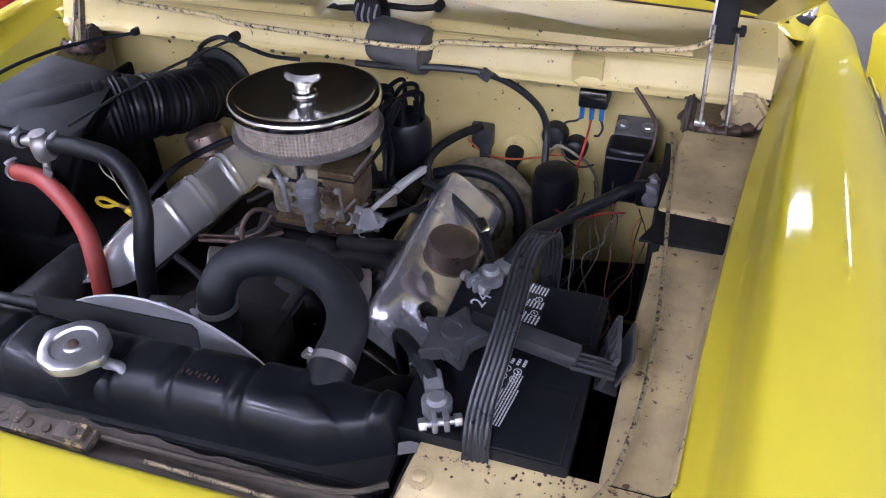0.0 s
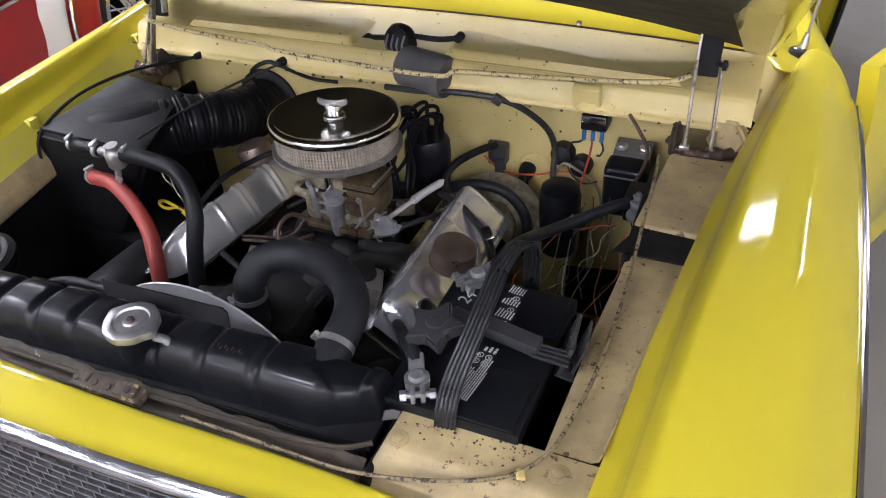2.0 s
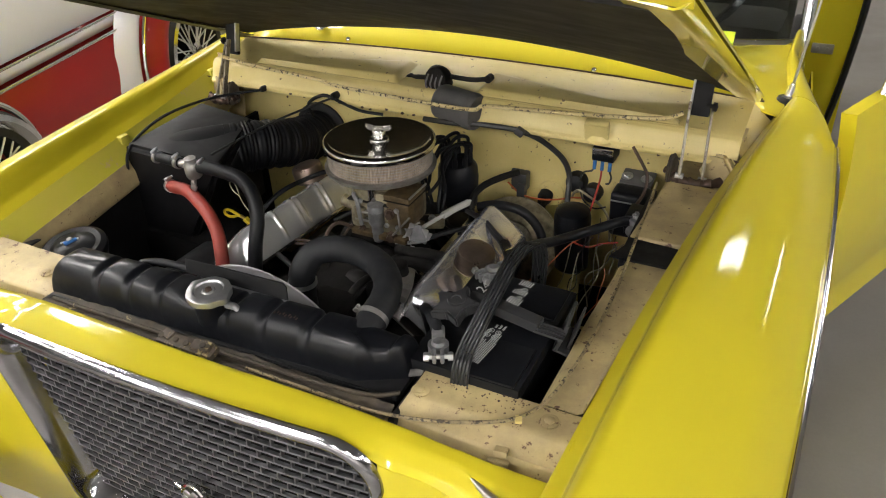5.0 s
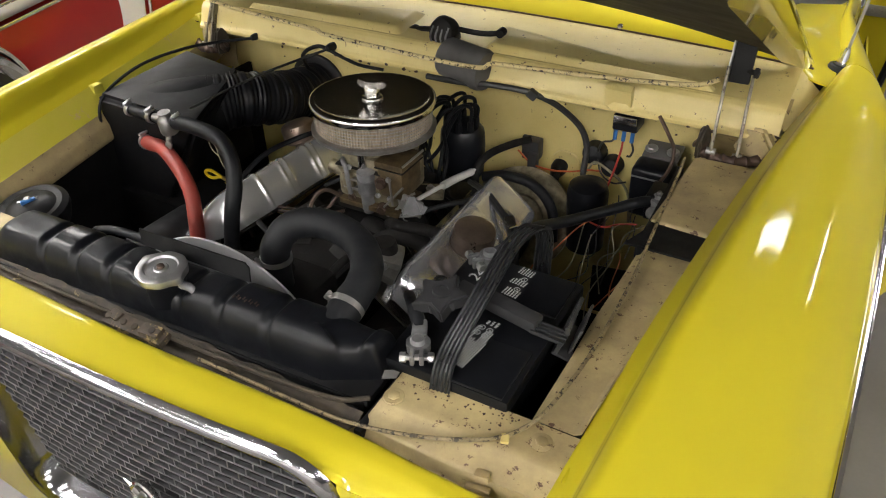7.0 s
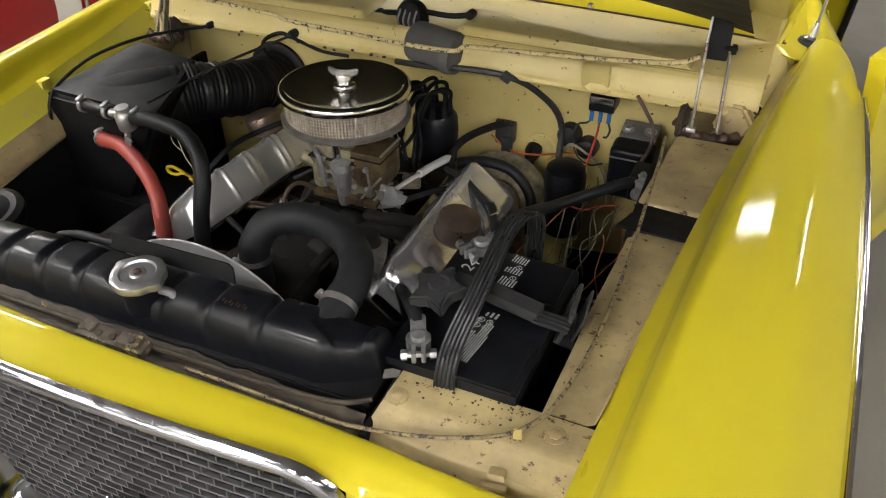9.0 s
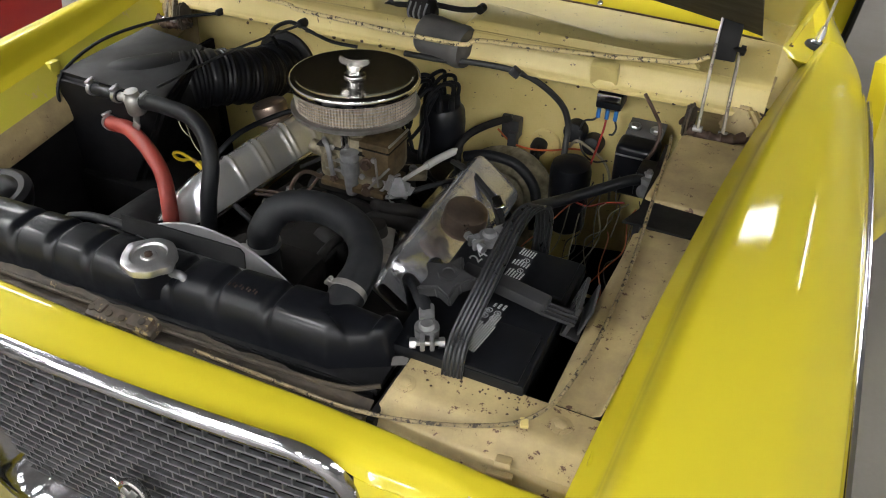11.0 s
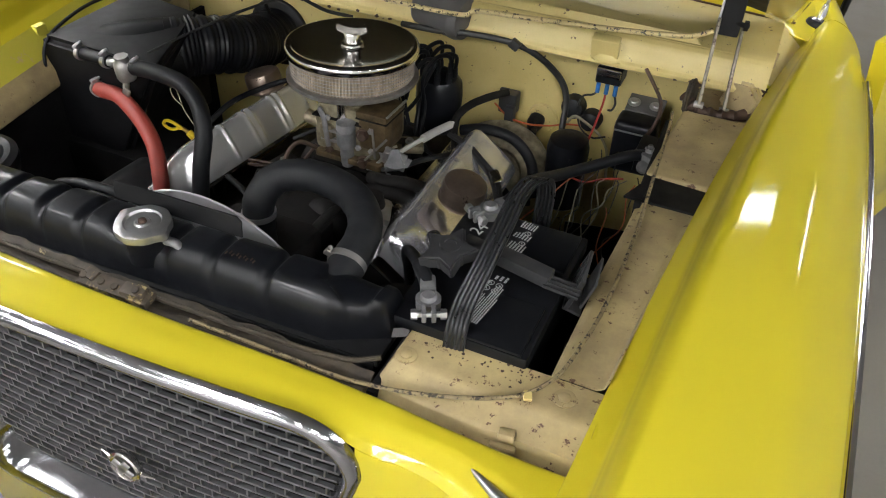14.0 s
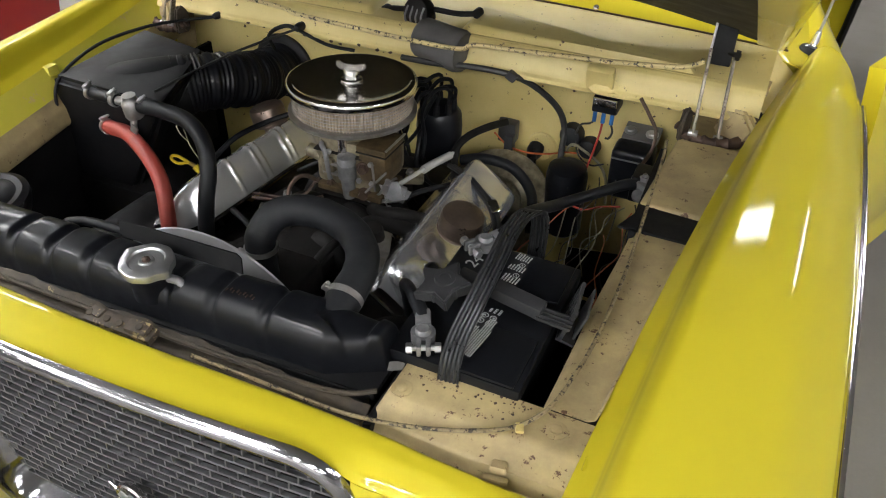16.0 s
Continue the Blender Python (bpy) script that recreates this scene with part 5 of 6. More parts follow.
bm = lathe(bmesh.new(), [(0.016, -0.020), (0.018, -0.014), (0.018, 0.010), (0.015, 0.014), (0.012, 0.020), (0.013, 0.026), (0, 0.027)], (-0.352, 0.415, 0.950), (0, -0.1, 1), 24)
rod(bm, (-0.39, 0.415, 0.957), (-0.315, 0.415, 0.957), 0.009)
rod(bm, (-0.352, 0.412, 0.93), (-0.352, 0.405, 0.905), 0.006)
box(bm, (-0.345, 0.400, 0.912), (0.016, 0.004, 0.016), 0.002, (0, 30, 0))
part("heater_tap", bm, ALLOY, hh, "grey metal heater tap")
for p in ((-0.322, 0.417, 0.957), (-0.392, 0.415, 0.957), (-0.462, 0.423, 0.954)):
    part("hose_clamp", clamp(bmesh.new(), p, (1, -0.1, 0), 0.0128, (0, -0.3, 1)), ZINC, hh)

rh = thing("red_hose", (-0.33, 0.36, 0.75), "faded red rubber heater hose", "hose")
bm = bmesh.new()
tube(bm, [(-0.455, 0.432, 0.880), (-0.425, 0.420, 0.886), (-0.375, 0.408, 0.892), (-0.302, 0.376, 0.880), (-0.254, 0.350, 0.852), (-0.226, 0.322, 0.812), (-0.218, 0.305, 0.75), (-0.222, 0.29, 0.66)], 0.0145, 18, 8)
part("hose", bm, RED_HOSE, rh)
part("hose_clamp", clamp(bmesh.new(), (-0.447, 0.428, 0.882), (1, -0.5, 0.05), 0.015, (0, -0.2, 1)), ZINC, rh)

# belt, pulleys and dark pieces low in front of the engine
belt = thing("fan_belt", (-0.15, 0.2, 0.7), "black fan belt over the pulleys", "belt")
bm = bmesh.new()
for off in (0, 0.012):
    tube(bm, [(-0.37, 0.205 + off, 0.755), (-0.345, 0.205 + off, 0.785), (-0.30, 0.205 + off, 0.79), (-0.1, 0.205 + off, 0.735), (0.05, 0.205 + off, 0.69)], 0.007, 8, 6)
part("belt", bm, BELT, belt)
alternator = thing("generator", (-0.31, 0.28, 0.7), "black generator with pulley, greasy", "generator")
part("case", lathe(bmesh.new(), [(0.055, 0), (0.062, 0.01), (0.062, 0.16), (0.055, 0.17), (0, 0.17)], (-0.33, 0.24, 0.715), (0.05, 1, 0), 32), BLACK_MATT, alternator)
part("pulley", lathe(bmesh.new(), [(0.03, -0.02), (0.052, -0.018), (0.044, -0.010), (0.052, -0.002), (0.03, 0.0)], (-0.33, 0.235, 0.735), (0.05, 1, 0), 32), BLACK_GLOSS, alternator)
bm = bmesh.new()
tmp = bmesh.new()
plate(tmp, [(-0.41, 0.0), (-0.39, 0.022), (-0.34, 0.025), (-0.17, -0.06), (-0.16, -0.09), (-0.2, -0.085)], -0.003, 0.003, Matrix.Translation((0, 0.19, 0.80)) @ pose(0, 0, 0, 78, 0, 0))
merge(bm, tmp)
part("strut", bm, BLACK_GLOSS, alternator, "slotted black adjuster strut")

# dipstick
dip = thing("dipstick", (-0.32, 0.49, 0.75), "yellow looped dipstick beside the engine", "dipstick")
bm = bmesh.new()
tube(bm, [(-0.318, 0.492, 0.796), (-0.330, 0.490, 0.803), (-0.346, 0.489, 0.808), (-0.361, 0.490, 0.803), (-0.364, 0.491, 0.794), (-0.356, 0.492, 0.788), (-0.342, 0.492, 0.789), (-0.330, 0.493, 0.794), (-0.318, 0.493, 0.796)], 0.0034, 8, 6)
part("handle", bm, DIP_YELLOW, dip)
part("collar", rod(bmesh.new(), (-0.319, 0.493, 0.796), (-0.307, 0.494, 0.791), 0.0042, seg=10), BRASS, dip)
part("grip", rod(bmesh.new(), (-0.307, 0.494, 0.791), (-0.296, 0.495, 0.780), 0.0075, seg=12), DIP_YELLOW, dip)
part("tube", rod(bmesh.new(), (-0.296, 0.495, 0.780), (-0.262, 0.500, 0.62), 0.005, seg=10), IRON, dip)

# horn
horn = thing("horn", (-0.462, 0.15, 0.82), "round black electric horn on a bracket", "horn")
part("bell", lathe(bmesh.new(), [(0.03, -0.05), (0.058, -0.03), (0.066, -0.005), (0.066, 0.006), (0.056, 0.012), (0.045, 0.010), (0.030, 0.020), (0, 0.022)], (-0.455, 0.155, 0.868), (0.05, -0.15, 1), 40), HORN, horn)
part("bracket", box(bmesh.new(), (-0.52, 0.085, 0.895), (0.03, 0.11, 0.004), 0.001, (-14, 0, 25)), BLACK_MATT, horn)
bm = bmesh.new()
hexagon(bm, (-0.455, 0.152, 0.888), (0, -0.15, 1), 0.006, 0.008)
rod(bm, (-0.47, 0.14, 0.886), (-0.445, 0.165, 0.89), 0.003)
part("terminal", bm, ZINC, horn)
part("blue_connector", box(bmesh.new(), (-0.452, 0.150, 0.890), (0.008, 0.026, 0.008), 0.002, (0, 0, -20)), BLUE, horn, "blue crimp connector")

# ---- battery ----
bat = thing("battery", (0.456, 0.208, 0.70), "black car battery with white printed warnings", "battery")
part("case", box(bmesh.new(), (0.456, 0.208, 0.805), (0.172, 0.252, 0.215), 0.006), PLASTIC, bat)
top = part("top_cover", box(bmesh.new(), (0.456, 0.208, 0.918), (0.180, 0.260, 0.024), 0.005), PLASTIC, bat)
part("vent_cover", box(bmesh.new(), (0.500, 0.125, 0.9315), (0.075, 0.09, 0.004), 0.0018), PLASTIC, top)
part("vent_cover", box(bmesh.new(), (0.500, 0.290, 0.9315), (0.075, 0.085, 0.004), 0.0018), PLASTIC, top)
# printed warnings: bars and symbols
random.seed(4)


def print_block(cx, cy, w, h, n, ang, ring=0):
    bm = bmesh.new()
    m = Matrix.Translation((cx, cy, 0.9342)) @ pose(0, 0, 0, 0, 0, ang)
    for k in range(n):
        l = w * random.uniform(0.55, 1.0)
        y = h * (k + 0.5) / n
        x = 0
        while x < l:
            q = random.uniform(0.0014, 0.0045)
            q = min(q, l - x)
            if q > 0.001:
                box(bm, (x + q / 2, y, 0), (q * 0.86, h / n * 0.5, 0.0003), m=m)
            x += q + 0.0006
    for k in range(ring):
        lathe(bm, [(0.0038, 0), (0.0038, 0.0004), (0.0046, 0.0004), (0.0046, 0), (0.0038, 0)], tuple(m @ Vector((-0.009 - 0.012 * (k % 2), 0.006 + 0.012 * (k // 2), 0))), (0, 0, 1), 18, caps=False)
        box(bm, (-0.009 - 0.012 * (k % 2), 0.006 + 0.012 * (k // 2), 0.0002), (0.004, 0.0010, 0.0003), rot=(0, 0, 40), m=m)
    part("printed_label", bm, PRINT, top, "small white warning print, unreadable")


print_block(0.472, 0.104, 0.082, 0.034, 11, 82)
print_block(0.478, 0.190, 0.012, 0.02, 3, 82, 4)
print_block(0.474, 0.258, 0.020, 0.026, 6, 82, 1)
print_block(0.474, 0.286, 0.017, 0.026, 6, 82, 1)
print_block(0.474, 0.311, 0.018, 0.024, 6, 82, 1)
print_block(0.400, 0.232, 0.020, 0.016, 3, 82, 2)
cu = bpy.data.curves.new("size_number", "FONT")
cu.body, cu.size, cu.extrude, cu.align_x = "24", 0.026, 0.0002, "CENTER"
tx = new("size_number_curve", cu)
bpy.context.view_layer.update()
me = bpy.data.meshes.new_from_object(tx)
bpy.data.objects.remove(tx)
bm = bmesh.new()
bm.from_mesh(me)
bm.transform(Matrix.Translation((0.408, 0.285, 0.9306)) @ pose(0, 0, 0, 0, 0, 75))
part("size_number", bm, PRINT, top, "white printed number 24")


def terminal(p, d, cable):
    t = thing("battery_terminal", p, "grey lead battery clamp on its post", "terminal", "battery clamps")
    bm = lathe(bmesh.new(), [(0.011, -0.006), (0.0105, 0.014), (0.008, 0.017), (0, 0.017)], p, (0, 0, 1), 20)
    part("post", bm, LEAD, t)
    d = Vector(d).normalized()
    s = Vector((-d.y, d.x, 0))
    m = Matrix.Translation(Vector(p) + Vector((0, 0, 0.007))) @ Matrix((d, s, Vector((0, 0, 1)))).transposed().to_4x4()
    bm = lathe(bmesh.new(), [(0.0112, -0.004), (0.0155, -0.004), (0.016, 0.011), (0.0112, 0.011)], p, (0, 0, 1), 24)
    for k in (1, -1):
        box(bm, (-0.024, k * 0.006, 0), (0.018, 0.006, 0.016), 0.002, m=m)
    box(bm, (0.026, 0, 0.001), (0.030, 0.020, 0.014), 0.004, m=m)
    part("clamp", bm, LEAD, t)
    bm = bmesh.new()
    rod(bm, m @ Vector((-0.025, -0.022, 0)), m @ Vector((-0.025, 0.022, 0)), 0.004, seg=10)
    hexagon(bm, m @ Vector((-0.025, -0.014, 0)), -s, 0.007, 0.008)
    hexagon(bm, m @ Vector((-0.025, 0.014, 0)), s, 0.007, 0.008)
    part("bolt", bm, ZINC, t)
    return t


terminal((0.405, 0.108, 0.936), (-0.45, 0.9, 0), None)
terminal((0.402, 0.322, 0.936), (0.55, 0.85, 0), None)
nc = thing("battery_cable", (0.36, 0.2, 0.85), "black battery earth cable with crimped lug", "cable", "battery cables")
bm = bmesh.new()
tube(bm, [(0.388, 0.138, 0.944), (0.370, 0.158, 0.945), (0.340, 0.195, 0.930), (0.312, 0.235, 0.895), (0.297, 0.27, 0.84), (0.287, 0.30, 0.76)], 0.0085, 14, 8)
part("cable", bm, RUBBER, nc)
part("sleeve", tube(bmesh.new(), [(0.392, 0.133, 0.943), (0.381, 0.147, 0.945), (0.366, 0.163, 0.944)], 0.0098, 16, 4), RUBBER_DUSTY, nc)
pc = thing("battery_cable", (0.48, 0.5, 0.9), "black battery cable to the starter solenoid", "cable", "battery cables")
bm = bmesh.new()
tube(bm, [(0.422, 0.352, 0.945), (0.430, 0.375, 0.955), (0.435, 0.42, 0.945), (0.455, 0.50, 0.915), (0.500, 0.575, 0.906), (0.540, 0.620, 0.909), (0.560, 0.635, 0.907)], 0.0095, 14, 8)
part("cable", bm, RUBBER, pc)
part("sleeve", tube(bmesh.new(), [(0.418, 0.345, 0.943), (0.426, 0.362, 0.951), (0.432, 0.385, 0.955)], 0.0105, 16, 4), RUBBER_DUSTY, pc)
bm = bmesh.new()
box(bm, (0.568, 0.638, 0.909), (0.036, 0.034, 0.014), 0.004, (0, 0, -30))
hexagon(bm, (0.568, 0.638, 0.916), (0, 0, 1), 0.009, 0.007)
rod(bm, (0.568, 0.638, 0.895), (0.568, 0.638, 0.928), 0.004)
lathe(bm, [(0.012, 0), (0.012, 0.005), (0.006, 0.006)], (0.567, 0.612, 0.897), (0.1, -0.5, 1), 18)
part("lug", bm, LEAD, pc)

# hold-down bar, star nut, rubber strap
hold = thing("battery_hold_down", (0.46, 0.21, 0.93), "grey plastic battery hold-down bar with star knob", "hold-down")
bm = bmesh.new()
box(bm, (0.492, 0.209, 0.955), (0.078, 0.024, 0.018), 0.003, (0, 5, -7))
box(bm, (0.432, 0.208, 0.962), (0.050, 0.026, 0.014), 0.003, (0, 4, -7))
part("bar", bm, PLASTIC_GREY, hold)
bm = bmesh.new()
for k in range(4):
    box(bm, (0.548, 0.190 + 0.0075 * k, 0.948), (0.046, 0.003, 0.005), 0.001, (0, 8, 4))
part("ribbed_tail", bm, PLASTIC_GREY, hold)
bm = bmesh.new()
star = []
for k in range(10):
    r = 0.043 if k % 2 == 0 else 0.024
    a = radians(36 * k + 10)
    star.append((r * math.cos(a), r * math.sin(a)))
plate(bm, star, 0, 0.020, Matrix.Translation((0.400, 0.182, 0.955)) @ pose(0, 0, 0, 8, -6, 0), 0.003)
lathe(bm, [(0.014, 0), (0.014, 0.006), (0.008, 0.006), (0.008, 0.003), (0, 0.003)], (0.400, 0.182, 0.974), (0.1, -0.1, 1), 20)
part("star_knob", bm, PLASTIC_GREY, hold, "grey plastic star knob")
br = thing("cable_bracket", (0.585, 0.235, 0.915), "grey slotted plastic bracket on the wing plate", "bracket")
bmx = Matrix.Translation((0.560, 0.240, 0.935)) @ pose(0, 0, 0, 0, 18, 6)
for y in (-0.032, -0.016, 0.0, 0.016, 0.032):
    part("slat", box(bmesh.new(), (0, y, 0), (0.006, 0.004, 0.050), 0.001, m=bmx), PLASTIC_GREY, br)
for z in (-0.024, 0.0, 0.024):
    part("rail", box(bmesh.new(), (0, 0, z), (0.005, 0.068, 0.004), 0.001, m=bmx), PLASTIC_GREY, br)
part("back_plate", box(bmesh.new(), (0.016, 0, 0.004), (0.004, 0.060, 0.046), 0.002, m=bmx), PLASTIC_GREY, br)
part("foot", box(bmesh.new(), (0.008, 0, -0.027), (0.026, 0.068, 0.005), 0.002, m=bmx), PLASTIC_GREY, br)
strap = thing("battery_strap", (0.46, 0.2, 0.93), "translucent dark ribbed rubber strap over the battery", "strap")
line = spline([(0.456, 0.068, 0.86), (0.456, 0.072, 0.905), (0.454, 0.086, 0.936), (0.451, 0.115, 0.949), (0.453, 0.161, 0.969), (0.453, 0.229, 0.988), (0.450, 0.29, 0.995), (0.453, 0.335, 0.995), (0.462, 0.362, 0.987), (0.467, 0.370, 0.965), (0.467, 0.368, 0.92), (0.465, 0.366, 0.86)], 10)


def ribbon(u, v):
    k = u * (len(line) - 1)
    i = min(int(k), len(line) - 2)
    p = line[i].lerp(line[i + 1], k - i)
    tn = (line[i + 1] - line[i]).normalized()
    side = Vector((1, 0.12, 0.05))
    side = (side - tn * side.dot(tn)).normalized()
    nrm = side.cross(tn)
    return tuple(p + side * (v - 0.5) * 0.027 + nrm * 0.0016 * math.cos(v * 10 * math.pi))


part("strap", sheet(bmesh.new(), ribbon, 90, 30, 0.003), STRAP, strap, smooth=60)
part("strap_hook", box(bmesh.new(), (0.452, 0.066, 0.862), (0.030, 0.008, 0.020), 0.003), ZINC, strap)
part("battery_tray", box(bmesh.new(), (0.456, 0.208, 0.692), (0.20, 0.28, 0.012), 0.003), BLACK_MATT, car)

# steering box cover near the battery
sb = thing("steering_box", (0.33, 0.16, 0.72), "greasy black steering box", "steering box")
part("body", lathe(bmesh.new(), [(0.06, -0.10), (0.07, -0.02), (0.066, 0.0), (0.05, 0.008), (0.03, 0.006), (0.026, 0.012), (0.012, 0.014), (0, 0.014)], (0.345, 0.135, 0.855), (0.1, -0.2, 1), 32), IRON, sb)

# ---- bulkhead fittings ----
wiper = thing("wiper_motor", (0.10, 0.84, 1.0), "black wiper motor with grey housing on the bulkhead", "motor")
part("motor", lathe(bmesh.new(), [(0.030, 0), (0.038, 0.004), (0.042, 0.012), (0.042, 0.088), (0.043, 0.090), (0.043, 0.100), (0.039, 0.112), (0.020, 0.117), (0.010, 0.121), (0, 0.121)], (0.042, 0.835, 1.008), (0.96, -0.20, -0.06), 36), MOTOR_GREY, wiper, "grey cylindrical motor case")
bm = lathe(bmesh.new(), [(0.030, 0), (0.034, 0.016), (0.028, 0.030), (0.014, 0.036), (0, 0.036)], (0.030, 0.872, 1.046), (-0.1, -1, 0.25), 28)
box(bm, (0.034, 0.862, 1.030), (0.055, 0.035, 0.055), 0.010, (20, 0, 10))
gb = part("gearbox", bm, IRON, wiper)
for k in range(4):
    part("cooling_rib", tube(bmesh.new(), [(0.010 + 0.012 * k, 0.838, 1.030), (0.008 + 0.012 * k, 0.834, 1.046), (0.012 + 0.012 * k, 0.842, 1.066)], 0.0022, 6, 4), LEAD, gb)
bm = bmesh.new()
tube(bm, [(-0.06, 0.885, 1.035), (-0.02, 0.87, 1.045), (0.03, 0.868, 1.05)], 0.006, 8, 5)
tube(bm, [(0.06, 0.865, 1.058), (0.11, 0.868, 1.056), (0.150, 0.875, 1.060)], 0.006, 8, 5)
rod(bm, (-0.06, 0.89, 1.032), (-0.06, 0.875, 1.032), 0.011, seg=14)
rod(bm, (0.152, 0.885, 1.062), (0.152, 0.866, 1.062), 0.009, seg=14)
part("mounting_arm", bm, IRON, wiper)

# hinge rod across the bay
hr = thing("hinge_rod", (X0, 0.73, 1.06), "cream-painted chipped cross rod between the hinges", "rod")
bm = bmesh.new()
tube(bm, [(-0.505, 0.735, 1.080), (-0.40, 0.732, 1.070), (-0.22, 0.731, 1.060), (-0.175, 0.730, 1.052), (0.06, 0.730, 1.044), (0.175, 0.730, 1.045), (0.205, 0.730, 1.058), (0.30, 0.730, 1.064), (0.45, 0.730, 1.074), (0.56, 0.735, 1.083), (0.592, 0.738, 1.090), (0.612, 0.742, 1.100)], 0.0044, 10, 8)
part("rod", bm, CREAM_CHIPPED, hr)


def hinge(side):
    """A bonnet hinge: plate, link arms, pivot bolt, bracket and spring."""
    x = X0 + side * 0.60
    t = part("bonnet_hinge", box(bmesh.new(), (x - side * 0.006, 0.845, 1.112), (0.038, 0.012, 0.105 if side > 0 else 0.125), 0.003, (-14, 0, 0)), BLACK_MATT, car, "dull black bonnet hinge plate")
    part("plate_edge", box(bmesh.new(), (x - side * 0.024, 0.838, 1.110), (0.004, 0.016, 0.10), 0.0015, (-14, 0, 0)), ZINC, t)
    for p0, p1 in (((x - side * 0.022, 0.805, 1.100), (x - side * 0.016, 0.755, 0.962)), ((x + side * 0.017, 0.838, 1.078), (x + side * 0.026, 0.775, 0.950))):
        p0, p1 = Vector(p0), Vector(p1)
        q = (p1 - p0).to_track_quat("Z", "Y").to_matrix().to_4x4()
        arm = part("link_arm", box(bmesh.new(), (0, 0, 0), (0.0055, 0.013, (p1 - p0).length), 0.002, m=Matrix.Translation((p0 + p1) / 2) @ q), LINK, t, "worn bare steel link arm")
        part("rivet", rod(bmesh.new(), p1 + Vector((-0.008, 0, 0)), p1 + Vector((0.008, 0, 0)), 0.006, seg=12), ZINC, arm)
    bm = rod(bmesh.new(), (x, 0.838, 1.084), (x + side * 0.026, 0.830, 1.084), 0.0045)
    hexagon(bm, (x + side * 0.018, 0.832, 1.084), (side, 0, 0), 0.009, 0.008)
    part("pivot_bolt", bm, IRON, t)
    bm = bmesh.new()
    plate(bm, [(-0.014, 0), (0.020, 0), (0.024, 0.035), (0.016, 0.055), (0.004, 0.064), (-0.008, 0.058), (-0.014, 0.035)], -0.005, 0.005, Matrix.Translation((x - side * 0.035, 0.765, 0.94)) @ pose(0, 0, 0, 90, 0, 70), 0.004)
    part("base_bracket", bm, GRIME, t, "grimy cream hinge bracket")
    bm = bmesh.new()
    plate(bm, [(-0.03, 0), (0.04, 0), (0.05, 0.03), (0.02, 0.055), (-0.02, 0.05)], -0.012, 0.012, Matrix.Translation((x + side * 0.04, 0.80, 0.945)) @ pose(0, 0, 0, 75, 0, -30), 0.006)
    part("base_casting", bm, CREAM_DIRTY, t, "dirty cream hinge casting")
    bm = tube(bmesh.new(), [(x - side * 0.045, 0.775, 0.965), (x - side * 0.02, 0.76, 0.952), (x + side * 0.03, 0.765, 0.946), (x + side * 0.075, 0.79, 0.955), (x + side * 0.085, 0.81, 0.985)], 0.010, 10, 8, wave=lambda k, n: 1 + 0.22 * math.sin(k * 2.2))
    part("spring", bm, RUST, t, "dark rusty hinge spring")


hinge(1)
hinge(-1)

# relay, solenoid and regulator on the bulkhead
relay = thing("relay", (0.443, 0.84, 0.935), "small black relay with blue crimp terminals", "relay")
part("body", box(bmesh.new(), (0.443, 0.850, 0.943), (0.050, 0.05, 0.032), 0.004), PLASTIC, relay)
part("lid", box(bmesh.new(), (0.443, 0.823, 0.951), (0.046, 0.006, 0.016), 0.002), CHROME_PITTED, relay)
for k, x in enumerate((0.426, 0.443, 0.460)):
    bm = rod(bmesh.new(), (x, 0.828, 0.926), (x, 0.826, 0.907), 0.0042, seg=10)
    part("crimp_terminal", bm, BLUE, relay, "blue crimp terminal")
sol = thing("starter_solenoid", (0.52, 0.80, 0.8), "black starter solenoid with bracket on the bulkhead", "solenoid")
part("case", box(bmesh.new(), (0.518, 0.806, 0.830), (0.080, 0.056, 0.112), 0.014, (4, 0, 0), 4), BLACK_GLOSS, sol)
part("case_band", box(bmesh.new(), (0.512, 0.775, 0.866), (0.062, 0.002, 0.003)), ZINC, sol)
bm = bmesh.new()
box(bm, (0.520, 0.845, 0.893), (0.070, 0.050, 0.006), 0.002, (14, 0, 0))
part("bracket", bm, MOTOR_GREY, sol, "grimy grey mounting bracket")
for x in (0.498, 0.540):
    part("mounting_screw", hexagon(bmesh.new(), (x, 0.838, 0.898), (0, -0.25, 1), 0.0085, 0.006, 0.0125), ZINC, sol)
blk = thing("junction_block", (0.555, 0.66, 0.87), "black connector block on the inner wing", "connector")
part("body", box(bmesh.new(), (0.568, 0.660, 0.895), (0.045, 0.055, 0.05), 0.005), PLASTIC, blk)
booster = thing("ignition_coil", (0.40, 0.78, 0.7), "black cylindrical coil on the bulkhead", "coil")
part("can", lathe(bmesh.new(), [(0.03, 0), (0.040, 0.01), (0.042, 0.14), (0.038, 0.158), (0.02, 0.168), (0, 0.169)], (0.397, 0.79, 0.660), (0, -0.05, 1), 32), BLACK_GLOSS, booster)

for nm, p, r, mat, lab in (("grommet", (0.375, 0.868, 0.843), 0.024, RUBBER, "black rubber cable grommet"), ("grommet", (0.415, 0.868, 0.822), 0.022, RUBBER, "black rubber cable grommet"), ("grommet", (-0.229, 0.803, 0.993), 0.010, RUBBER, "small black rubber grommet"), ("grommet", (-0.450, 0.803, 0.982), 0.008, RUBBER, "small black rubber grommet")):
    single(nm, lathe(bmesh.new(), [(r, -0.02), (r, 0.006), (r * 0.85, 0.014), (r * 0.5, 0.018), (0, 0.018)], p, (0, -1, 0.1), 24), mat, lab, "grommet", "bulkhead grommets")

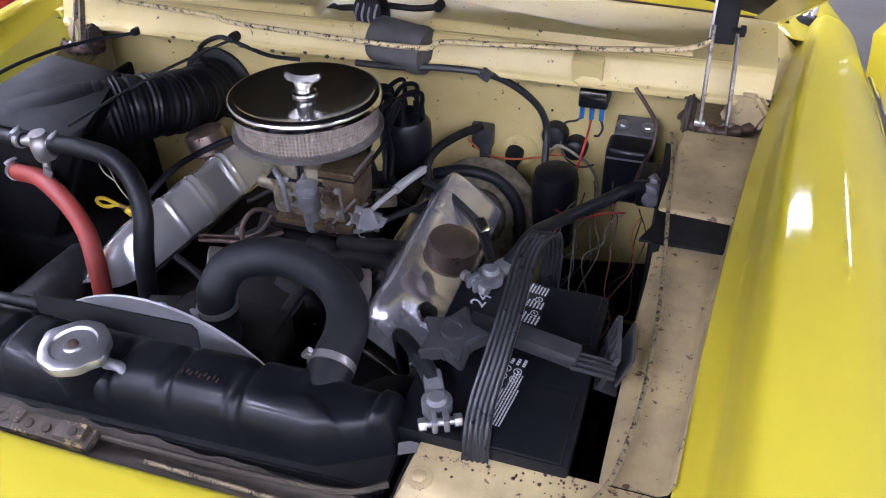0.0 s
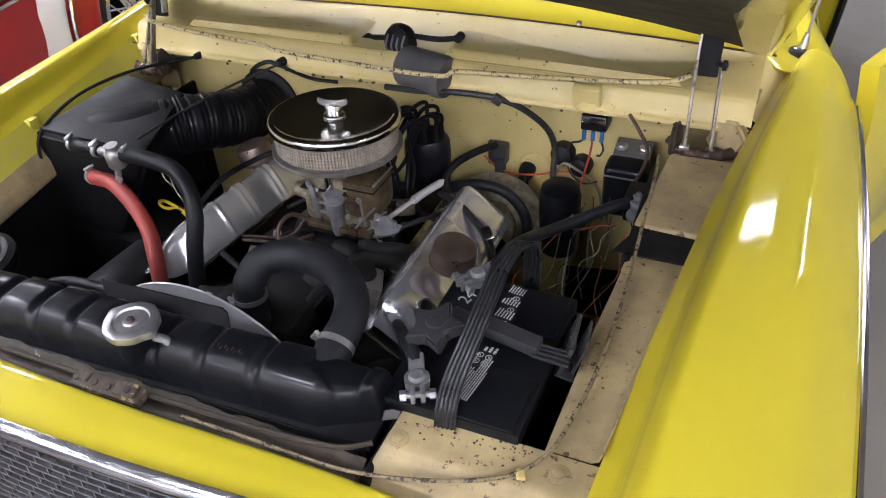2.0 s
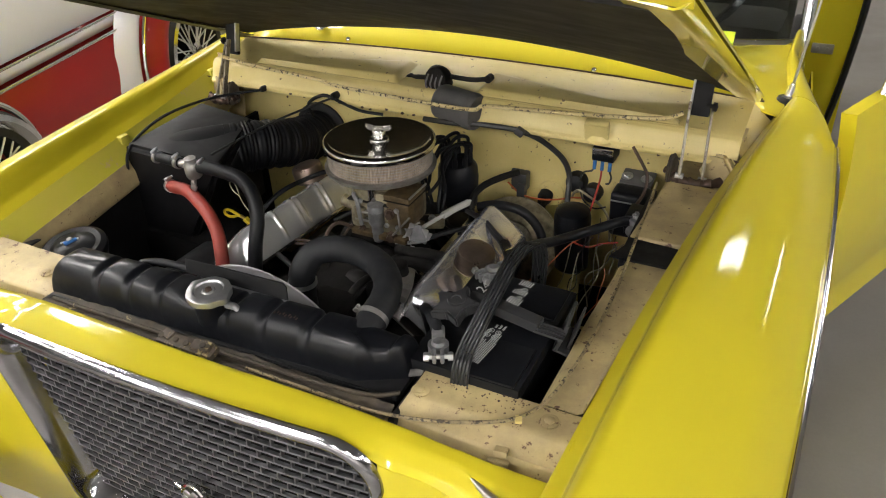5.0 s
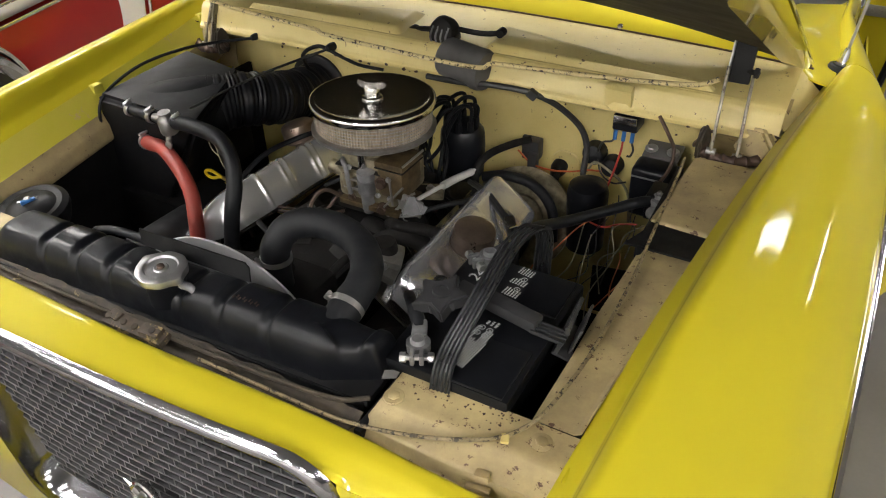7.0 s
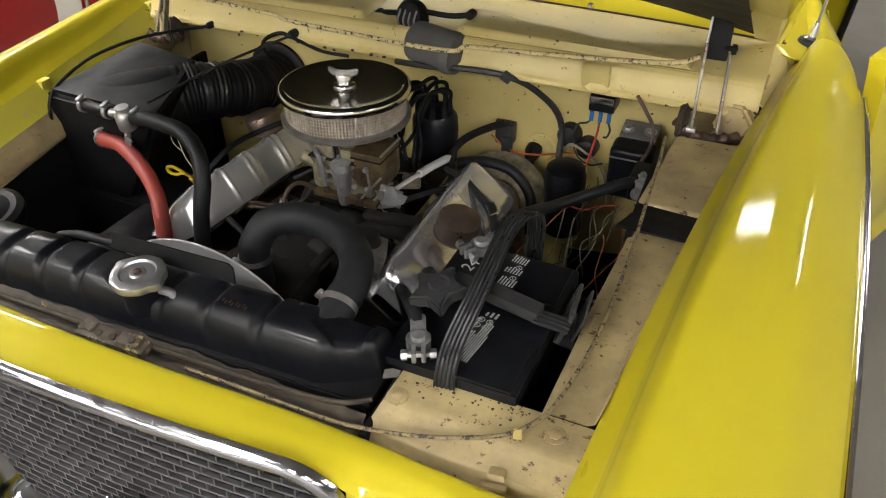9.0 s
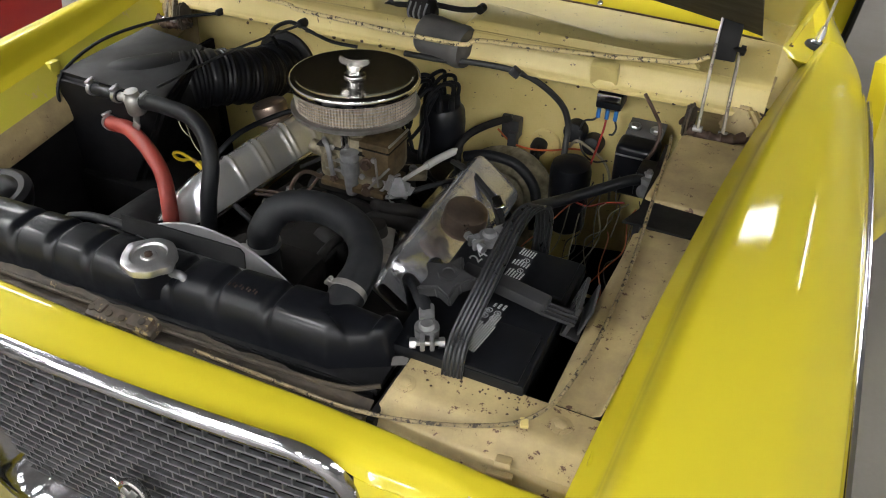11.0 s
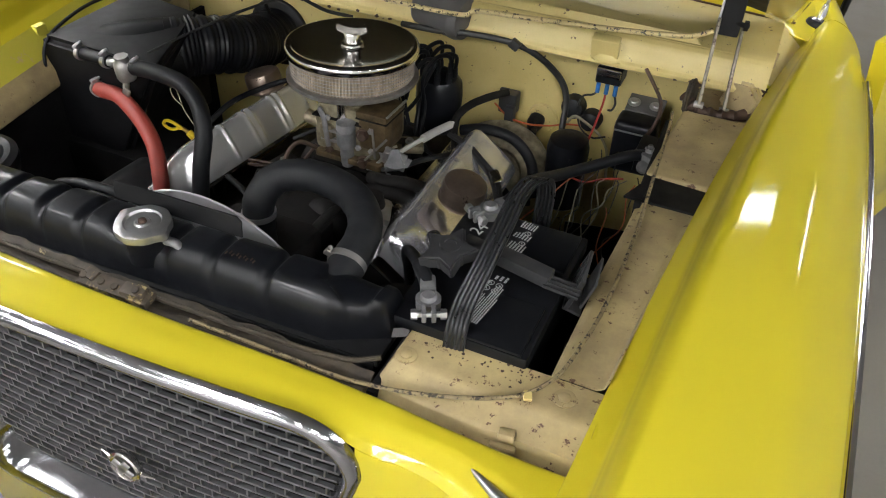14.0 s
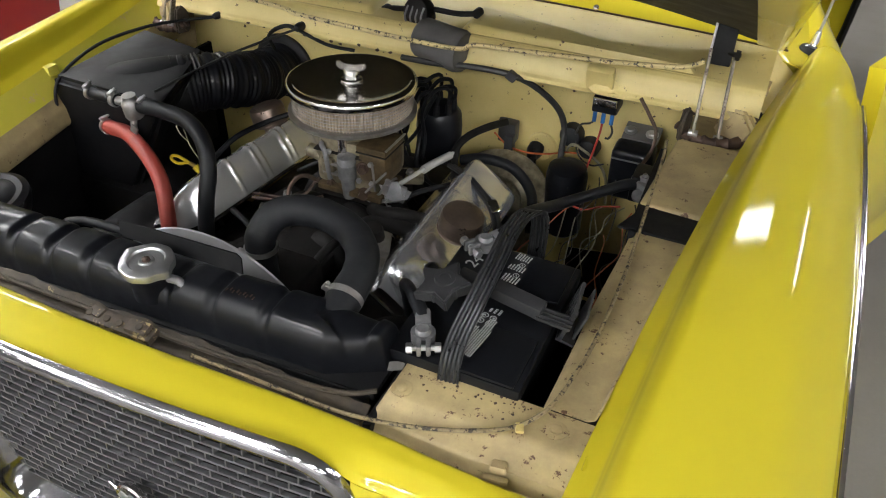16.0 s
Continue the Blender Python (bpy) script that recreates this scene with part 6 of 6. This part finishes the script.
# clutch rod boot and switch bracket
boot = thing("pedal_rod", (0.30, 0.87, 0.7), "black pedal rod with rubber boot through the bulkhead", "rod")
part("boot", lathe(bmesh.new(), [(0.017, -0.005), (0.018, 0.010), (0.014, 0.022), (0.011, 0.03), (0.008, 0.034), (0, 0.034)], (0.299, 0.878, 0.788), (0, -0.9, -0.3), 20), RUBBER, boot)
part("shaft", rod(bmesh.new(), (0.300, 0.860, 0.795), (0.345, 0.72, 0.68), 0.006, seg=12), IRON, boot)
part("rim", lathe(bmesh.new(), [(0.034, -0.004), (0.033, 0.002), (0.030, 0.0035), (0.0265, 0.002), (0, 0.002)], (0.310, 0.8835, 0.792), (0, -1, 0), 28), CREAM, boot)
sw = thing("throttle_bracket", (0.24, 0.86, 0.80), "grey metal throttle bellcrank on the bulkhead", "bracket")
bm = bmesh.new()
box(bm, (0.240, 0.860, 0.826), (0.040, 0.03, 0.046), 0.006)
box(bm, (0.250, 0.842, 0.808), (0.020, 0.02, 0.035), 0.003)
box(bm, (0.232, 0.848, 0.853), (0.020, 0.012, 0.012), 0.003)
part("body", bm, PLASTIC_GREY, sw)
bm = bmesh.new()
tube(bm, [(0.240, 0.845, 0.853), (0.215, 0.81, 0.853), (0.192, 0.765, 0.851), (0.180, 0.735, 0.842), (0.176, 0.715, 0.828)], 0.008, 12, 6)
part("bellcrank_arm", bm, IRON, sw)
bm = bmesh.new()
tube(bm, [(0.177, 0.715, 0.830), (0.168, 0.66, 0.838), (0.158, 0.58, 0.850), (0.152, 0.52, 0.858)], 0.0045, 10, 5)
tube(bm, [(0.175, 0.70, 0.832), (0.166, 0.645, 0.841), (0.161, 0.605, 0.846)], 0.0078, 12, 5)
part("throttle_rod", bm, SPOKE, sw, "pale metal throttle rod")
bm = bmesh.new()
rod(bm, (0.178, 0.715, 0.828), (0.215, 0.63, 0.79), 0.007, seg=12)
tube(bm, [(0.215, 0.63, 0.79), (0.25, 0.57, 0.79), (0.27, 0.5, 0.74)], 0.006, 10, 5)
part("lower_rod", bm, IRON, sw)
bell = thing("bell_housing", (0.22, 0.78, 0.70), "greasy bell housing with dark clutch lever behind the engine", "bell housing")
part("case", lathe(bmesh.new(), [(0.09, -0.1), (0.112, 0.0), (0.112, 0.02), (0.095, 0.032), (0.055, 0.036), (0.05, 0.028), (0, 0.028)], (0.258, 0.775, 0.700), (0.1, -0.8, 0.45), 40), CARB, bell)
bm = bmesh.new()
tube(bm, [(0.185, 0.735, 0.805), (0.235, 0.74, 0.818), (0.295, 0.745, 0.808), (0.338, 0.74, 0.765), (0.350, 0.725, 0.70)], 0.011, 12, 6)
part("band", bm, RUBBER, bell)

# distributor with leads
dist = thing("distributor", (0.115, 0.79, 0.75), "black distributor cap with thick ignition leads", "distributor")
part("cap", lathe(bmesh.new(), [(0.045, -0.07), (0.048, 0.0), (0.046, 0.03), (0.036, 0.045), (0.015, 0.05), (0, 0.05)], (0.120, 0.765, 0.855), (0.05, -0.1, 1), 32), BLACK_GLOSS, dist)
random.seed(11)
for k in range(8):
    a = 2 * math.pi * k / 8 + 0.3
    px, py = 0.120 + 0.032 * math.cos(a), 0.76 + 0.030 * math.sin(a)
    bm = bmesh.new()
    rod(bm, (px, py, 0.885), (px, py, 0.918), 0.0075, 0.006, 10)
    low = 0.80 - 0.012 * (k // 2)
    pts = [(px, py, 0.91), (px + 0.003, py - 0.004, 0.945 + 0.006 * (k % 3)), (px - 0.016, py - 0.03, 0.952 + 0.004 * (k % 2)), (px - 0.034, py - 0.05, 0.915)]
    if k % 2:
        pts += [(px - 0.030, 0.70, 0.85), (0.125, 0.655, low + 0.005), (0.20, 0.63, low - 0.01), (0.29, 0.60, 0.775)]
    else:
        pts += [(px - 0.055, 0.70, 0.86), (0.05, 0.68, 0.82), (-0.06, 0.64, 0.80), (-0.13, 0.6, 0.77)]
    tube(bm, pts, 0.0042, 8, 6)
    part("ignition_lead", bm, RUBBER, dist)

# ---- cables and wires ----
def cable(name, pts, r, mat, label, group="", per=8, seg=8):
    return single(name, tube(bmesh.new(), pts, r, seg, per), mat, label, "cable", group)


cable("wiring_loom", [(0.02, 0.795, 0.974), (0.10, 0.79, 0.978), (0.18, 0.79, 0.986), (0.258, 0.795, 0.983), (0.305, 0.82, 0.955), (0.345, 0.85, 0.905), (0.362, 0.855, 0.86), (0.365, 0.84, 0.82), (0.37, 0.82, 0.76), (0.385, 0.80, 0.70)], 0.0065, WIRE_BLACK, "black taped wiring loom along the bulkhead")
single("cable_clip", box(bmesh.new(), (0.262, 0.792, 0.982), (0.020, 0.014, 0.018), 0.003, (0, 30, 0)), PLASTIC_GREY, "grey clip holding the wiring loom", "clip")
cable("bonnet_cable", [(0.512, 0.800, 0.986), (0.535, 0.782, 0.966), (0.555, 0.762, 0.945), (0.556, 0.745, 0.915), (0.545, 0.72, 0.89), (0.535, 0.69, 0.86)], 0.0034, RUST, "stiff dark cable from the ledge")
cable("bonnet_release_cable", [(0.580, 0.74, 0.945), (0.588, 0.66, 0.952), (0.594, 0.545, 0.944), (0.602, 0.40, 0.934), (0.604, 0.29, 0.931), (0.602, 0.197, 0.929), (0.595, 0.135, 0.926), (0.584, 0.080, 0.923), (0.560, 0.041, 0.920), (0.525, 0.018, 0.918), (0.478, 0.001, 0.914), (0.428, -0.012, 0.911), (0.389, -0.018, 0.909), (0.347, -0.022, 0.908), (0.25, -0.022, 0.908), (0.14, -0.024, 0.910)], 0.0027, CABLE, "flaking wound bonnet release cable")
single("cable_clip", box(bmesh.new(), (0.562, 0.038, 0.920), (0.010, 0.014, 0.005), 0.002, (0, 0, 20)), CREAM, "cream painted clip over the release cable", "clip")
cable("red_wire", [(0.443, 0.826, 0.908), (0.440, 0.83, 0.88), (0.434, 0.82, 0.84), (0.428, 0.80, 0.80), (0.43, 0.77, 0.76)], 0.0022, WIRE_RED, "thin red wire from the relay")
cable("black_wire", [(0.426, 0.826, 0.908), (0.415, 0.84, 0.893), (0.395, 0.85, 0.88), (0.385, 0.855, 0.85)], 0.0022, WIRE_BLACK, "thin black wire from the relay")
cable("black_wire", [(0.460, 0.826, 0.908), (0.464, 0.83, 0.89), (0.458, 0.84, 0.87), (0.45, 0.845, 0.865)], 0.0022, WIRE_BLACK, "thin black wire from the relay")
cable("orange_wire", [(0.215, 0.84, 0.825), (0.25, 0.835, 0.803), (0.29, 0.84, 0.795), (0.335, 0.845, 0.80), (0.37, 0.85, 0.81), (0.40, 0.85, 0.815)], 0.002, WIRE_ORANGE, "thin orange wire along the bulkhead")
cable("red_wire", [(0.365, 0.78, 0.80), (0.40, 0.75, 0.765), (0.45, 0.72, 0.77), (0.49, 0.70, 0.80), (0.53, 0.67, 0.83)], 0.0018, WIRE_RED, "thin red wire past the coil")
random.seed(21)
for k in range(14):
    x0, y0 = random.uniform(0.44, 0.56), random.uniform(0.60, 0.76)
    z0 = random.uniform(0.78, 0.86)
    pts = [(x0, y0, z0)]
    for j in range(4):
        x0 += random.uniform(-0.035, 0.02)
        y0 -= random.uniform(0.01, 0.05)
        z0 -= random.uniform(0.005, 0.06)
        pts.append((x0, y0, z0))
    mat, lab = random.choice(((WIRE_BLACK, "thin black wire"),) * 7 + ((WIRE_ORANGE, "thin orange wire"),) * 2 + ((WIRE_WHITE, "thin pale wire"),) * 3)
    cable("loose_wire", pts, 0.0012, mat, lab + " in the tangle by the solenoid", "tangled wires", 6, 6)
cable("heater_control_cable", [(-0.229, 0.790, 0.993), (-0.26, 0.74, 0.985), (-0.30, 0.66, 0.975), (-0.33, 0.57, 0.965), (-0.345, 0.47, 0.96)], 0.0028, WIRE_BLACK, "thin grey control cable to the heater tap")
cable("washer_pipe", [(-0.229, 0.790, 0.990), (-0.255, 0.79, 0.995), (-0.29, 0.79, 0.98), (-0.315, 0.80, 0.955), (-0.32, 0.82, 0.92)], 0.0045, RUBBER, "black rubber washer pipe")
cable("washer_pipe", [(-0.225, 0.790, 0.990), (-0.20, 0.80, 0.975), (-0.17, 0.82, 0.955), (-0.12, 0.84, 0.945)], 0.004, RUBBER, "black rubber washer pipe")
cable("control_cable", [(-0.450, 0.790, 0.982), (-0.49, 0.74, 0.985), (-0.53, 0.66, 0.99), (-0.56, 0.56, 0.985), (-0.565, 0.47, 0.966), (-0.56, 0.424, 0.94), (-0.565, 0.415, 0.88), (-0.57, 0.41, 0.85)], 0.0035, RUBBER, "thin black cable over the heater box")

for dx in (0.0, 0.010):
    cable("plug_lead", [(0.19 + dx, 0.66, 0.835), (0.235 + dx, 0.635, 0.836), (0.275 + dx, 0.605, 0.830), (0.308 + dx, 0.585, 0.815), (0.335 + dx, 0.550, 0.79), (0.36 + dx, 0.50, 0.745)], 0.0048, WIRE_BLACK, "black ignition lead over the valve cover", "ignition leads")
single("lead_clip", box(bmesh.new(), (0.317, 0.584, 0.820), (0.026, 0.018, 0.010), 0.003, (0, 35, -40)), CHROME, "bright metal clip round two ignition leads", "clip")
cable("curled_wire", [(-0.262, 0.445, 0.885), (-0.285, 0.452, 0.892), (-0.292, 0.455, 0.907), (-0.278, 0.452, 0.914), (-0.268, 0.448, 0.903), (-0.254, 0.44, 0.880), (-0.225, 0.425, 0.868), (-0.20, 0.41, 0.862)], 0.0012, WIRE_WHITE, "thin curled pale wire by the heater hose")
cable("vacuum_hose", [(-0.02, 0.72, 0.850), (-0.10, 0.705, 0.862), (-0.175, 0.675, 0.858), (-0.225, 0.62, 0.846), (-0.255, 0.56, 0.832), (-0.285, 0.50, 0.79)], 0.0058, RUBBER, "black hose over the far valve cover")
cable("brake_pipe", [(0.365, 0.862, 0.80), (0.385, 0.845, 0.835), (0.415, 0.84, 0.828), (0.445, 0.85, 0.80), (0.462, 0.855, 0.765), (0.470, 0.85, 0.71)], 0.0030, WIRE_WHITE, "pale metal pipe on the bulkhead")
cable("black_wire", [(0.385, 0.855, 0.85), (0.40, 0.845, 0.815), (0.428, 0.84, 0.800), (0.455, 0.845, 0.806)], 0.0020, WIRE_BLACK, "thin black wire between the grommets")
single("tank_tab", plate(bmesh.new(), [(-0.016, -0.012), (0.016, -0.010), (0.020, 0.006), (0.004, 0.012), (-0.014, 0.010)], -0.001, 0.001, Matrix.Translation((0.388, 0.064, 0.9190)) @ pose(0, 0, 0, 8, -6, 20) @ Matrix.Scale(0.6, 4)), MOTOR_GREY, "bent grey steel tab beside the radiator", "bracket")
random.seed(77)
for k in range(34):
    x = random.uniform(0.42, 0.575)
    y = 0.078 - abs(random.gauss(0, 0.016))
    r = random.uniform(0.0007, 0.0020)
    pts = [(r * random.uniform(0.5, 1.4) * math.cos(6.283 * i / 6), r * random.uniform(0.5, 1.4) * math.sin(6.283 * i / 6)) for i in range(6)]
    part("rust_chip", plate(bmesh.new(), pts, 0.0, 0.0006, Matrix.Translation((x, y, 0.9146 + 0.0186 * max(0.0, y - 0.028)))), RUST, support)
# bolts on the front plates
for p, n in (((0.410, 0.038, 0.914), (0, 0, 1)), ((0.600, 0.057, 0.914), (0, 0, 1)), ((-0.363, 0.030, 0.914), (0, 0, 1)), ((-0.545, 0.05, 0.914), (0, 0, 1))):
    single("bolt", hexagon(bmesh.new(), p, n, 0.0080, 0.004, 0.0135), CREAM_DIRTY, "cream painted hexagon bolt with washer", "bolt", "bolts of the front plate")
bm = bmesh.new()
box(bm, (0.556, -0.008, 0.900), (0.019, 0.015, 0.010), 0.003, (-14, 0, 8))
box(bm, (0.556, -0.020, 0.893), (0.030, 0.010, 0.004), 0.0015, (-20, 0, 8))
single("caged_nut", bm, CREAM_DIRTY, "cream painted square caged nut on the front plate", "nut")
lt_ = thing("bonnet_catch", (0.020, -0.015, 0.905), "chipped cream bonnet catch with grimy bolts on the front plate", "catch")
bm = bmesh.new()
box(bm, (0.020, -0.020, 0.910), (0.112, 0.024, 0.012), 0.003, (12, 0, 1))
box(bm, (0.052, -0.020, 0.917), (0.034, 0.020, 0.014), 0.004, (10, 0, 4))
box(bm, (-0.022, -0.017, 0.915), (0.022, 0.016, 0.010), 0.003, (14, 0, -8))
part("body", bm, CATCH, lt_)
for x in (-0.030, 0.000, 0.022, 0.058):
    part("catch_bolt", hexagon(bmesh.new(), (x, -0.023, 0.917 if x < 0.05 else 0.925), (0.1, -0.3, 1), 0.0035, 0.0015, 0.005), GRIME, lt_)
single("rubber_seal", tube(bmesh.new(), [(-0.30, -0.014, 0.904), (-0.1, -0.011, 0.906), (0.1, -0.008, 0.907), (0.25, -0.004, 0.908), (0.345, 0.004, 0.910), (0.385, 0.022, 0.914)], 0.0034, 8, 8), GRIME, "frayed chipped sealing strip before the radiator", "seal")

# ---- the red and silver car beyond ----
OM = Matrix.Translation((-2.0, 1.08, 0)) @ pose(0, 0, 0, 0, 0, 15.3)
other = thing("car", tuple(OM @ Vector((-0.8, 0.6, 0))), "dark red and silver vintage car with wire wheels", "car")


def far(bm):
    bm.transform(OM)
    return bm


def flank(z0, z1, bulge, y0, y1, hole=None):
    def f(u, v):
        return (bulge * math.sin(math.pi * v) - 0.03 * (1 - v), y0 + (y1 - y0) * u, z0 + (z1 - z0) * v)
    keep = None
    if hole:
        yc, zc, r = hole
        keep = lambda u, v: math.hypot(y0 + (y1 - y0) * u - yc, z0 + (z1 - z0) * v - zc) > r
    return far(sheet(bmesh.new(), f, 70, 20, 0.01, keep))


part("lower_side", flank(0.22, 0.665, 0.04, -2.2, 0.80, (-0.28, 0.34, 0.36)), RED_PAINT, other, "dark red lower flank", smooth=60)
part("upper_side", flank(0.74, 0.99, 0.03, -2.2, 0.86), SILVER, other, "silver upper flank", smooth=60)
part("side_band", flank(0.672, 0.735, 0.015, -2.2, 0.82), SILVER, other, "broad bright silver side moulding", smooth=60)
for z, r in ((0.668, 0.012), (0.742, 0.009)):
    part("moulding", far(tube(bmesh.new(), [(0.02, -2.2, z), (0.02, -0.6, z), (0.02, 0.80, z)], r, 10, 4, flat=0.6)), CHROME, other)
part("deck", far(sheet(bmesh.new(), lambda u, v: (0.005 - 1.5 * v, -2.2 + 3.1 * u, 0.99 + 0.10 * math.sin(math.pi * v)), 12, 16, 0.01)), SILVER, other, "silver bonnet top", smooth=60)
part("body_core", far(box(bmesh.new(), (-0.95, 0.4, 0.57), (1.5, 5.0, 0.72), 0.22, seg=5)), RED_PAINT, other, "dark red body beyond")
part("arch_lip", far(tube(bmesh.new(), [(0.022, -0.28 + 0.362 * math.cos(a), 0.34 + 0.362 * math.sin(a)) for a in (math.pi * k / 16 for k in range(17))], 0.012, 8, 3)), CHROME, other, "bright wheel arch lip")


def arch(yc, zc, r0, r1, w):
    """A flared wing round a wheel."""
    def f(u, v):
        a = math.pi * (-0.08 + 1.16 * u)
        r = r0 + (r1 - r0) * v
        return (0.02 + w * math.sin(math.pi * min(1, 0.15 + 0.85 * v)), yc - r * math.cos(a), zc + r * math.sin(a))
    return f


part("wing", far(sheet(bmesh.new(), arch(1.40, 0.36, 0.345, 0.56, 0.10), 40, 12, 0.01)), RED_PAINT, other, "dark red flared wing", smooth=60)
part("wing_flash", far(sheet(bmesh.new(), arch(1.40, 0.36, 0.565, 0.72, 0.06), 40, 8, 0.01)), SILVER, other, "silver flash along the wing", smooth=60)
part("wing_edge", far(tube(bmesh.new(), [(0.075, 1.40 - 0.562 * math.cos(a), 0.36 + 0.562 * math.sin(a)) for a in (math.pi * k / 16 for k in range(17))], 0.008, 8, 3)), CHROME, other)
part("rear_side", far(box(bmesh.new(), (-0.12, 2.7, 0.62), (0.2, 1.5, 0.75), 0.08)), RED_PAINT, other)
part("handle", far(box(bmesh.new(), (0.03, 0.66, 0.90), (0.03, 0.12, 0.03), 0.008)), CHROME, other)
for yc in (1.40, -0.28):
    p = (0.0, yc, 0.34)
    w = part("wheel", far(lathe(bmesh.new(), [(0.24, -0.06), (0.30, -0.08), (0.335, -0.05), (0.34, 0), (0.335, 0.05), (0.30, 0.08), (0.24, 0.06), (0.235, 0.0), (0.24, -0.06)], p, (1, 0, 0), 48, caps=False)), TYRE, other)
    part("rim", far(lathe(bmesh.new(), [(0.245, 0.0), (0.25, 0.05), (0.295, 0.095), (0.318, 0.088), (0.27, 0.04), (0.245, 0.0)], p, (1, 0, 0), 48, caps=False)), CHROME, w, "polished wire wheel rim")
    part("hub", far(lathe(bmesh.new(), [(0.05, 0.0), (0.05, 0.06), (0.035, 0.10), (0.02, 0.12), (0, 0.125)], p, (1, 0, 0), 32)), CHROME, w)
    for k in range(36):
        q = 2 * math.pi * k / 36
        e = q + (0.5 if k % 2 else -0.5)
        part("spoke", far(rod(bmesh.new(), (0.055 if k % 3 else 0.02, yc + 0.048 * math.cos(e), 0.34 + 0.048 * math.sin(e)), (0.05, yc + 0.252 * math.cos(q), 0.34 + 0.252 * math.sin(q)), 0.0042, seg=6)), SPOKE, w)
    # black disc stands in for the dark hollow behind the spokes
    part("wheel_well", far(lathe(bmesh.new(), [(0.20, 0.0), (0.0, 0.0)], (-0.03, yc, 0.34), (1, 0, 0), 32)), BLACK_VOID, w)
